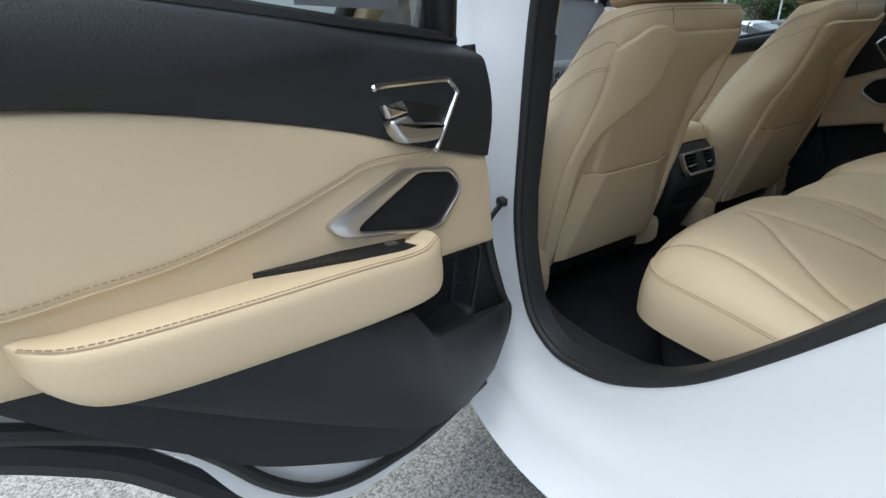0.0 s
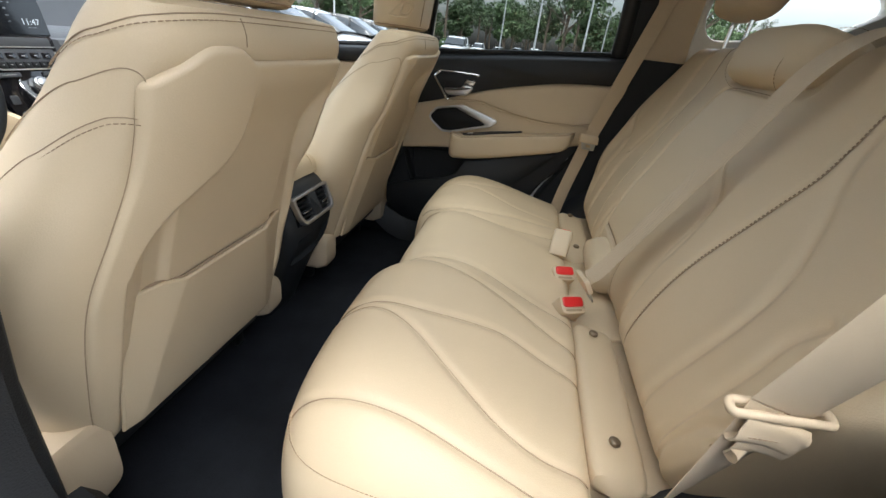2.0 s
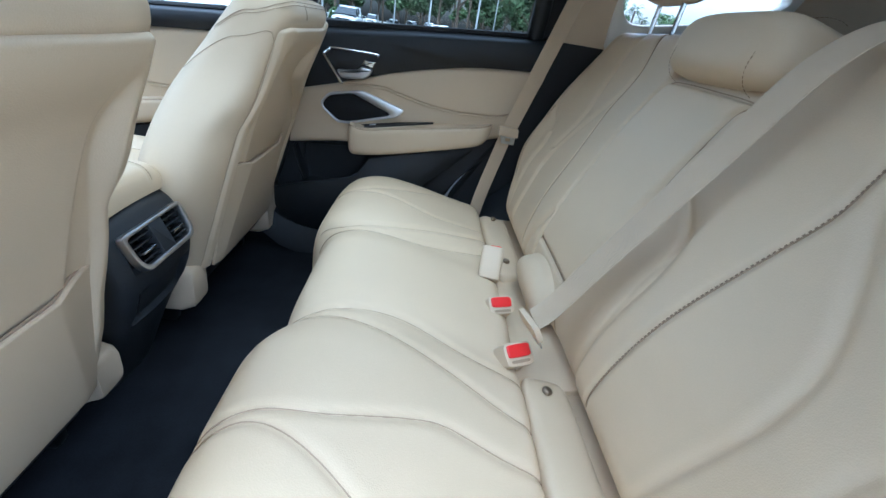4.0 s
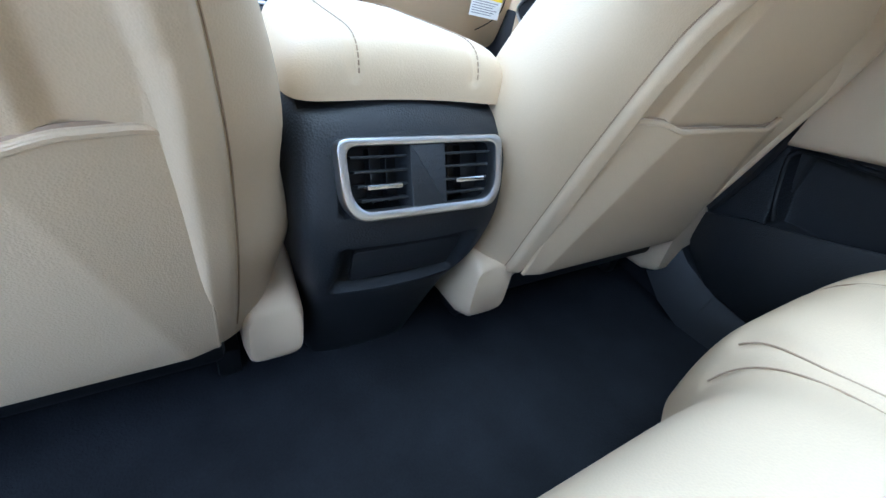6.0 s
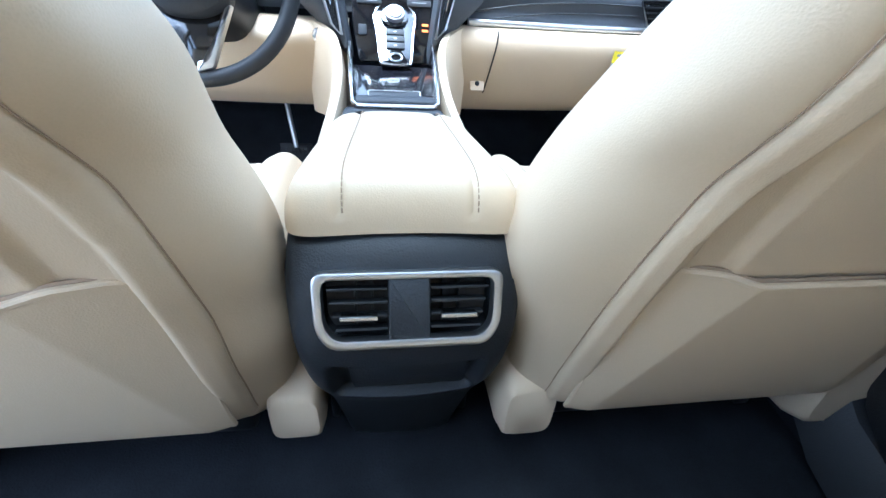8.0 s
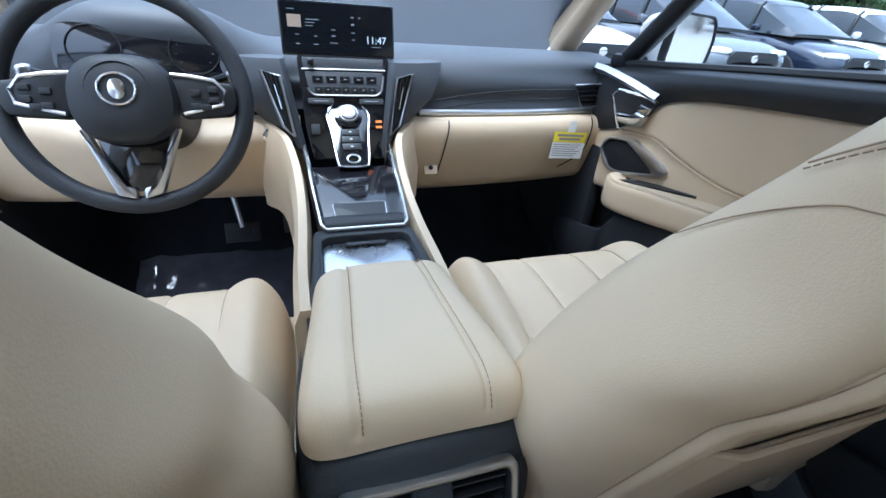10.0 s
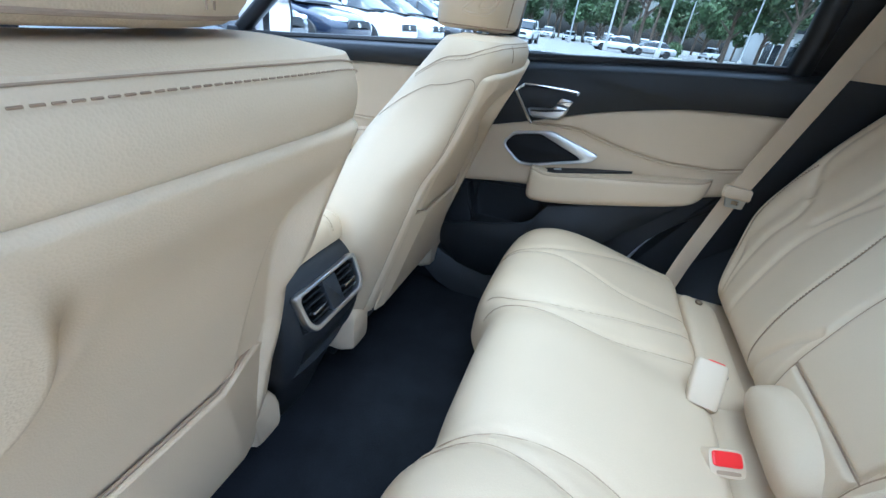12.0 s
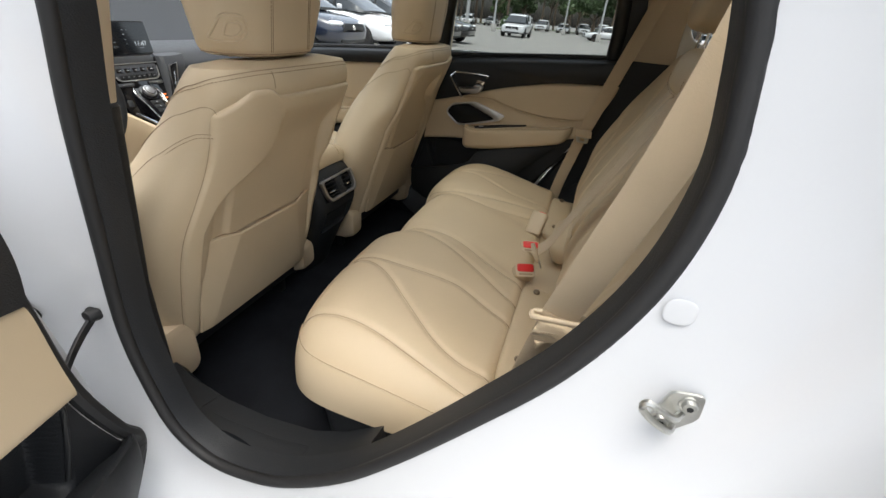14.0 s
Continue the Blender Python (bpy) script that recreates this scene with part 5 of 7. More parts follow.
for sx in (-1, 1):
    box("side_wall", (0.012, 0.42, 0.36), (sx * 0.098, 1.24, 0.64), BLACK_PLASTIC, CON, 0.004)


def face_y(z):
    return float(np.interp(z, pr[:, 0], pr[:, 1]))


VENT_TILT = math.degrees(math.atan2(face_y(0.815) - face_y(0.752), 0.063))
vm = Matrix.Translation((0, 0.906, 0.782)) @ Matrix.Rotation(radians(90 - 24), 4, "X")
vo = rounded([(-0.088, 0.036), (0.088, 0.036), (0.086, -0.018), (0.073, -0.037), (-0.073, -0.037), (-0.086, -0.018)], 0.012)
vi = rounded([(-0.079, 0.0285), (0.079, 0.0285), (0.077, -0.014), (0.067, -0.0275), (-0.067, -0.0275), (-0.077, -0.014)], 0.010)
rim = prism("vent_surround", vo, 0.014, vm @ Matrix.Translation((0, 0, -0.006)), SATIN, CON, 0.003, "satin silver vent surround", hole=vi)
prism("vent_well", vi, 0.003, vm @ Matrix.Translation((0, 0, -0.030)), BLACK_SMOOTH, CON, 0.0, "dark vent opening")
prism("vent_divider", rounded([(-0.019, 0.030), (0.019, 0.030), (0.019, -0.030), (-0.019, -0.030)], 0.002), 0.034, vm @ Matrix.Translation((0, 0, -0.028)), BLACK_PLASTIC, CON, 0.002, "black bar between the vents")
for s2 in (-1, 1):
    for k in range(4):
        zz = 0.019 - k * 0.0125
        w = 0.054 - 0.0025 * k
        o = [(s2 * 0.0205, zz - 0.0012), (s2 * (0.0205 + w), zz - 0.0012), (s2 * (0.0205 + w), zz + 0.0012), (s2 * 0.0205, zz + 0.0012)]
        prism("slat", o, 0.013, vm @ Matrix.Translation((0, 0, -0.011)), BLACK_SMOOTH, CON, 0.0005)
    for k in range(2):
        xx = s2 * (0.034 + k * 0.016)
        o = [(xx - 0.001, -0.025), (xx + 0.001, -0.025), (xx + 0.001, 0.026), (xx - 0.001, 0.026)]
        prism("vane", o, 0.012, vm @ Matrix.Translation((0, 0, -0.027)), BLACK_SMOOTH, CON, 0.0005)
    o = rounded([(s2 * 0.046 - 0.017, -0.009), (s2 * 0.046 + 0.017, -0.009), (s2 * 0.046 + 0.017, -0.0045), (s2 * 0.046 - 0.017, -0.0045)], 0.001)
    prism("vent_slider", o, 0.012, vm @ Matrix.Translation((0, 0, -0.004)), CHROME, CON, 0.001, "chrome vent slider")
# cover plate in the recess below the vents
cm = Matrix.Translation((0.004, face_y(0.670) + 0.0215, 0.670)) @ Matrix.Rotation(radians(90 + 17), 4, "X")
ci = rounded([(-0.066, 0.026), (0.066, 0.026), (0.063, -0.026), (-0.063, -0.026)], 0.007)
prism("port_cover", ci, 0.005, cm, BLACK_PLASTIC, CON, 0.0015, "smooth black cover plate")
# armrest lid
def lid(a, b):
    x = 0.116 * np.sin(a * math.pi / 2)
    X = np.abs(x) / 0.116
    y = 1.072 + 0.130 * np.sin(b * math.pi / 2) * np.clip(1 - X ** 8, 0, 1) ** (1 / 9)
    Y = np.abs(y - 1.072) / 0.130
    f = np.clip(1 - X ** 8 - Y ** 9, 0, 1) ** 0.4
    wid = 1 + 0.0 * y
    return np.stack([x * (1 - 0.20 * smoothstep(0.96, 1.2, y)), y, 0.835 + 0.052 * f + 0.006 * (1 - X ** 2)], -1)
lid_seams = []
for sx in (-1, 1):
    pts = []
    for b in np.linspace(-0.9, 0.97, 70):
        pts.append(lid(np.array(sx * math.asin(0.53) * 2 / math.pi), np.array(b)))
    lid_seams.append(np.array(pts))
padded("armrest_lid", lid, 90, 90, LEATHER, CON, "tan leather armrest lid with two stitched seams", [(s, 0.004, 0.0035) for s in lid_seams], b_range=(-1, 1))
for s in lid_seams:
    stitches("stitching", s + np.array([0.003, 0, 0.001]), THREAD, CON)


# ---- seat belts ----
lb = thing("seat_belt", "tan webbing seat belt with a plastic tongue hanging beside the seat", "seat belt", "rear seat belts", at=(-0.64, 0.17, 0.95))
ribbon("webbing", [(-0.662, 0.050, 1.47), (-0.665, 0.072, 1.35), (-0.664, 0.100, 1.21), (-0.650, 0.138, 1.06), (-0.630, 0.167, 0.943)], [(0.25, 1, 0.15), (0.25, 1, 0.2), (0.22, 1, 0.25), (0.2, 1, 0.1), (0.05, 1, -0.05)], 0.050, 0.0014, BELT, lb, "tan woven webbing")
ribbon("lower_webbing", [(-0.630, 0.168, 0.941), (-0.627, 0.180, 0.890), (-0.618, 0.200, 0.80), (-0.607, 0.218, 0.71), (-0.60, 0.230, 0.63)], [(0.05, 1, -0.05), (-0.25, 0.95, 0.1), (-0.6, 0.7, 0.15), (-0.8, 0.45, 0.2), (-0.8, 0.45, 0.2)], 0.046, 0.0014, BELT, lb, "tan woven webbing")
loop = rounded([(-0.038, -0.006), (0.038, -0.006), (0.038, 0.006), (-0.038, 0.006)], 0.0058, 8)
tube("tongue_frame", [(-0.630 + b * 1.1, 0.166 + a, 0.940 + b * 0.25 - 0.09 * a) for a, b in loop], 0.0042, TAN_PLASTIC, lb, "tan plastic belt guide loop", sides=10, closed=True)
for k, half in enumerate((0.022, 0.0205)):
    fold = [(-0.634, 0.166 - 0.004 * k, 0.937 - 0.005 * k), (-0.641, 0.169 - 0.004 * k, 0.931 - 0.006 * k), (-0.6425 + 0.003 * k, 0.175 - 0.004 * k, 0.915 - 0.012 * k), (-0.637 + 0.003 * k, 0.177 - 0.004 * k, 0.909 - 0.012 * k), (-0.632, 0.177, 0.911 - 0.010 * k)]
    ribbon("fold", fold, [(0.05, 1, -0.1)] * 5, 2 * half, 0.0016, BELT, lb, "folded tan webbing")
stitches("stitching", [(-0.6437, y, 0.919 - 0.1 * (y - 0.176)) for y in np.linspace(0.157, 0.193, 12)], THREAD, lb, step=0.004, length=0.003)

cb = thing("seat_belt", "tan webbing seat belt fastened in the middle buckle", "seat belt", "rear seat belts", at=(-0.1, 0.1, 1.0))
ribbon("webbing", [(-0.222, -0.13, 1.262), (-0.216, -0.07, 1.273), (-0.210, -0.015, 1.258), (-0.204, 0.035, 1.208), (-0.187, 0.085, 1.10), (-0.170, 0.130, 1.0), (-0.153, 0.175, 0.90), (-0.140, 0.212, 0.815), (-0.138, 0.235, 0.785)], [(1, 0.1, 0.05)] * 3 + [(1, 0.17, 0.02)] * 4 + [(1, 0.2, 0.1), (1, 0.2, 0.1)], 0.046, 0.0014, BELT, cb, "tan woven webbing")
cm2 = Matrix.Translation((-0.146, 0.243, 0.775)) @ Matrix.Rotation(radians(-30), 4, "X") @ Matrix.Rotation(radians(12), 4, "Z")
prism("tongue_frame", rounded([(-0.036, -0.012), (0.036, -0.012), (0.032, 0.020), (-0.032, 0.020)], 0.008), 0.010, cm2 @ Matrix.Rotation(radians(90), 4, "X"), TAN_PLASTIC, cb, 0.003, "tan plastic tongue grip")
prism("tongue", rounded([(-0.017, -0.03), (0.017, -0.03), (0.017, 0.0), (-0.017, 0.0)], 0.003), 0.003, cm2 @ Matrix.Rotation(radians(90), 4, "X") @ Matrix.Translation((0, -0.01, 0.004)), STEEL, cb, 0.0008, "steel tongue")

rb = thing("seat_belt", "tan webbing seat belt hanging beside the seat from the rear pillar", "seat belt", "rear seat belts", at=(0.64, 0.15, 0.95))
ribbon("webbing", [(0.640, 0.045, 1.43), (0.632, 0.075, 1.33), (0.618, 0.122, 1.18), (0.610, 0.165, 1.04), (0.604, 0.195, 0.945)], [(-0.3, 1, 0.2), (-0.3, 1, 0.2), (-0.3, 1, 0.25), (-0.3, 1, 0.2), (-0.3, 1, 0.2)], 0.050, 0.0014, BELT, rb, "tan woven webbing")
ribbon("lower_webbing", [(0.606, 0.197, 0.94), (0.600, 0.215, 0.86), (0.592, 0.24, 0.75), (0.585, 0.255, 0.66)], [(-0.3, 1, 0.2)] * 4, 0.044, 0.0014, BELT, rb, "tan woven webbing")
rm = Matrix.Translation((0.598, 0.197, 0.942)) @ Matrix(((-0.3, 0, -0.95, 0), (0.95, 0.1, -0.3, 0), (0.1, 1, 0, 0), (0, 0, 0, 1)))
prism("tongue_frame", rounded([(-0.034, -0.012), (0.034, -0.012), (0.034, 0.016), (-0.034, 0.016)], 0.006), 0.010, rm, TAN_PLASTIC, rb, 0.003, "tan plastic tongue grip")
prism("tongue", rounded([(-0.022, -0.034), (0.022, -0.034), (0.026, -0.010), (-0.026, -0.010)], 0.004), 0.003, rm @ Matrix.Translation((0, 0, 0.004)), STEEL, rb, 0.0008, "steel tongue", hole=rounded([(-0.009, -0.026), (0.009, -0.026), (0.009, -0.016), (-0.009, -0.016)], 0.002))
box("upper_guide", (0.03, 0.075, 0.045), (0.650, 0.042, 1.44), TAN_PLASTIC, rb, 0.008, "tan plastic belt guide", turn=(-15, 0, 0))


# ---- dashboard ----
DASH = thing("dashboard", "black soft-touch dashboard with tan lower pad and silver strip", "dashboard", at=(0, 1.8, 0.9))
DASH_TOP = material("black_soft_dash", (0.055, 0.060, 0.068), 0.5, grain=0.4, grain_size=0.0016, kind="voronoi", vary=0.08)


def sweep_x(name, xs, profile, mat, parent, label="", closed=False):
    """profile(x) gives equally many (y, z)."""
    rows = [[(x, y, z) for y, z in profile(x)] for x in xs]
    return loft(name, rows, mat, parent, label, cap=closed, wrap=closed)


def top_profile(x):
    hood = 0.075 * math.exp(-((x + 0.365) / 0.17) ** 4)
    dip = 0.02 * math.exp(-(x / 0.13) ** 4)
    back = 0.05 * (abs(x) / 0.78) ** 3
    pts = [(2.13, 1.075), (2.02, 1.09), (1.90, 1.098 + hood * 0.5 - dip), (1.80, 1.085 + hood - dip), (1.755 + back - hood * 0.2, 1.05 + hood - dip), (1.745 + back, 1.02 + hood * 0.5), (1.752 + back, 0.985), (1.742 + back, 0.966)]
    return [tuple(p) for p in spline(pts, 30)]


def pad_profile(x):
    back = 0.05 * (abs(x) / 0.78) ** 3
    col = 0.03 * math.exp(-((x + 0.36) / 0.16) ** 4)
    pts = [(1.742 + back, 0.952), (1.712 + back, 0.944), (1.700 + back - col, 0.915), (1.708 + back - col, 0.865), (1.728 + back - col, 0.80), (1.748 + back, 0.762), (1.785 + back, 0.744), (1.92, 0.747)]
    return [tuple(p) for p in spline(pts, 26)]


sweep_x("dash_top", np.linspace(-0.775, 0.775, 90), top_profile, DASH_TOP, DASH, "black soft dashboard top with an instrument hood")
sweep_x("lower_pad", np.linspace(0.10, 0.770, 40), pad_profile, LEATHER_DOOR, DASH, "tan stitched lower dashboard pad with glovebox")
sweep_x("knee_pad", np.linspace(-0.770, -0.09, 40), pad_profile, LEATHER_DOOR, DASH, "tan lower dashboard pad on the driver's side")
for x0, x1 in ((0.19, 0.765), (-0.765, -0.45)):
    tube("silver_strip", [(x, 1.737 + 0.05 * (abs(x) / 0.78) ** 3, 0.959) for x in np.linspace(x0, x1, 30)], 0.0085, SATIN, DASH, "satin silver strip", sides=10)
# crease in the passenger's side
for off, z0 in ((0.0, 1.015), (-0.001, 0.992)):
    tube("crease", [(x, top_like, z) for x, top_like, z in [(0.20 + 0.44 * t, 1.744 + 0.05 * ((0.20 + 0.44 * t) / 0.78) ** 3 - 0.003, z0 - 0.035 * (1 - t) ** 3 + 0.0 * t) for t in np.linspace(0, 1, 40)]], 0.0018, BLACK_SMOOTH, DASH, sides=6)
# glovebox seams and button
gx = lambda x, z: (x, float(np.interp(z, [p[1] for p in reversed(pad_profile(x))][4:], [p[0] for p in reversed(pad_profile(x))][4:])) - 0.002, z)
tube("glovebox_seam", [gx(0.262 - 0.02 * (0.95 - z) / 0.15, z) for z in np.linspace(0.945, 0.80, 30)], 0.0017, BLACK_SMOOTH, DASH, sides=6)
tube("glovebox_seam", [gx(0.70 - 0.10 * ((0.87 - z) / 0.08) ** 2 if z < 0.87 else 0.70, z) for z in np.linspace(0.945, 0.80, 30)], 0.0017, BLACK_SMOOTH, DASH, sides=6)
gb = gx(0.222, 0.815)
prism("glovebox_button", rounded([(-0.018, -0.018), (0.018, -0.018), (0.018, 0.018), (-0.018, 0.018)], 0.004), 0.008, Matrix.Translation((gb[0], gb[1] + 0.002, gb[2] + 0.006)) @ Matrix.Rotation(radians(90 - 28), 4, "X"), TAN_PLASTIC, DASH, 0.002, "tan square glovebox button")
prism("airbag_switch", ring_of(0.006, 0.006, 16, 2), 0.009, Matrix.Translation((gb[0], gb[1] + 0.000, gb[2] + 0.006)) @ Matrix.Rotation(radians(90 - 28), 4, "X"), BLACK_SMOOTH, DASH, 0.001, "small round key switch")


def air_vent(name, corners, parent, n, label, slat_dir):
    """A vent in a plane through four corners: dark well, bright rim, slats."""
    c = [Vector(p) for p in corners]
    mid = sum(c, Vector()) / 4
    nrm = (c[1] - c[0]).cross(c[3] - c[0]).normalized()
    if nrm.y > 0:
        nrm = -nrm
    v = shape(name, [p for p in c] + [p - nrm * -0.002 for p in c], [(0, 1, 2, 3)], GLOSS_BLACK, parent, label, smooth=False)
    tube("rim", [p + nrm * 0.004 for p in c], 0.003, SATIN, parent, "silver vent rim", sides=6, closed=True)
    for k in range(n):
        t = (k + 0.5) / n
        if slat_dir == "u":
            a, b = c[0].lerp(c[3], t), c[1].lerp(c[2], t)
        else:
            a, b = c[0].lerp(c[1], t), c[3].lerp(c[2], t)
        tube("slat", [a + nrm * 0.003, b + nrm * 0.003], 0.0016, BLACK_SMOOTH, parent, sides=6)
    a, b = c[0].lerp(c[1], 0.5), c[3].lerp(c[2], 0.5)
    if slat_dir == "u":
        a, b = c[0].lerp(c[3], 0.5).lerp(c[1].lerp(c[2], 0.5), 0.35), c[0].lerp(c[3], 0.5).lerp(c[1].lerp(c[2], 0.5), 0.65)
    tube("slider", [a.lerp(b, 0.2) + nrm * 0.007, a.lerp(b, 0.6) + nrm * 0.007], 0.002, CHROME, parent, "chrome vent slider", sides=6)


air_vent("side_vent", [(0.625, 1.752, 1.03), (0.755, 1.768, 1.035), (0.765, 1.768, 0.975), (0.66, 1.755, 0.972)], DASH, 5, "black air vent", "u")
air_vent("side_vent", [(-0.755, 1.768, 1.035), (-0.625, 1.752, 1.03), (-0.66, 1.755, 0.972), (-0.765, 1.768, 0.975)], DASH, 5, "black air vent", "u")
# wings beside the centre stack, with upright vents
for sx in (-1, 1):
    wing = []
    for z, x0, x1, y in ((1.075, 0.112, 0.24, 1.70), (1.05, 0.108, 0.235, 1.685), (1.0, 0.100, 0.215, 1.675), (0.95, 0.092, 0.165, 1.67), (0.90, 0.084, 0.115, 1.655), (0.875, 0.082, 0.09, 1.65)):
        wing.append([(sx * x0, y + 0.06, z), (sx * x0, y + 0.01, z), (sx * (x0 + 0.008), y, z), (sx * ((x0 + x1) / 2), y + 0.006, z), (sx * x1, y + 0.04, z), (sx * x1, y + 0.09, z)])
    loft("stack_wing", wing, DASH_TOP, DASH, "black wing beside the centre stack")
    cs = [(sx * 0.122, 1.684, 1.045), (sx * 0.158, 1.686, 1.055), (sx * 0.125, 1.668, 0.945), (sx * 0.104, 1.664, 0.925)]
    air_vent("upright_vent", cs, DASH, 5, "black upright air vent", "v")
# screen
SCREEN = material("dark_screen", (0.006, 0.007, 0.009), 0.12, vary=0.02, coat=0.5)
INK = material("screen_text", (0.0, 0.0, 0.0), 0.5, emit=(0.75, 0.8, 0.85, 0.5))
DIM_INK = material("screen_icons", (0.0, 0.0, 0.0), 0.5, emit=(0.75, 0.8, 0.85, 0.16))
MARK = material("grey_button_print", (0.42, 0.42, 0.42), 0.5, vary=0.03)
screen = thing("display_screen", "dark centre display showing a clock and small icons", "screen", at=(0.008, 1.75, 1.08))
scm = Matrix.Translation((0.008, 1.765, 1.128)) @ Matrix.Rotation(radians(90 - 12), 4, "X")
prism("case", rounded([(-0.122, -0.052), (0.122, -0.052), (0.122, 0.054), (-0.122, 0.054)], 0.006), 0.016, scm @ Matrix.Translation((0, 0, -0.010)), GLOSS_BLACK, screen, 0.003, "black screen case")
prism("glass", rounded([(-0.118, -0.048), (0.118, -0.048), (0.118, 0.050), (-0.118, 0.050)], 0.005), 0.001, scm @ Matrix.Translation((0, 0, 0.0062)), SCREEN, screen, 0.0, "dark glass")


def writing(name, body, size, m, mat, parent, label=""):
    cu = bpy.data.curves.new(name, "FONT")
    cu.body, cu.size, cu.extrude = body, size, 0.0001
    cu.align_x, cu.align_y = "CENTER", "CENTER"
    tmp = bpy.data.objects.new(name, cu)
    scene.collection.objects.link(tmp)
    me = bpy.data.meshes.new_from_object(tmp.evaluated_get(bpy.context.evaluated_depsgraph_get()))
    bpy.data.objects.remove(tmp)
    me.transform(m)
    return link(name, me, mat, parent, label, smooth=False)


writing("clock", "11:47", 0.021, scm @ Matrix.Translation((0.080, -0.018, 0.008)), INK, screen, "white clock digits")
rnd = random.Random(5)
PICTURE = material("screen_picture", (0.0, 0.0, 0.0), 0.5, emit=(0.5, 0.36, 0.26, 0.35))
prism("icon", [(-0.106, 0.002), (-0.078, 0.002), (-0.078, 0.026), (-0.106, 0.026)], 0.0004, scm @ Matrix.Translation((0, 0, 0.0072)), PICTURE, screen, 0.0, "small picture on the display")
for x, y, w, h in ((-0.055, 0.018, 0.034, 0.0022), (-0.06, 0.012, 0.024, 0.0016), (-0.062, 0.006, 0.02, 0.0016), (0.03, 0.026, 0.008, 0.003), (0.045, 0.026, 0.005, 0.003), (0.03, 0.012, 0.008, 0.005), (0.03, -0.004, 0.010, 0.0022), (0.03, -0.018, 0.008, 0.002), (-0.012, 0.0, 0.010, 0.002), (-0.012, -0.012, 0.010, 0.003),
                   (-0.012, -0.026, 0.02, 0.002), (-0.05, -0.014, 0.009, 0.0022), (-0.088, -0.012, 0.009, 0.0022), (-0.088, -0.03, 0.010, 0.003), (-0.05, -0.03, 0.012, 0.0022), (0.08, -0.031, 0.026, 0.0016), (-0.098, 0.036, 0.018, 0.0018)):
    prism("icon", [(x - w * 0.4, y - h * 0.35), (x + w * 0.4, y - h * 0.35), (x + w * 0.4, y + h * 0.35), (x - w * 0.4, y + h * 0.35)], 0.0004, scm @ Matrix.Translation((0, 0, 0.0072)), DIM_INK, screen, 0.0)
# centre stack: gloss face, climate panel, dial housing, drive buttons
stack = thing("centre_stack", "gloss black centre stack with climate buttons and a chrome dial", "control panel", at=(0, 1.7, 0.95))
fm = Matrix.Translation((0.012, 1.705, 1.00)) @ Matrix.Rotation(radians(90 - 20), 4, "X")
prism("face", rounded([(-0.098, 0.085), (0.100, 0.085), (0.092, -0.06), (0.080, -0.135), (-0.080, -0.135), (-0.092, -0.06)], 0.01), 0.010, fm @ Matrix.Translation((0, 0, -0.006)), GLOSS_BLACK, stack, 0.002, "gloss black face")
prism("climate_panel", rounded([(-0.085, 0.052), (0.085, 0.052), (0.078, 0.012), (0.066, 0.004), (-0.066, 0.004), (-0.078, 0.012)], 0.006), 0.008, fm, DASH_TOP, stack, 0.002, "dark climate control panel")
tube("climate_rim", [tuple(fm @ Vector((x, y, 0.009))) for x, y in rounded([(-0.086, 0.050), (-0.079, 0.011), (-0.066, 0.002), (0.066, 0.002), (0.079, 0.011), (0.086, 0.050)], 0.006)][5:-4], 0.0022, SATIN, stack, "silver rim", sides=6)
prism("upper_strip", rounded([(-0.088, 0.080), (0.088, 0.080), (0.086, 0.058), (-0.086, 0.058)], 0.004), 0.007, fm, DASH_TOP, stack, 0.002, "row of audio buttons")
tube("strip_rim", [tuple(fm @ Vector((x, 0.056, 0.008))) for x in np.linspace(-0.09, 0.09, 10)], 0.0016, SATIN, stack, sides=6)
pill("volume_knob", (0.014, 0.014, 0.014), tuple(fm @ Vector((-0.070, 0.069, 0.012))), GLOSS_BLACK, stack, (70, 0, 0), power=2)
for k in range(7):
    x = -0.058 + 0.0193 * k
    prism("climate_button", rounded([(x - 0.0085, 0.006), (x + 0.0085, 0.006), (x + 0.0085, 0.020), (x - 0.0085, 0.020)], 0.002), 0.012, fm, BLACK_SMOOTH, stack, 0.0015)
    prism("button_mark", [(x - 0.0022, 0.0125), (x + 0.0022, 0.0125), (x + 0.0022, 0.0138), (x - 0.0022, 0.0138)], 0.0124, fm, MARK, stack, 0)
for k in range(5):
    x = -0.058 + 0.029 * k
    prism("climate_display", rounded([(x - 0.011, 0.028), (x + 0.011, 0.028), (x + 0.011, 0.042), (x - 0.011, 0.042)], 0.002), 0.010, fm, GLOSS_BLACK, stack, 0.001)
    prism("display_mark", [(x - 0.0035, 0.0342), (x + 0.0035, 0.0342), (x + 0.0035, 0.0358), (x - 0.0035, 0.0358)], 0.0103, fm, MARK, stack, 0)
for x in (-0.055, 0.055):
    prism("seat_heater_switch", rounded([(x - 0.027, -0.016), (x + 0.027, -0.016), (x + 0.027, -0.004), (x - 0.027, -0.004)], 0.003), 0.009, fm, DASH_TOP, stack, 0.002, "dark switch row")
    prism("switch_mark", [(x - 0.016, -0.0105), (x + 0.016, -0.0105), (x + 0.016, -0.0092), (x - 0.016, -0.0092)], 0.0093, fm, MARK, stack, 0)
AMBER = material("amber_lamp", (0.3, 0.06, 0.01), 0.4, emit=(1, 0.25, 0.05, 0.6))
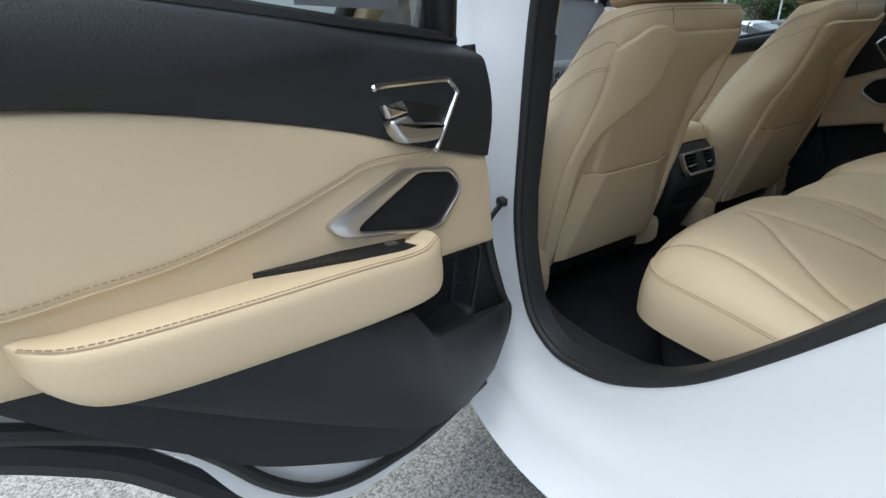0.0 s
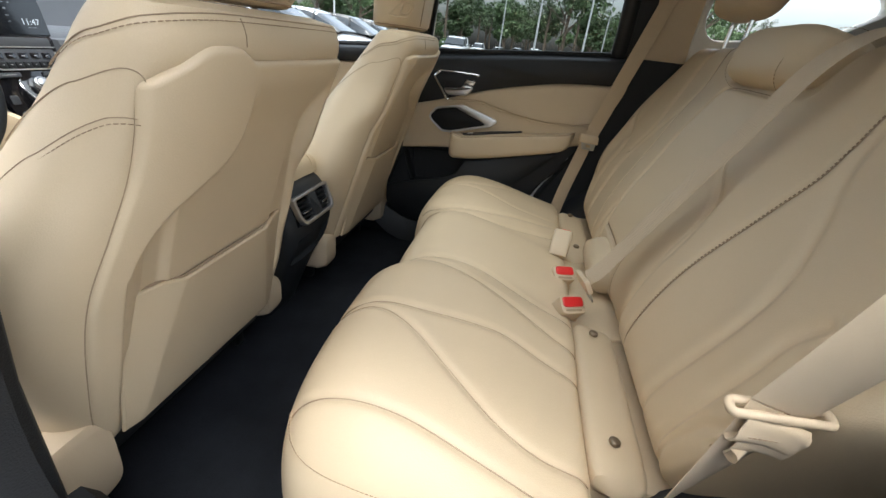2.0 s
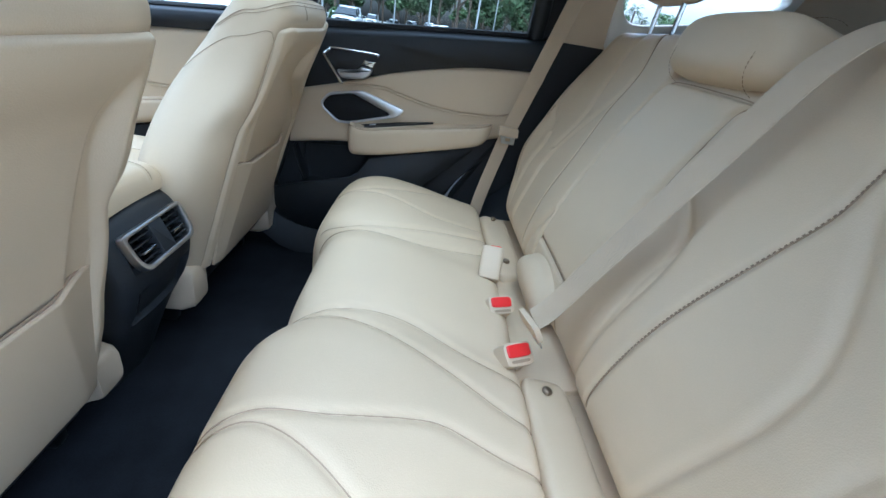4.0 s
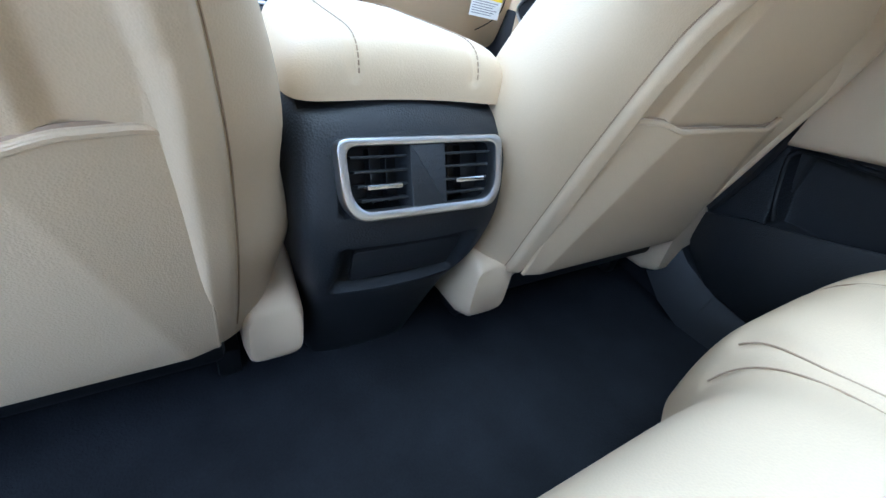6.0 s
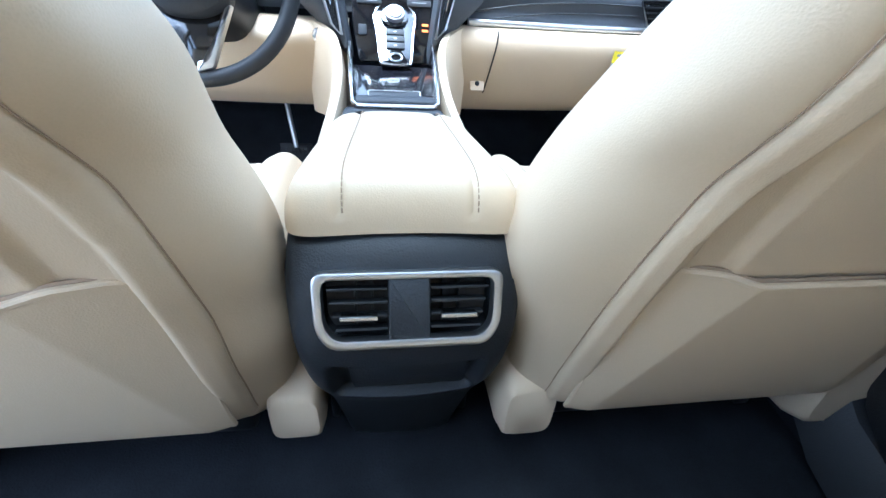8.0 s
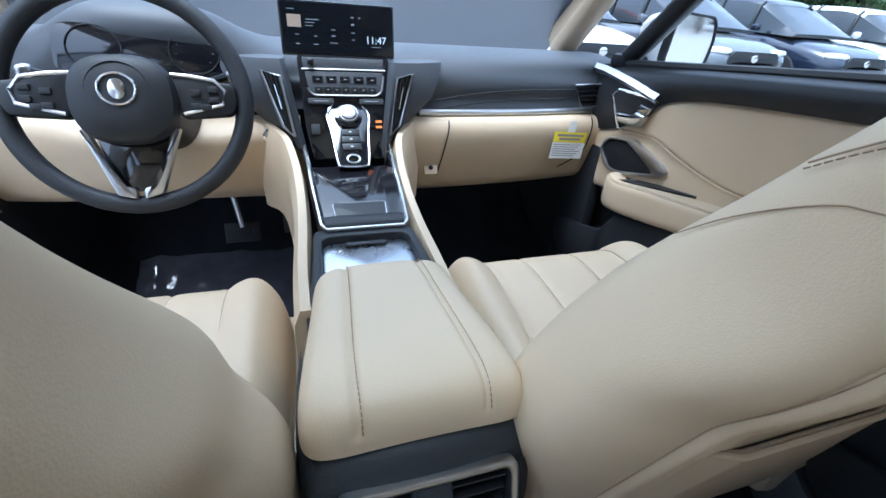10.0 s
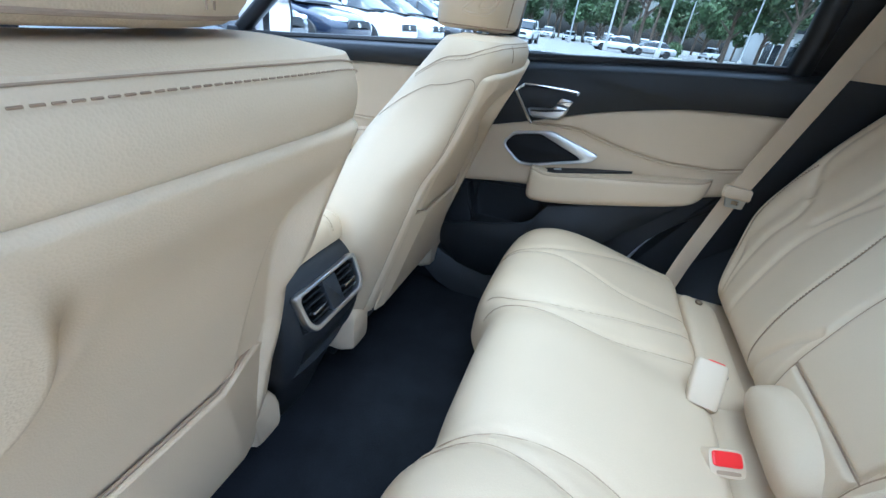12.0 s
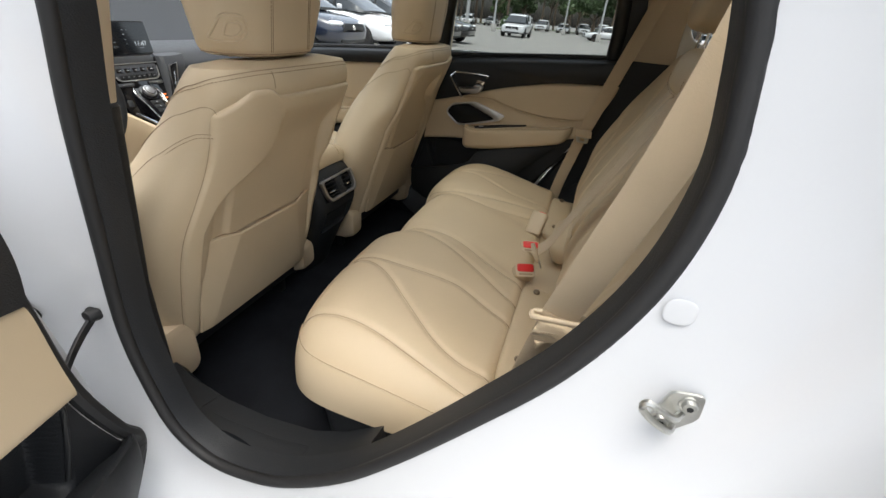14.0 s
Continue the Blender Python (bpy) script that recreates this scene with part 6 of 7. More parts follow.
for y in (-0.056, -0.068):
    prism("warning_lamp", [(0.062, y), (0.076, y), (0.076, y + 0.005), (0.062, y + 0.005)], 0.0055, fm, AMBER, stack, 0, "small amber warning lamp")
prism("side_switch", rounded([(-0.080, -0.080), (-0.062, -0.080), (-0.062, -0.058), (-0.080, -0.058)], 0.003), 0.007, fm, DASH_TOP, stack, 0.001)
# dial housing, leaning further back
hm = Matrix.Translation((0.012, 1.648, 0.925)) @ Matrix.Rotation(radians(90 - 48), 4, "X")
ho = closed_spline([(-0.046, 0.050), (-0.030, 0.080), (0.0, 0.090), (0.030, 0.080), (0.046, 0.050), (0.040, 0.0), (0.034, -0.065), (0.024, -0.078), (-0.024, -0.078), (-0.034, -0.065), (-0.040, 0.0)], 60)
prism("dial_housing", [tuple(p) for p in ho], 0.030, hm @ Matrix.Translation((0, 0, -0.02)), GLOSS_BLACK, stack, 0.004, "gloss black dial housing")
tube("dial_rim", [tuple(hm @ Vector((x * 0.98, y * 0.98, 0.0105))) for x, y in ho], 0.0026, CHROME, stack, "chrome rim", closed=True)
prism("dial_base", ring_of(0.030, 0.030, 32, 2), 0.010, hm @ Matrix.Translation((0, 0.045, 0.008)), GLOSS_BLACK, stack, 0.002)
prism("dial", [(r * math.cos(a), r * math.sin(a)) for a, r in ((k * math.tau / 72, 0.0215 if k % 2 else 0.0205) for k in range(72))], 0.018, hm @ Matrix.Translation((0, 0.045, 0.010)), SATIN, stack, 0.002, "knurled silver dial")
prism("dial_face", ring_of(0.0175, 0.0175, 32, 2), 0.0186, hm @ Matrix.Translation((0, 0.045, 0.010)), BLACK_SMOOTH, stack, 0.0005, "black dial face")
prism("dial_cap", ring_of(0.0145, 0.0145, 32, 2), 0.0196, hm @ Matrix.Translation((0, 0.045, 0.010)), SATIN, stack, 0.001)
for y in (0.006, -0.012, -0.030):
    prism("drive_button", rounded([(-0.020, y - 0.008), (0.020, y - 0.008), (0.020, y + 0.008), (-0.020, y + 0.008)], 0.002), 0.014, hm, BLACK_SMOOTH, stack, 0.0015, "small drive button")
    prism("button_mark", [(-0.003, y - 0.0012), (0.003, y - 0.0012), (0.003, y + 0.0012), (-0.003, y + 0.0012)], 0.0143, hm, MARK, stack, 0)
tube("park_ring", [tuple(hm @ Vector((0.013 * math.cos(a), -0.060 + 0.010 * math.sin(a), 0.013))) for a in np.linspace(0, math.tau, 24, endpoint=False)], 0.0022, SATIN, stack, "silver ring button", closed=True)
# touch pad and front tray of the console
tp = Matrix.Translation((0.004, 1.44, 0.868)) @ Matrix.Rotation(radians(14), 4, "X")
prism("pad_base", rounded([(-0.075, -0.085), (0.075, -0.085), (0.088, 0.16), (-0.088, 0.16)], 0.012), 0.020, tp @ Matrix.Translation((0, 0, -0.052)), GLOSS_BLACK, stack, 0.003, "gloss black sloping panel")
tube("pad_rim", [tuple(tp @ Vector((x, y, 0.002))) for x, y in [(0.090, 0.19), (0.083, 0.05), (0.074, -0.07), (0.066, -0.083), (-0.066, -0.083), (-0.074, -0.07), (-0.083, 0.05), (-0.090, 0.19)]], 0.004, CHROME, stack, "silver edge", sides=8)
prism("touch_pad", rounded([(-0.046, -0.048), (0.046, -0.048), (0.050, 0.012), (-0.050, 0.012)], 0.006), 0.012, tp @ Matrix.Translation((0, 0, -0.030)) @ Matrix.Rotation(radians(8), 4, "X"), BLACK_SMOOTH, stack, 0.002, "black touch pad")
tube("touch_pad_rim", [tuple(tp @ Matrix.Translation((0, 0, -0.0175)) @ Matrix.Rotation(radians(8), 4, "X") @ Vector((x, y, 0))) for x, y in rounded([(-0.046, -0.048), (0.046, -0.048), (0.050, 0.012), (-0.050, 0.012)], 0.006)], 0.0012, SATIN, stack, "silver outline", sides=6, closed=True)
wrist = [[tuple(tp @ Vector((x, -0.066 + y, z))) for y, z in ring_of(0.019 * k, 0.020 * k, 20, 3, 0.0, -0.010)] for x, k in ((-0.072, 0.7), (-0.068, 0.95), (-0.05, 1), (0.05, 1), (0.068, 0.95), (0.072, 0.7))]
loft("wrist_rest", wrist, BLACK_PLASTIC, stack, "padded black wrist rest")
for sx in (-1, 1):
    cheek = [[tuple(tp @ Vector((sx * (x + dx), y, z))) for dx, z in ((0.0, 0.0), (-0.006, -0.003), (-0.012, -0.05), (0.004, -0.05))] for x, y in ((0.072, -0.07), (0.082, 0.05), (0.090, 0.17))]
    loft("well_side", cheek, GLOSS_BLACK, stack, "gloss black side of the console well")
tray = Matrix.Translation((0.0, 1.27, 0.832)) @ Matrix.Rotation(radians(3), 4, "X")
prism("tray_rim", rounded([(-0.098, -0.10), (0.098, -0.10), (0.085, 0.10), (-0.085, 0.10)], 0.016), 0.022, tray @ Matrix.Translation((0, 0, -0.012)), BLACK_PLASTIC, stack, 0.006, "black tray rim", hole=rounded([(-0.080, -0.10), (0.080, -0.10), (0.072, 0.075), (-0.072, 0.075)], 0.02))
BRUSHED = material("brushed_aluminium", (0.60, 0.62, 0.66), 0.28, metal=1.0, grain=0.15, grain_size=0.001, vary=0.06, vary_size=0.03)
prism("tray_shutter", rounded([(-0.079, -0.10), (0.079, -0.10), (0.071, 0.072), (-0.071, 0.072)], 0.018), 0.004, tray @ Matrix.Translation((0, 0, -0.008)), BRUSHED, stack, 0.001, "brushed aluminium cup holder shutter")
prism("shutter_grip", rounded([(-0.035, 0.058), (0.035, 0.058), (0.035, 0.068), (-0.035, 0.068)], 0.003), 0.004, tray @ Matrix.Translation((0, 0, -0.003)), BLACK_SMOOTH, stack, 0.001)
for sx in (-1, 1):
    flank = []
    for y, z, x in ((1.17, 0.828, 0.103), (1.27, 0.835, 0.104), (1.38, 0.852, 0.100), (1.48, 0.875, 0.100), (1.58, 0.900, 0.108), (1.66, 0.925, 0.125), (1.72, 0.945, 0.17)):
        drop = 0.33 if y < 1.6 else 0.2
        flank.append([(sx * (x - 0.012), y, z - 0.02), (sx * (x - 0.006), y, z + 0.004), (sx * (x + 0.008), y, z + 0.004), (sx * (x + 0.017), y, z - 0.02), (sx * (x + 0.019), y, z - 0.10), (sx * (x + 0.016), y, z - drop), (sx * (x - 0.012), y, z - drop)])
    F = np.array(flank)
    S2 = np.stack([spline(F[:, k, :], 30) for k in range(F.shape[1])], 1)
    loft("console_flank", [[tuple(p) for p in r] for r in S2], LEATHER_DOOR, stack, "tan padded console side")

# ---- steering wheel ----
wheel = thing("steering_wheel", "black leather steering wheel with silver spoke trim", "steering wheel", at=(-0.36, 1.57, 1.02))
wm = Matrix.Translation((-0.360, 1.565, 1.020)) @ Matrix.Rotation(radians(90 - 22), 4, "X")
tube("rim", [tuple(wm @ Vector((0.178 * math.cos(a), 0.178 * math.sin(a), 0))) for a in np.linspace(0, math.tau, 80, endpoint=False)], 0.0155, BLACK_PLASTIC, wheel, "black leather rim", sides=14, closed=True)
hub = []
for z, k in ((-0.05, 0.8), (0.0, 0.95), (0.02, 1.0), (0.038, 0.93), (0.047, 0.75), (0.050, 0.4)):
    hub.append([tuple(wm @ Vector((x * k, y * k - 0.006, z))) for x, y in ring_of(0.078, 0.072, 40, 2.5)])
loft("hub", hub, BLACK_PLASTIC, wheel, "black airbag cover")
tube("hub_ring", [tuple(wm @ Vector((0.044 * math.cos(a), 0.006 + 0.042 * math.sin(a), 0.0475))) for a in np.linspace(0, math.tau, 40, endpoint=False)], 0.0014, BLACK_SMOOTH, wheel, closed=True)
tube("emblem", [tuple(wm @ Vector((0.026 * math.cos(a), 0.006 + 0.024 * math.sin(a), 0.051))) for a in np.linspace(0, math.tau, 32, endpoint=False)], 0.0022, CHROME, wheel, "plain chrome emblem", closed=True)
prism("emblem_plate", ring_of(0.012, 0.016, 24, 2.2), 0.003, wm @ Matrix.Translation((0, 0.006, 0.049)), CHROME, wheel, 0.001, "plain chrome emblem")
for sx in (-1, 1):
    sp = rounded([(sx * 0.066, 0.035), (sx * 0.165, 0.022), (sx * 0.168, -0.012), (sx * 0.158, -0.03), (sx * 0.080, -0.035)], 0.008)
    prism("spoke", sp, 0.022, wm @ Matrix.Translation((0, 0, 0.0)), BLACK_SMOOTH, wheel, 0.004, "black switch spoke")
    tube("spoke_trim", [tuple(wm @ Vector((sx * x, y, 0.022))) for x, y in [(0.070, 0.036), (0.10, 0.034), (0.135, 0.028), (0.150, 0.010), (0.146, -0.012), (0.10, -0.024), (0.084, -0.028)]], 0.0032, SATIN, wheel, "silver spoke trim", sides=6)
    for kx, ky in ((0.105, 0.006), (0.132, 0.012), (0.132, -0.006), (0.104, -0.016), (0.12, -0.018)):
        prism("switch", rounded([(sx * kx - 0.008, ky - 0.005), (sx * kx + 0.008, ky - 0.005), (sx * kx + 0.008, ky + 0.005), (sx * kx - 0.008, ky + 0.005)], 0.002), 0.026, wm, BLACK_PLASTIC, wheel, 0.001)
    leg = rounded([(sx * 0.062, -0.055), (sx * 0.074, -0.050), (sx * 0.034, -0.160), (sx * 0.006, -0.168), (sx * 0.006, -0.150), (sx * 0.026, -0.145)], 0.004)
    prism("lower_spoke", leg, 0.014, wm @ Matrix.Translation((0, 0, 0.004)), SATIN, wheel, 0.003, "silver lower spoke")
prism("lower_spoke_web", [(-0.055, -0.06), (0.055, -0.06), (0.028, -0.155), (-0.028, -0.155)], 0.010, wm, GLOSS_BLACK, wheel, 0.002, "black web")
col = [[tuple(wm @ Vector((x, y - 0.012, z))) for x, y in ring_of(w, w * 0.9, 24, 3)] for z, w in ((-0.26, 0.075), (-0.16, 0.07), (-0.06, 0.055), (-0.03, 0.045))]
loft("column_shroud", col, BLACK_SMOOTH, wheel, "black steering column shroud")
for sx in (-1, 1):
    tube("stalk", [tuple(wm @ Vector((sx * 0.05, 0.02, -0.06))), tuple(wm @ Vector((sx * 0.15, 0.05, -0.045)))], 0.008, BLACK_SMOOTH, wheel, "black stalk")
    pill("stalk_tip", (0.024, 0.024, 0.022), tuple(wm @ Vector((sx * 0.158, 0.052, -0.044))), SATIN, wheel, power=2.4)
# instruments under the hood
cluster = thing("instrument_cluster", "dark instrument cluster under the dashboard hood", "gauges", at=(-0.365, 1.78, 1.05))
icm = Matrix.Translation((-0.365, 1.742, 1.075)) @ Matrix.Rotation(radians(90 - 18), 4, "X")
prism("panel", rounded([(-0.155, -0.05), (0.155, -0.05), (0.15, 0.045), (-0.15, 0.045)], 0.03), 0.006, icm, GLOSS_BLACK, cluster, 0.002, "gloss black gauge panel")
for x in (-0.085, 0.085):
    tube("gauge_ring", [tuple(icm @ Vector((x + 0.045 * math.cos(a), 0.0 + 0.042 * math.sin(a), 0.007))) for a in np.linspace(0, math.tau, 36, endpoint=False)], 0.0014, BLACK_SMOOTH, cluster, "dark gauge ring", closed=True)
for k in range(9):
    x = 0.085 + 0.033 * math.cos(radians(220 - 32 * k))
    prism("gauge_mark", ring_of(0.0009, 0.0009, 8, 2, x, 0.031 * math.sin(radians(220 - 32 * k))), 0.0068, icm, DIM_INK, cluster, 0)
# start button, vent grille
bpm = Matrix.Translation((-0.155, 1.700, 0.918)) @ Matrix.Rotation(radians(90), 4, "X")
start = thing("start_button", "round chrome-ringed engine start button", "button", at=(-0.155, 1.7, 0.918))
prism("ring", ring_of(0.017, 0.017, 32, 2), 0.008, bpm @ Matrix.Translation((0, 0, -0.001)), CHROME, start, 0.002, "chrome ring")
prism("cap", ring_of(0.012, 0.012, 28, 2), 0.009, bpm @ Matrix.Translation((0, 0, -0.001)), SATIN, start, 0.001, "silver cap")
# warning tag hanging from the glovebox
PAPER = material("white_card", (0.78, 0.78, 0.75), 0.7, vary=0.03)
YELLOW = material("yellow_card", (0.85, 0.70, 0.02), 0.6, vary=0.03)
PRINT = material("grey_print", (0.25, 0.25, 0.26), 0.7)
tagc = thing("warning_tag", "white and yellow paper warning tag hanging from the glovebox", "paper tag", at=(0.62, 1.72, 0.92))
tgm = Matrix.Translation((0.618, 1.712, 0.877)) @ Matrix.Rotation(radians(90), 4, "X") @ Matrix.Rotation(radians(-3), 4, "Z")
prism("card", [(-0.052, -0.038), (0.052, -0.038), (0.052, 0.036), (-0.052, 0.036)], 0.0008, tgm, PAPER, tagc, 0)
prism("header", [(-0.052, 0.008), (0.052, 0.008), (0.052, 0.036), (-0.052, 0.036)], 0.0012, tgm, YELLOW, tagc, 0, "yellow header")
for y, w in ((0.027, 0.042), (0.017, 0.034)):
    prism("print_bar", [(-w, y - 0.003), (w, y - 0.003), (w, y + 0.003), (-w, y + 0.003)], 0.0015, tgm, PRINT, tagc, 0)
for k in range(6):
    y = 0.001 - k * 0.0062
    w = 0.044 - 0.004 * (k % 3)
    prism("print_bar", [(-0.047, y - 0.001), (-0.047 + 2 * w, y - 0.001), (-0.047 + 2 * w, y + 0.001), (-0.047, y + 0.001)], 0.0011, tgm, PRINT, tagc, 0)
prism("strap", [(-0.012, 0.036), (0.012, 0.036), (0.010, 0.066), (-0.010, 0.066)], 0.0008, tgm, PAPER, tagc, 0, "white paper strap")
# pedals and driver's mat film
ped = thing("brake_pedal", "brake pedal with black ribbed rubber pad", "pedal", at=(-0.295, 2.0, 0.56))
box("pad", (0.100, 0.012, 0.060), (-0.295, 2.0, 0.565), RUBBER, ped, 0.004, turn=(-25, 0, 0))
for k in range(6):
    for j in range(4):
        box("stud", (0.009, 0.006, 0.008), (-0.328 + 0.0132 * k, 1.992 - 0.005 * (j - 1.5), 0.548 + 0.0115 * j), RUBBER, ped, 0, turn=(-25, 0, 0))
tube("arm", [(-0.295, 2.005, 0.58), (-0.32, 2.06, 0.72), (-0.32, 2.10, 0.82)], 0.008, STEEL, ped, "steel pedal arm")
ped.location += Vector((0.0, -0.01, -0.03))
acc = thing("accelerator_pedal", "long black accelerator pedal", "pedal", at=(-0.15, 2.0, 0.56))
box("pad", (0.045, 0.012, 0.12), (-0.152, 2.02, 0.575), RUBBER, acc, 0.004, turn=(-18, 0, 0))
FILM = material("clear_film_over_mat", (0.05, 0.05, 0.06), 0.12, vary=0.2, vary_size=0.04, coat=0.3)
film_v = []
for x in np.linspace(-0.60, -0.14, 34):
    for y in np.linspace(1.50, 2.02, 34):
        film_v.append((x, y, 0.385 + 0.016 * noise.noise(Vector((x * 14, y * 14, 3))) + 0.010 * abs(noise.noise(Vector((x * 34, y * 30, 7)))) + 0.07 * smoothstep(1.86, 2.05, y)))
film = shape("floor_mat_film", film_v, grid_faces(34, 34), FILM)
tagged(film, "crumpled clear plastic film over the driver's black floor mat", "plastic film")


# ---- hardware on the door frame ----
strike = thing("door_striker", "zinc-plated steel door striker bolted to the white pillar", "door striker", at=(-0.82, 0.07, 0.99))
stm = Matrix(((0, 0, -1, -0.820), (-1, 0, 0, 0.062), (0, 1, 0, 1.012), (0, 0, 0, 1)))
prism("plate", rounded([(-0.008, 0.020), (0.018, 0.024), (0.021, -0.003), (0.002, -0.028), (-0.019, -0.022)], 0.006), 0.003, stm, STEEL, strike, 0.001, "zinc-plated plate")
for x, y in ((0.008, 0.011), (-0.008, -0.014)):
    prism("washer", ring_of(0.0085, 0.0085, 20, 2, x, y), 0.0045, stm, STEEL, strike, 0.001, "steel washer")
    prism("bolt", ring_of(0.0062, 0.0062, 20, 2, x, y), 0.009, stm, STEEL, strike, 0.0015, "round steel bolt head")
    prism("bolt_socket", ring_of(0.003, 0.003, 6, 2, x, y), 0.0093, stm, BLACK_SMOOTH, strike, 0)
tube("loop", [tuple(stm @ Vector(p)) for p in spline([(0.006, -0.002, 0.002), (-0.002, 0.000, 0.013), (-0.020, 0.010, 0.017), (-0.028, 0.012, 0.017), (-0.029, 0.004, 0.017), (-0.018, -0.006, 0.017), (-0.002, -0.016, 0.013), (0.004, -0.018, 0.002)], 30)], 0.0034, STEEL, strike, "bent steel loop")
plug = thing("pillar_plug", "round white plug in the painted pillar", "plug", at=(-0.815, 0.055, 1.11))
pill("cap", (0.0016, 0.026, 0.026), (-0.8008, 0.083, 1.098), WHITE_PAINT, plug, power=2.0)

check = thing("door_check", "black steel door check arm bolted to the white pillar", "door check", at=(-0.80, 0.90, 0.81))
box("bracket", (0.014, 0.024, 0.020), (-0.803, 0.862, 0.835), RUBBER, check, 0.005, "black bracket")
prism("bolt", ring_of(0.0105, 0.0105, 24, 2), 0.012, Matrix.Translation((-0.806, 0.857, 0.838)) @ Matrix.Rotation(radians(-90), 4, "Y"), RUBBER, check, 0.002, "bolt head")
arm_pts = spline([(-0.810, 0.857, 0.832), (-0.838, 0.847, 0.820), (-0.868, 0.832, 0.806), (-0.903, 0.806, 0.792), (-0.933, 0.776, 0.786)], 24)
ribbon("arm", [tuple(p) for p in arm_pts[::4]], [(0.1, 0.1, 1)] * 6, 0.012, 0.005, BLACK_SMOOTH, check, "black steel arm")
gaiter = thing("cable_gaiter", "black rubber cable gaiter between pillar and door", "gaiter", at=(-0.86, 0.93, 0.83))
tube("bellows", [(-0.845 - 0.008 * k, 0.945 - 0.003 * k, 0.840 - 0.002 * k) for k in range(11)], lambda t: 0.017 + 0.004 * math.cos(t * 31), RUBBER, gaiter, sides=14)
for z in (1.02, 0.66):
    hinge = thing("hinge_assembly", "white painted steel hinge of the open door", "hinge", "door hinges", at=(-0.86, 0.95, z))
    box("leaf", (0.06, 0.045, 0.065), (-0.862, 0.945, z), WHITE_PAINT, hinge, 0.010)
    tube("pin", [(-0.895, 0.925, z - 0.04), (-0.895, 0.925, z + 0.04)], 0.009, WHITE_PAINT, hinge)

# passenger's side door mirror
mir = thing("door_mirror", "white door mirror with dark surround outside the front window", "mirror", at=(0.93, 1.72, 1.12))
MIRROR = material("mirror_glass", (0.9, 0.9, 0.9), 0.02, metal=1.0, vary=0.0)
mm = Matrix.Translation((0.955, 1.74, 1.148)) @ Matrix.Rotation(radians(90), 4, "X") @ Matrix.Rotation(radians(16), 4, "Y")
o = rounded([(-0.115, -0.058), (0.105, -0.070), (0.120, 0.010), (0.095, 0.068), (-0.10, 0.075)], 0.03)
prism("glass", [(x * 0.93, y * 0.91) for x, y in o], 0.004, mm, MIRROR, mir, 0, "mirror glass")
prism("surround", o, 0.022, mm @ Matrix.Translation((0, 0, -0.014)), BLACK_SMOOTH, mir, 0.006, "black surround", hole=[(x * 0.93, y * 0.91) for x, y in o])
shell_r = [[tuple(mm @ Vector((x * k, y * k, z))) for x, y in o] for z, k in ((-0.012, 1.0), (-0.05, 0.98), (-0.09, 0.85), (-0.12, 0.6))]
loft("housing", shell_r, WHITE_PAINT, mir, "white housing")
box("foot", (0.14, 0.06, 0.04), (0.83, 1.78, 1.09), BLACK_SMOOTH, mir, 0.012, "black foot")


# ---- outside: parked cars, trees, lamp posts, building ----
CAR_GLASS = material("dark_car_glass", (0.02, 0.025, 0.03), 0.08, vary=0.02, coat=0.4)
TYRE = material("tyre_rubber", (0.015, 0.015, 0.016), 0.8, grain=0.3, grain_size=0.01)
ALLOY = material("alloy_wheel", (0.45, 0.46, 0.48), 0.3, metal=0.9)
LENS = material("headlight_lens", (0.75, 0.78, 0.8), 0.1, vary=0.02, coat=0.5)
TAIL = material("tail_light_lens", (0.45, 0.01, 0.015), 0.15, coat=0.4)
PLATE = material("plate_white", (0.7, 0.7, 0.7), 0.5)
PAINTS = {
    "white": WHITE_PAINT,
    "red": material("red_car_paint", (0.42, 0.012, 0.02), 0.2, vary=0.02, coat=0.8),
    "dark blue": material("dark_blue_car_paint", (0.012, 0.018, 0.035), 0.2, vary=0.02, coat=0.8),
    "grey": material("grey_car_paint", (0.13, 0.14, 0.15), 0.25, metal=0.4, vary=0.02, coat=0.8),
    "silver": material("silver_car_paint", (0.42, 0.43, 0.45), 0.25, metal=0.5, vary=0.02, coat=0.8),
    "black": material("black_car_paint", (0.012, 0.012, 0.013), 0.2, vary=0.02, coat=0.8),
}


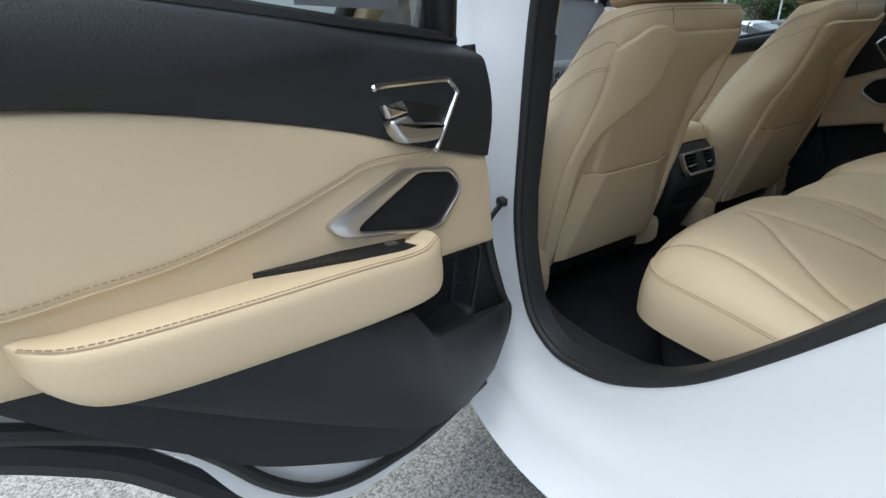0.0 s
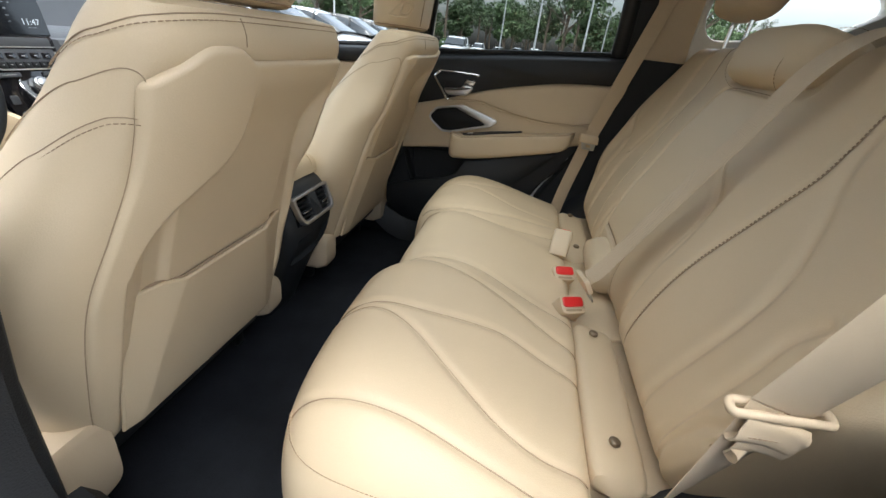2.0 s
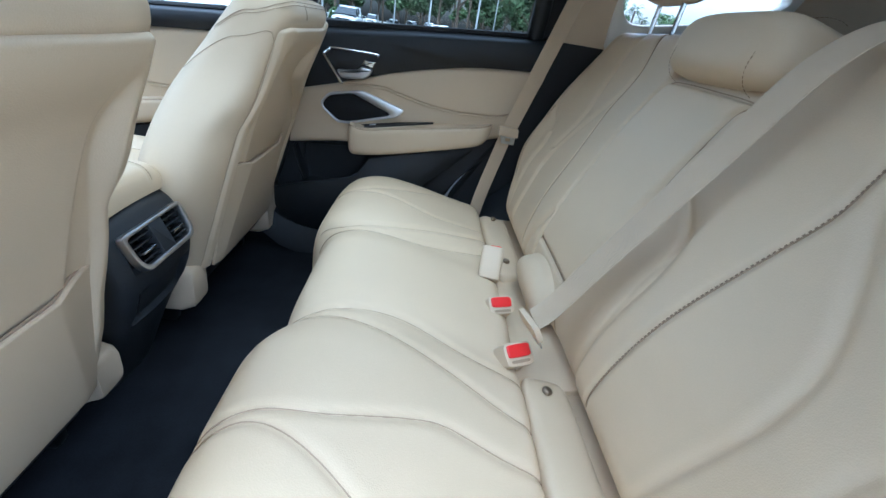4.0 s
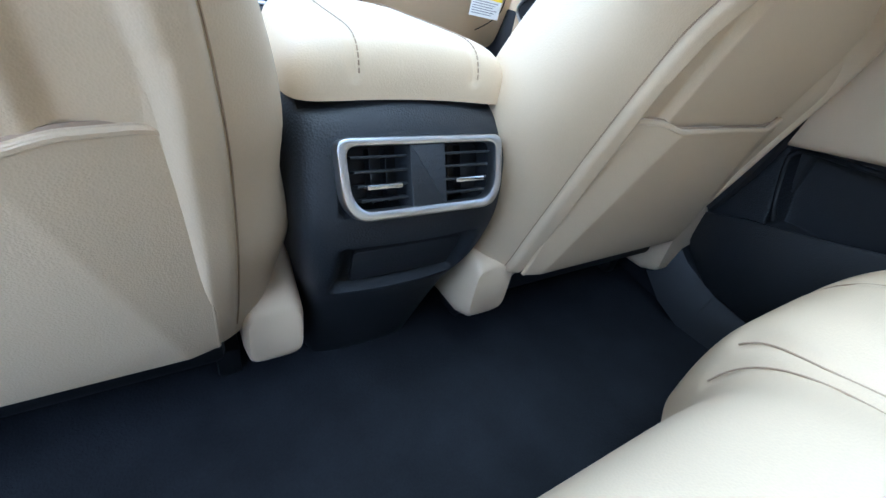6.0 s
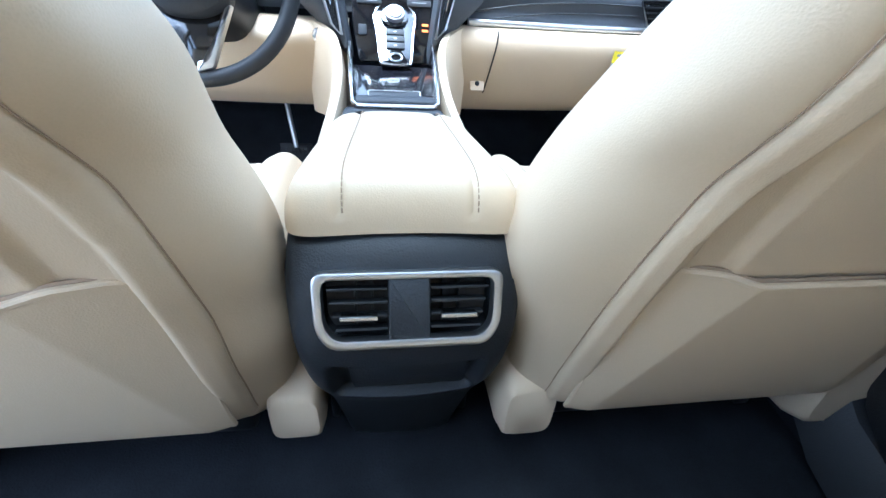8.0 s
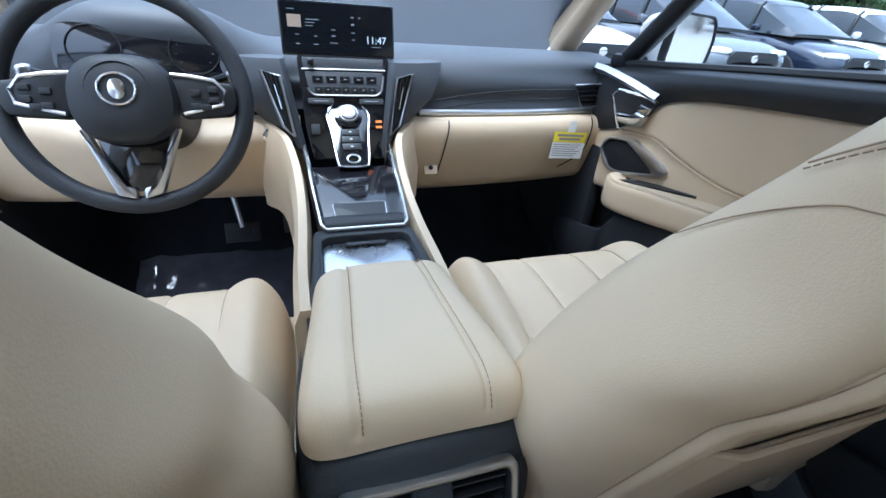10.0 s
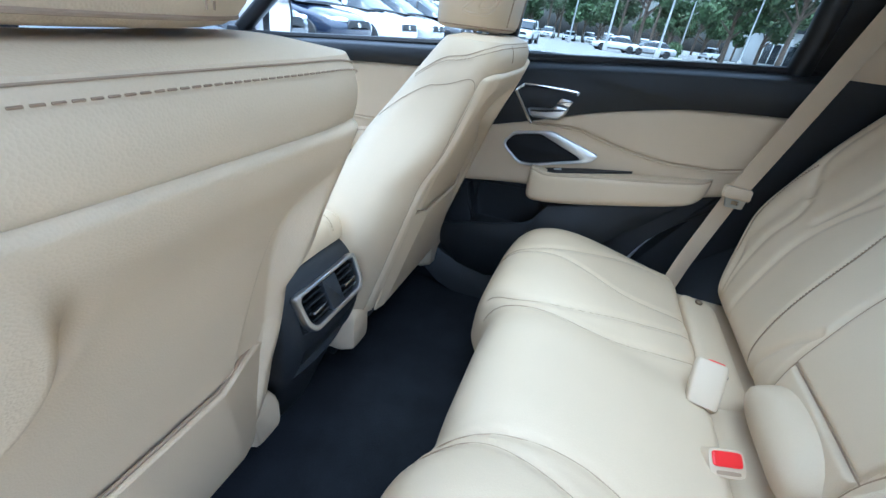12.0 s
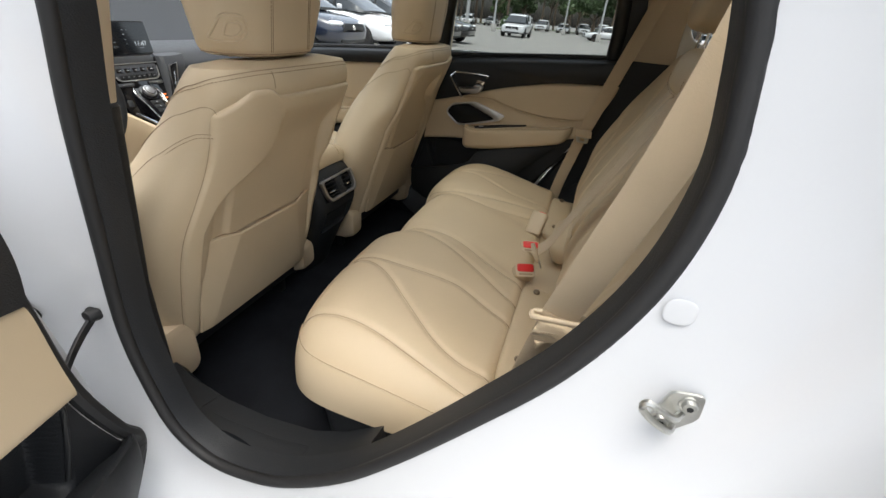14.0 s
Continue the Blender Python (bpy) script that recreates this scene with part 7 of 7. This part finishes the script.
def parked_car(color, kind, at, heading):
    """A parked car that points along heading (degrees from +y, anticlockwise), its middle at (x, y)."""
    tall = {"suv": 1.66, "sedan": 1.45, "pickup": 1.85}[kind]
    waist = {"suv": 1.06, "sedan": 0.94, "pickup": 1.12}[kind]
    L = {"suv": 2.35, "sedan": 2.4, "pickup": 2.75}[kind]
    paint = PAINTS[color]
    nm = {"suv": "sport utility vehicle", "sedan": "saloon car", "pickup": "pickup truck"}[kind]
    car = thing("parked_car", f"{color} {nm} parked on the asphalt", "car", "parked cars")
    hood = waist - 0.06
    sec = [(-L, 0.55, 0.45, waist - 0.30, 0.6), (-L + 0.06, 0.80, 0.32, waist - 0.12, 0.8), (-L + 0.3, 0.91, 0.27, waist, 1), (-1.4, 0.945, 0.25, waist, 1), (0, 0.945, 0.25, waist, 1), (0.9, 0.945, 0.25, waist - 0.01, 1), (1.3, 0.94, 0.25, hood, 1), (1.9, 0.925, 0.27, hood - 0.09, 1), (L - 0.18, 0.85, 0.30, hood - 0.18, 0.9), (L - 0.04, 0.70, 0.36, hood - 0.28, 0.8), (L, 0.45, 0.45, hood - 0.38, 0.6)]
    rings = []
    for y, w, z0, z1, k in sec:
        rings.append([(x, y, (z0 + z1) / 2 + z) for x, z in ring_of(w, (z1 - z0) / 2, 28, 4.5)])
    A = np.array(rings)
    S3 = np.stack([spline(A[:, k, :], 34) for k in range(A.shape[1])], 1)
    body = loft("body", [[tuple(p) for p in r] for r in S3], paint, car)
    if kind == "suv":
        gh = [(-L + 0.12, 0.70, waist, waist + 0.02), (-L + 0.35, 0.74, waist - 0.03, tall - 0.14), (-L + 0.65, 0.72, waist - 0.03, tall - 0.04), (-0.6, 0.72, waist - 0.03, tall), (0.25, 0.71, waist - 0.03, tall - 0.03), (0.75, 0.74, waist - 0.03, tall - 0.25), (1.45, 0.80, waist - 0.05, waist + 0.0)]
    elif kind == "sedan":
        gh = [(-1.75, 0.68, waist - 0.02, waist + 0.01), (-1.15, 0.70, waist - 0.03, tall - 0.12), (-0.6, 0.68, waist - 0.03, tall), (0.2, 0.67, waist - 0.03, tall - 0.02), (0.7, 0.72, waist - 0.03, tall - 0.22), (1.35, 0.78, waist - 0.05, waist)]
    else:
        gh = [(-0.95, 0.72, waist - 0.02, waist + 0.02), (-0.9, 0.74, waist - 0.03, tall - 0.06), (-0.3, 0.74, waist - 0.03, tall), (0.35, 0.74, waist - 0.03, tall - 0.03), (0.8, 0.77, waist - 0.03, tall - 0.3), (1.3, 0.80, waist - 0.05, waist)]
    rows = []
    for y, w, z0, z1 in gh:
        rows.append([(w * 1.12, y, z0), (w * 1.08, y, z0 + (z1 - z0) * 0.3), (w, y, z0 + (z1 - z0) * 0.86), (w * 0.88, y, z1), (0.3, y, z1 + 0.012), (-0.3, y, z1 + 0.012), (-w * 0.88, y, z1), (-w, y, z0 + (z1 - z0) * 0.86), (-w * 1.08, y, z0 + (z1 - z0) * 0.3), (-w * 1.12, y, z0)])
    A = np.array(rows)
    S3 = np.stack([spline(A[:, k, :], 26) for k in range(A.shape[1])], 1)
    loft("greenhouse", [[tuple(p) for p in r] for r in S3], CAR_GLASS, car, "dark window glass")
    top = [[tuple(np.array(p) + (0, 0, 0.006)) for p in r[2:8]] for r in S3 if r[4][2] > tall - 0.17]
    loft("roof", top, paint, car, cap=False, wrap=False)
    for sx in (-1, 1):
        for ym in (-0.55, gh[-2][0] - 0.1 if kind != "suv" else 0.45, -1.35 if kind == "suv" else -0.95):
            i = int(np.argmin(np.abs(S3[:, 4, 1] - ym)))
            r = S3[i]
            col = [r[0], r[1], r[2], r[3]] if sx > 0 else [r[9], r[8], r[7], r[6]]
            tube("pillar", [tuple(np.array(p) * (1.01, 1, 1)) for p in col], 0.035, BLACK_SMOOTH if ym > -1 else paint, car, sides=6)
        for y in (-1.38, 1.42):
            w = part_wheel(car, sx, y)
        box("mirror", (0.16, 0.12, 0.13), (sx * 1.02, 0.75, waist + 0.06), paint, car, 0.04)
        pill("headlight", (0.42, 0.22, 0.11), (sx * 0.64, L - 0.17, hood - 0.24), LENS, car, (0, 0, -sx * 22), label="clear headlight")
        pill("tail_light", (0.46, 0.16, 0.13), (sx * 0.66, -L + 0.11, waist - 0.17), TAIL, car, (0, 0, sx * 20), label="red tail light")
        pill("door_handle", (0.04, 0.16, 0.03), (sx * 0.955, -0.55, waist - 0.17), paint, car)
        tube("sill_line", [(sx * 0.95, -1.0, 0.33), (sx * 0.955, 1.0, 0.33)], 0.05, BLACK_SMOOTH, car, sides=6)
    prism("grille", rounded([(-0.48, -0.10), (0.48, -0.10), (0.56, 0.10), (-0.56, 0.10)], 0.08), 0.05, Matrix.Translation((0, L - 0.05, hood - 0.33)) @ Matrix.Rotation(radians(-90), 4, "X"), BLACK_SMOOTH, car, 0.01, "black grille")
    prism("emblem", ring_of(0.07, 0.06, 20, 2), 0.06, Matrix.Translation((0, L - 0.05, hood - 0.33)) @ Matrix.Rotation(radians(-90), 4, "X"), CHROME, car, 0.01, "plain chrome emblem")
    prism("lower_intake", rounded([(-0.62, -0.09), (0.62, -0.09), (0.55, 0.09), (-0.55, 0.09)], 0.06), 0.05, Matrix.Translation((0, L - 0.07, 0.42)) @ Matrix.Rotation(radians(-90), 4, "X"), BLACK_SMOOTH, car, 0.01)
    box("number_plate", (0.32, 0.02, 0.16), (0, -L - 0.005, waist - 0.28), PLATE, car, 0.005, "plain white plate")
    box("rear_bumper", (1.5, 0.12, 0.2), (0, -L + 0.07, 0.42), BLACK_SMOOTH, car, 0.05)
    car.matrix_basis = pose(at[0], at[1], GROUND, 0, 0, heading)
    return car


def part_wheel(car, sx, y):
    ring = [[(sx * x, y + r * math.cos(a), 0.36 + r * math.sin(a)) for a in np.linspace(0, math.tau, 28, endpoint=False)] for x, r in ((0.72, 0.30), (0.74, 0.355), (0.80, 0.365), (0.92, 0.365), (0.965, 0.35), (0.972, 0.30), (0.965, 0.27))]
    t = loft("wheel", ring, TYRE, car, "black tyre")
    rim = [[(sx * x, y + r * math.cos(a), 0.36 + r * math.sin(a)) for a in np.linspace(0, math.tau, 28, endpoint=False)] for x, r in ((0.90, 0.265), (0.962, 0.262), (0.945, 0.22), (0.93, 0.20))]
    rr = loft("rim", rim, ALLOY, t, "alloy rim")
    verts, faces = [], []
    for k in range(5):
        a = k * math.tau / 5
        c, s = math.cos(a), math.sin(a)
        i = len(verts)
        for r, w in ((0.03, 0.03), (0.25, 0.045)):
            for q in (-1, 1):
                verts.append((sx * 0.958, y + r * c - q * w * s, 0.36 + r * s + q * w * c))
        faces.append((i, i + 1, i + 3, i + 2))
    shape("spokes", verts, faces, ALLOY, t, "alloy spokes")
    return t


# row beside us, noses towards us
parked_car("white", "suv", (4.0, 8.6), 180)
parked_car("grey", "suv", (6.85, 8.6), 180)
parked_car("dark blue", "suv", (9.7, 8.7), 180)
parked_car("white", "suv", (12.5, 8.6), 180)
parked_car("silver", "suv", (15.3, 8.7), 180)
# row ahead, seen from behind
parked_car("grey", "suv", (-0.55, 12.0), 0)
parked_car("white", "suv", (2.25, 11.8), 0)
parked_car("red", "suv", (5.0, 11.9), 0)
parked_car("dark blue", "suv", (7.8, 12.1), 0)
parked_car("silver", "suv", (-3.4, 11.9), 0)
parked_car("white", "sedan", (-6.2, 12.0), 0)
# across the lane
parked_car("black", "suv", (18.2, 8.6), 180)
parked_car("black", "suv", (21.0, 8.7), 180)
moving = parked_car("white", "suv", (38.5, 7.4), 90)
wsed = parked_car("white", "sedan", (50.5, 0.2), 15)
ssed = parked_car("silver", "sedan", (51.5, -3.4), 15)
pick = parked_car("white", "pickup", (88.0, -15.5), 60)
far = [(78, 10.5), (81, 13.5), (84, 16.4), (80, 7.2), (82, 4.2), (84, 1.2), (80, 19.5), (76, 22.6), (86, 25.4), (90, -1.6), (72, 26), (70, 30), (68, 34), (92, -5.0)]
for k, (x, y) in enumerate(far):
    copy_thing((moving, wsed, ssed, pick)[(k * 3) % 4], pose(x, y, GROUND, 0, 0, 90 + 9 * math.sin(k * 2.1)))

BARK = material("tree_bark", (0.12, 0.09, 0.065), 0.9, grain=0.8, grain_size=0.03, vary=0.3)
LEAF = material("tree_leaves", (0.055, 0.095, 0.032), 0.65, vary=0.45, vary_size=0.8, per_object=0.25)
PALM = material("palm_fronds", (0.075, 0.105, 0.045), 0.6, vary=0.35, vary_size=0.6, per_object=0.2)


def leaf_cloud(rng, centre, radius, n, size):
    verts, faces = [], []
    for _ in range(n):
        d = np.array([rng.gauss(0, 1) for _ in range(3)])
        d /= np.linalg.norm(d)
        p = np.array(centre) + d * np.array(radius) * (0.55 + 0.5 * rng.random())
        a = np.array([rng.gauss(0, 1) for _ in range(3)])
        b = np.array([rng.gauss(0, 1) for _ in range(3)])
        a, b = a / np.linalg.norm(a) * size * rng.uniform(0.6, 1.4), b / np.linalg.norm(b) * size * rng.uniform(0.4, 0.9)
        i = len(verts)
        verts += [p - a, p + b, p + a, p - b]
        faces.append((i, i + 1, i + 2, i + 3))
    return verts, faces


def broad_tree(seed, height):
    rng = random.Random(seed)
    tree = thing("tree", "leafy green broad-crowned tree at the edge of the car park", "tree", "trees")
    trunk = spline([(0, 0, 0), (0.1, 0.05, height * 0.25), (-0.1, 0.1, height * 0.5), (0.1, 0, height * 0.75)], 14)
    tk = tube("trunk", trunk, lambda t: 0.28 * (1 - 0.75 * t), BARK, tree)
    V, F = [], []
    for k in range(11):
        a = rng.uniform(0, math.tau)
        z = height * rng.uniform(0.42, 0.92)
        r = height * rng.uniform(0.08, 0.30) * (1.15 - 0.6 * z / height)
        c = (r * 1.6 * math.cos(a), r * 1.6 * math.sin(a), z)
        tube("limb", [(0, 0, z * 0.6), (c[0] * 0.5, c[1] * 0.5, z * 0.82), c], lambda t: 0.11 * (1 - 0.8 * t), BARK, tree, sides=6)
        v, f = leaf_cloud(rng, c, (height * 0.15, height * 0.15, height * 0.11), 230, 0.30)
        F += [tuple(i + len(V) for i in q) for q in f]
        V += v
    shape("crown", V, F, LEAF, tree, "ragged leafy crown", smooth=False)
    return tree


def palm_tree(seed, height):
    rng = random.Random(seed)
    tree = thing("palm_tree", "tall cabbage palm with a round head of fronds", "palm tree", "palms")
    tube("trunk", spline([(0, 0, 0), (0.15, 0.1, height * 0.5), (0.05, 0, height)], 14), lambda t: 0.2 - 0.04 * t, BARK, tree)
    V, F = [], []
    for k in range(46):
        a, e = rng.uniform(0, math.tau), rng.uniform(-0.9, 1.35)
        Lf = rng.uniform(1.2, 1.9)
        prev = None
        for s in np.linspace(0.25, 1, 6):
            p = np.array((Lf * s * math.cos(e) * math.cos(a), Lf * s * math.cos(e) * math.sin(a), height + Lf * s * math.sin(e) - 0.7 * s * s))
            w = 0.42 * math.sin(s * 2.6) + 0.05
            side = np.array((-math.sin(a), math.cos(a), 0.0)) * w
            for q in (-1, 1):
                tip = p + side * q + np.array((math.cos(a), math.sin(a), -0.5)) * 0.3
                i = len(V)
                V += [p, p + np.array((math.cos(a), math.sin(a), 0)) * 0.12, tip]
                F.append((i, i + 1, i + 2))
            if prev is not None:
                i = len(V)
                V += [prev, p, p + np.array((0, 0, 0.04)), prev + np.array((0, 0, 0.04))]
                F.append((i, i + 1, i + 2, i + 3))
            prev = p
    shape("crown", V, F, PALM, tree, "fan-shaped palm fronds", smooth=False)
    return tree


rng = random.Random(11)
kinds = [broad_tree(1, 11), broad_tree(2, 9), broad_tree(3, 13), palm_tree(4, 8.5), palm_tree(5, 6.5), broad_tree(6, 7)]
spots = []
for k in range(70):
    a = radians(-38 + 1.62 * k + rng.uniform(-0.6, 0.6))
    r = rng.uniform(96, 128)
    spots.append((r * math.cos(a), r * math.sin(a)))
for k in range(26):
    a = radians(-16 + 2.4 * k + rng.uniform(-1, 1))
    r = rng.uniform(64, 92)
    spots.append((r * math.cos(a), r * math.sin(a)))
for k in range(22):
    spots.append((-30 + 5 * k + rng.uniform(-2, 2), rng.uniform(48, 70)))
first = {}
for k, (x, y) in enumerate(spots):
    proto = kinds[(k * 5 + rng.randrange(3)) % 6]
    m = pose(x, y, GROUND, 0, 0, rng.uniform(0, 360)) @ Matrix.Scale(rng.uniform(0.85, 1.25), 4)
    if proto not in first:
        first[proto] = True
        proto.matrix_basis = m
    else:
        ob = copy_thing(proto, m)
        s = m.to_scale()
        ob.scale = s

POST = material("galvanised_post", (0.45, 0.46, 0.47), 0.5, metal=0.3, vary=0.06)
post = thing("street_lamp", "tall grey lamp post with a flat head over the car park", "lamp post", "lamp posts")
tube("pole", [(0, 0, 0), (0, 0, 4), (0, 0, 9.5)], lambda t: 0.11 - 0.04 * t, POST, post, sides=12)
box("base", (0.45, 0.45, 0.7), (0, 0, 0.35), material("concrete", (0.45, 0.44, 0.42), 0.9, vary=0.1), post, 0.03, "concrete base")
box("arm", (1.2, 0.07, 0.07), (0.0, 0, 9.4), POST, post, 0.01)
for sx in (-1, 1):
    box("lamp_head", (0.6, 0.32, 0.12), (sx * 0.85, 0, 9.42), POST, post, 0.03)
post.matrix_basis = pose(47.8, 11.6, GROUND)
for x, y in ((49, 1.0), (48.8, -3.9), (47.1, 14.4), (66, 6), (60, 18), (75, -9), (34, 20), (28, 30), (12, 36), (-6, 30), (22, 24), (55, 26), (62, -14)):
    copy_thing(post, pose(x, y, GROUND))

# planted islands with kerbs
KERB = material("concrete_kerb", (0.42, 0.41, 0.39), 0.9, grain=0.5, grain_size=0.01, vary=0.12)
GRASS = material("island_grass", (0.06, 0.10, 0.03), 0.9, grain=1.0, grain_size=0.05, vary=0.4, vary_size=0.6)
for cx, cy, lx, ly in ((60, -6.5, 5, 2.2), (58, 12, 8, 2.5), (30, 15, 3, 5), (92, 12, 6, 30), (40, 44, 80, 6)):
    isl = thing("planted_island", "kerbed island with rough grass in the car park", "island", "islands", at=(cx, cy, GROUND))
    prism("kerb", rounded([(cx - lx / 2, cy - ly / 2), (cx + lx / 2, cy - ly / 2), (cx + lx / 2, cy + ly / 2), (cx - lx / 2, cy + ly / 2)], 0.8), 0.15, Matrix.Translation((0, 0, GROUND)), KERB, isl, 0.03, "concrete kerb")
    prism("grass", rounded([(cx - lx / 2 + 0.15, cy - ly / 2 + 0.15), (cx + lx / 2 - 0.15, cy - ly / 2 + 0.15), (cx + lx / 2 - 0.15, cy + ly / 2 - 0.15), (cx - lx / 2 + 0.15, cy + ly / 2 - 0.15)], 0.7), 0.19, Matrix.Translation((0, 0, GROUND)), GRASS, isl, 0.04, "rough grass")
r2 = random.Random(9)
for cx, cy in ((60, -6.5), (58.6, -6.2), (61.5, -6.8), (57, 12), (60, 12.3), (55.5, 11.7)):
    sh = thing("shrub", "rounded green shrub on a planted island", "shrub", "shrubs")
    v, f = leaf_cloud(r2, (cx, cy, 0.95), (0.9, 0.9, 0.8), 420, 0.16)
    shape("foliage", v, f, LEAF, sh, smooth=False)
    tube("stem", [(cx, cy, 0.25), (cx, cy, 0.9)], 0.06, BARK, sh, sides=6)

# showroom building
hall = thing("showroom_building", "white flat-roofed showroom with a dark fascia and tall windows", "building", at=(112, -40, GROUND))
STUCCO = material("white_stucco", (0.72, 0.72, 0.70), 0.85, grain=0.4, grain_size=0.03, vary=0.05, vary_size=2)
FASCIA = material("dark_blue_fascia", (0.05, 0.06, 0.09), 0.5, vary=0.05)
box("wall", (30, 24, 6.4), (118, -38, GROUND + 3.2), STUCCO, hall, 0.05)
box("fascia", (31, 25, 1.1), (118, -38, GROUND + 6.6), FASCIA, hall, 0.05, "dark blue fascia")
for k in range(6):
    w = box("window", (0.2, 2.6, 3.4), (102.95, -48 + 4 * k, GROUND + 2.2), CAR_GLASS, hall, 0.02, "dark window")
    box("frame", (0.25, 0.15, 3.6), (102.9, -48 + 4 * k, GROUND + 2.2), STUCCO, w, 0.01)
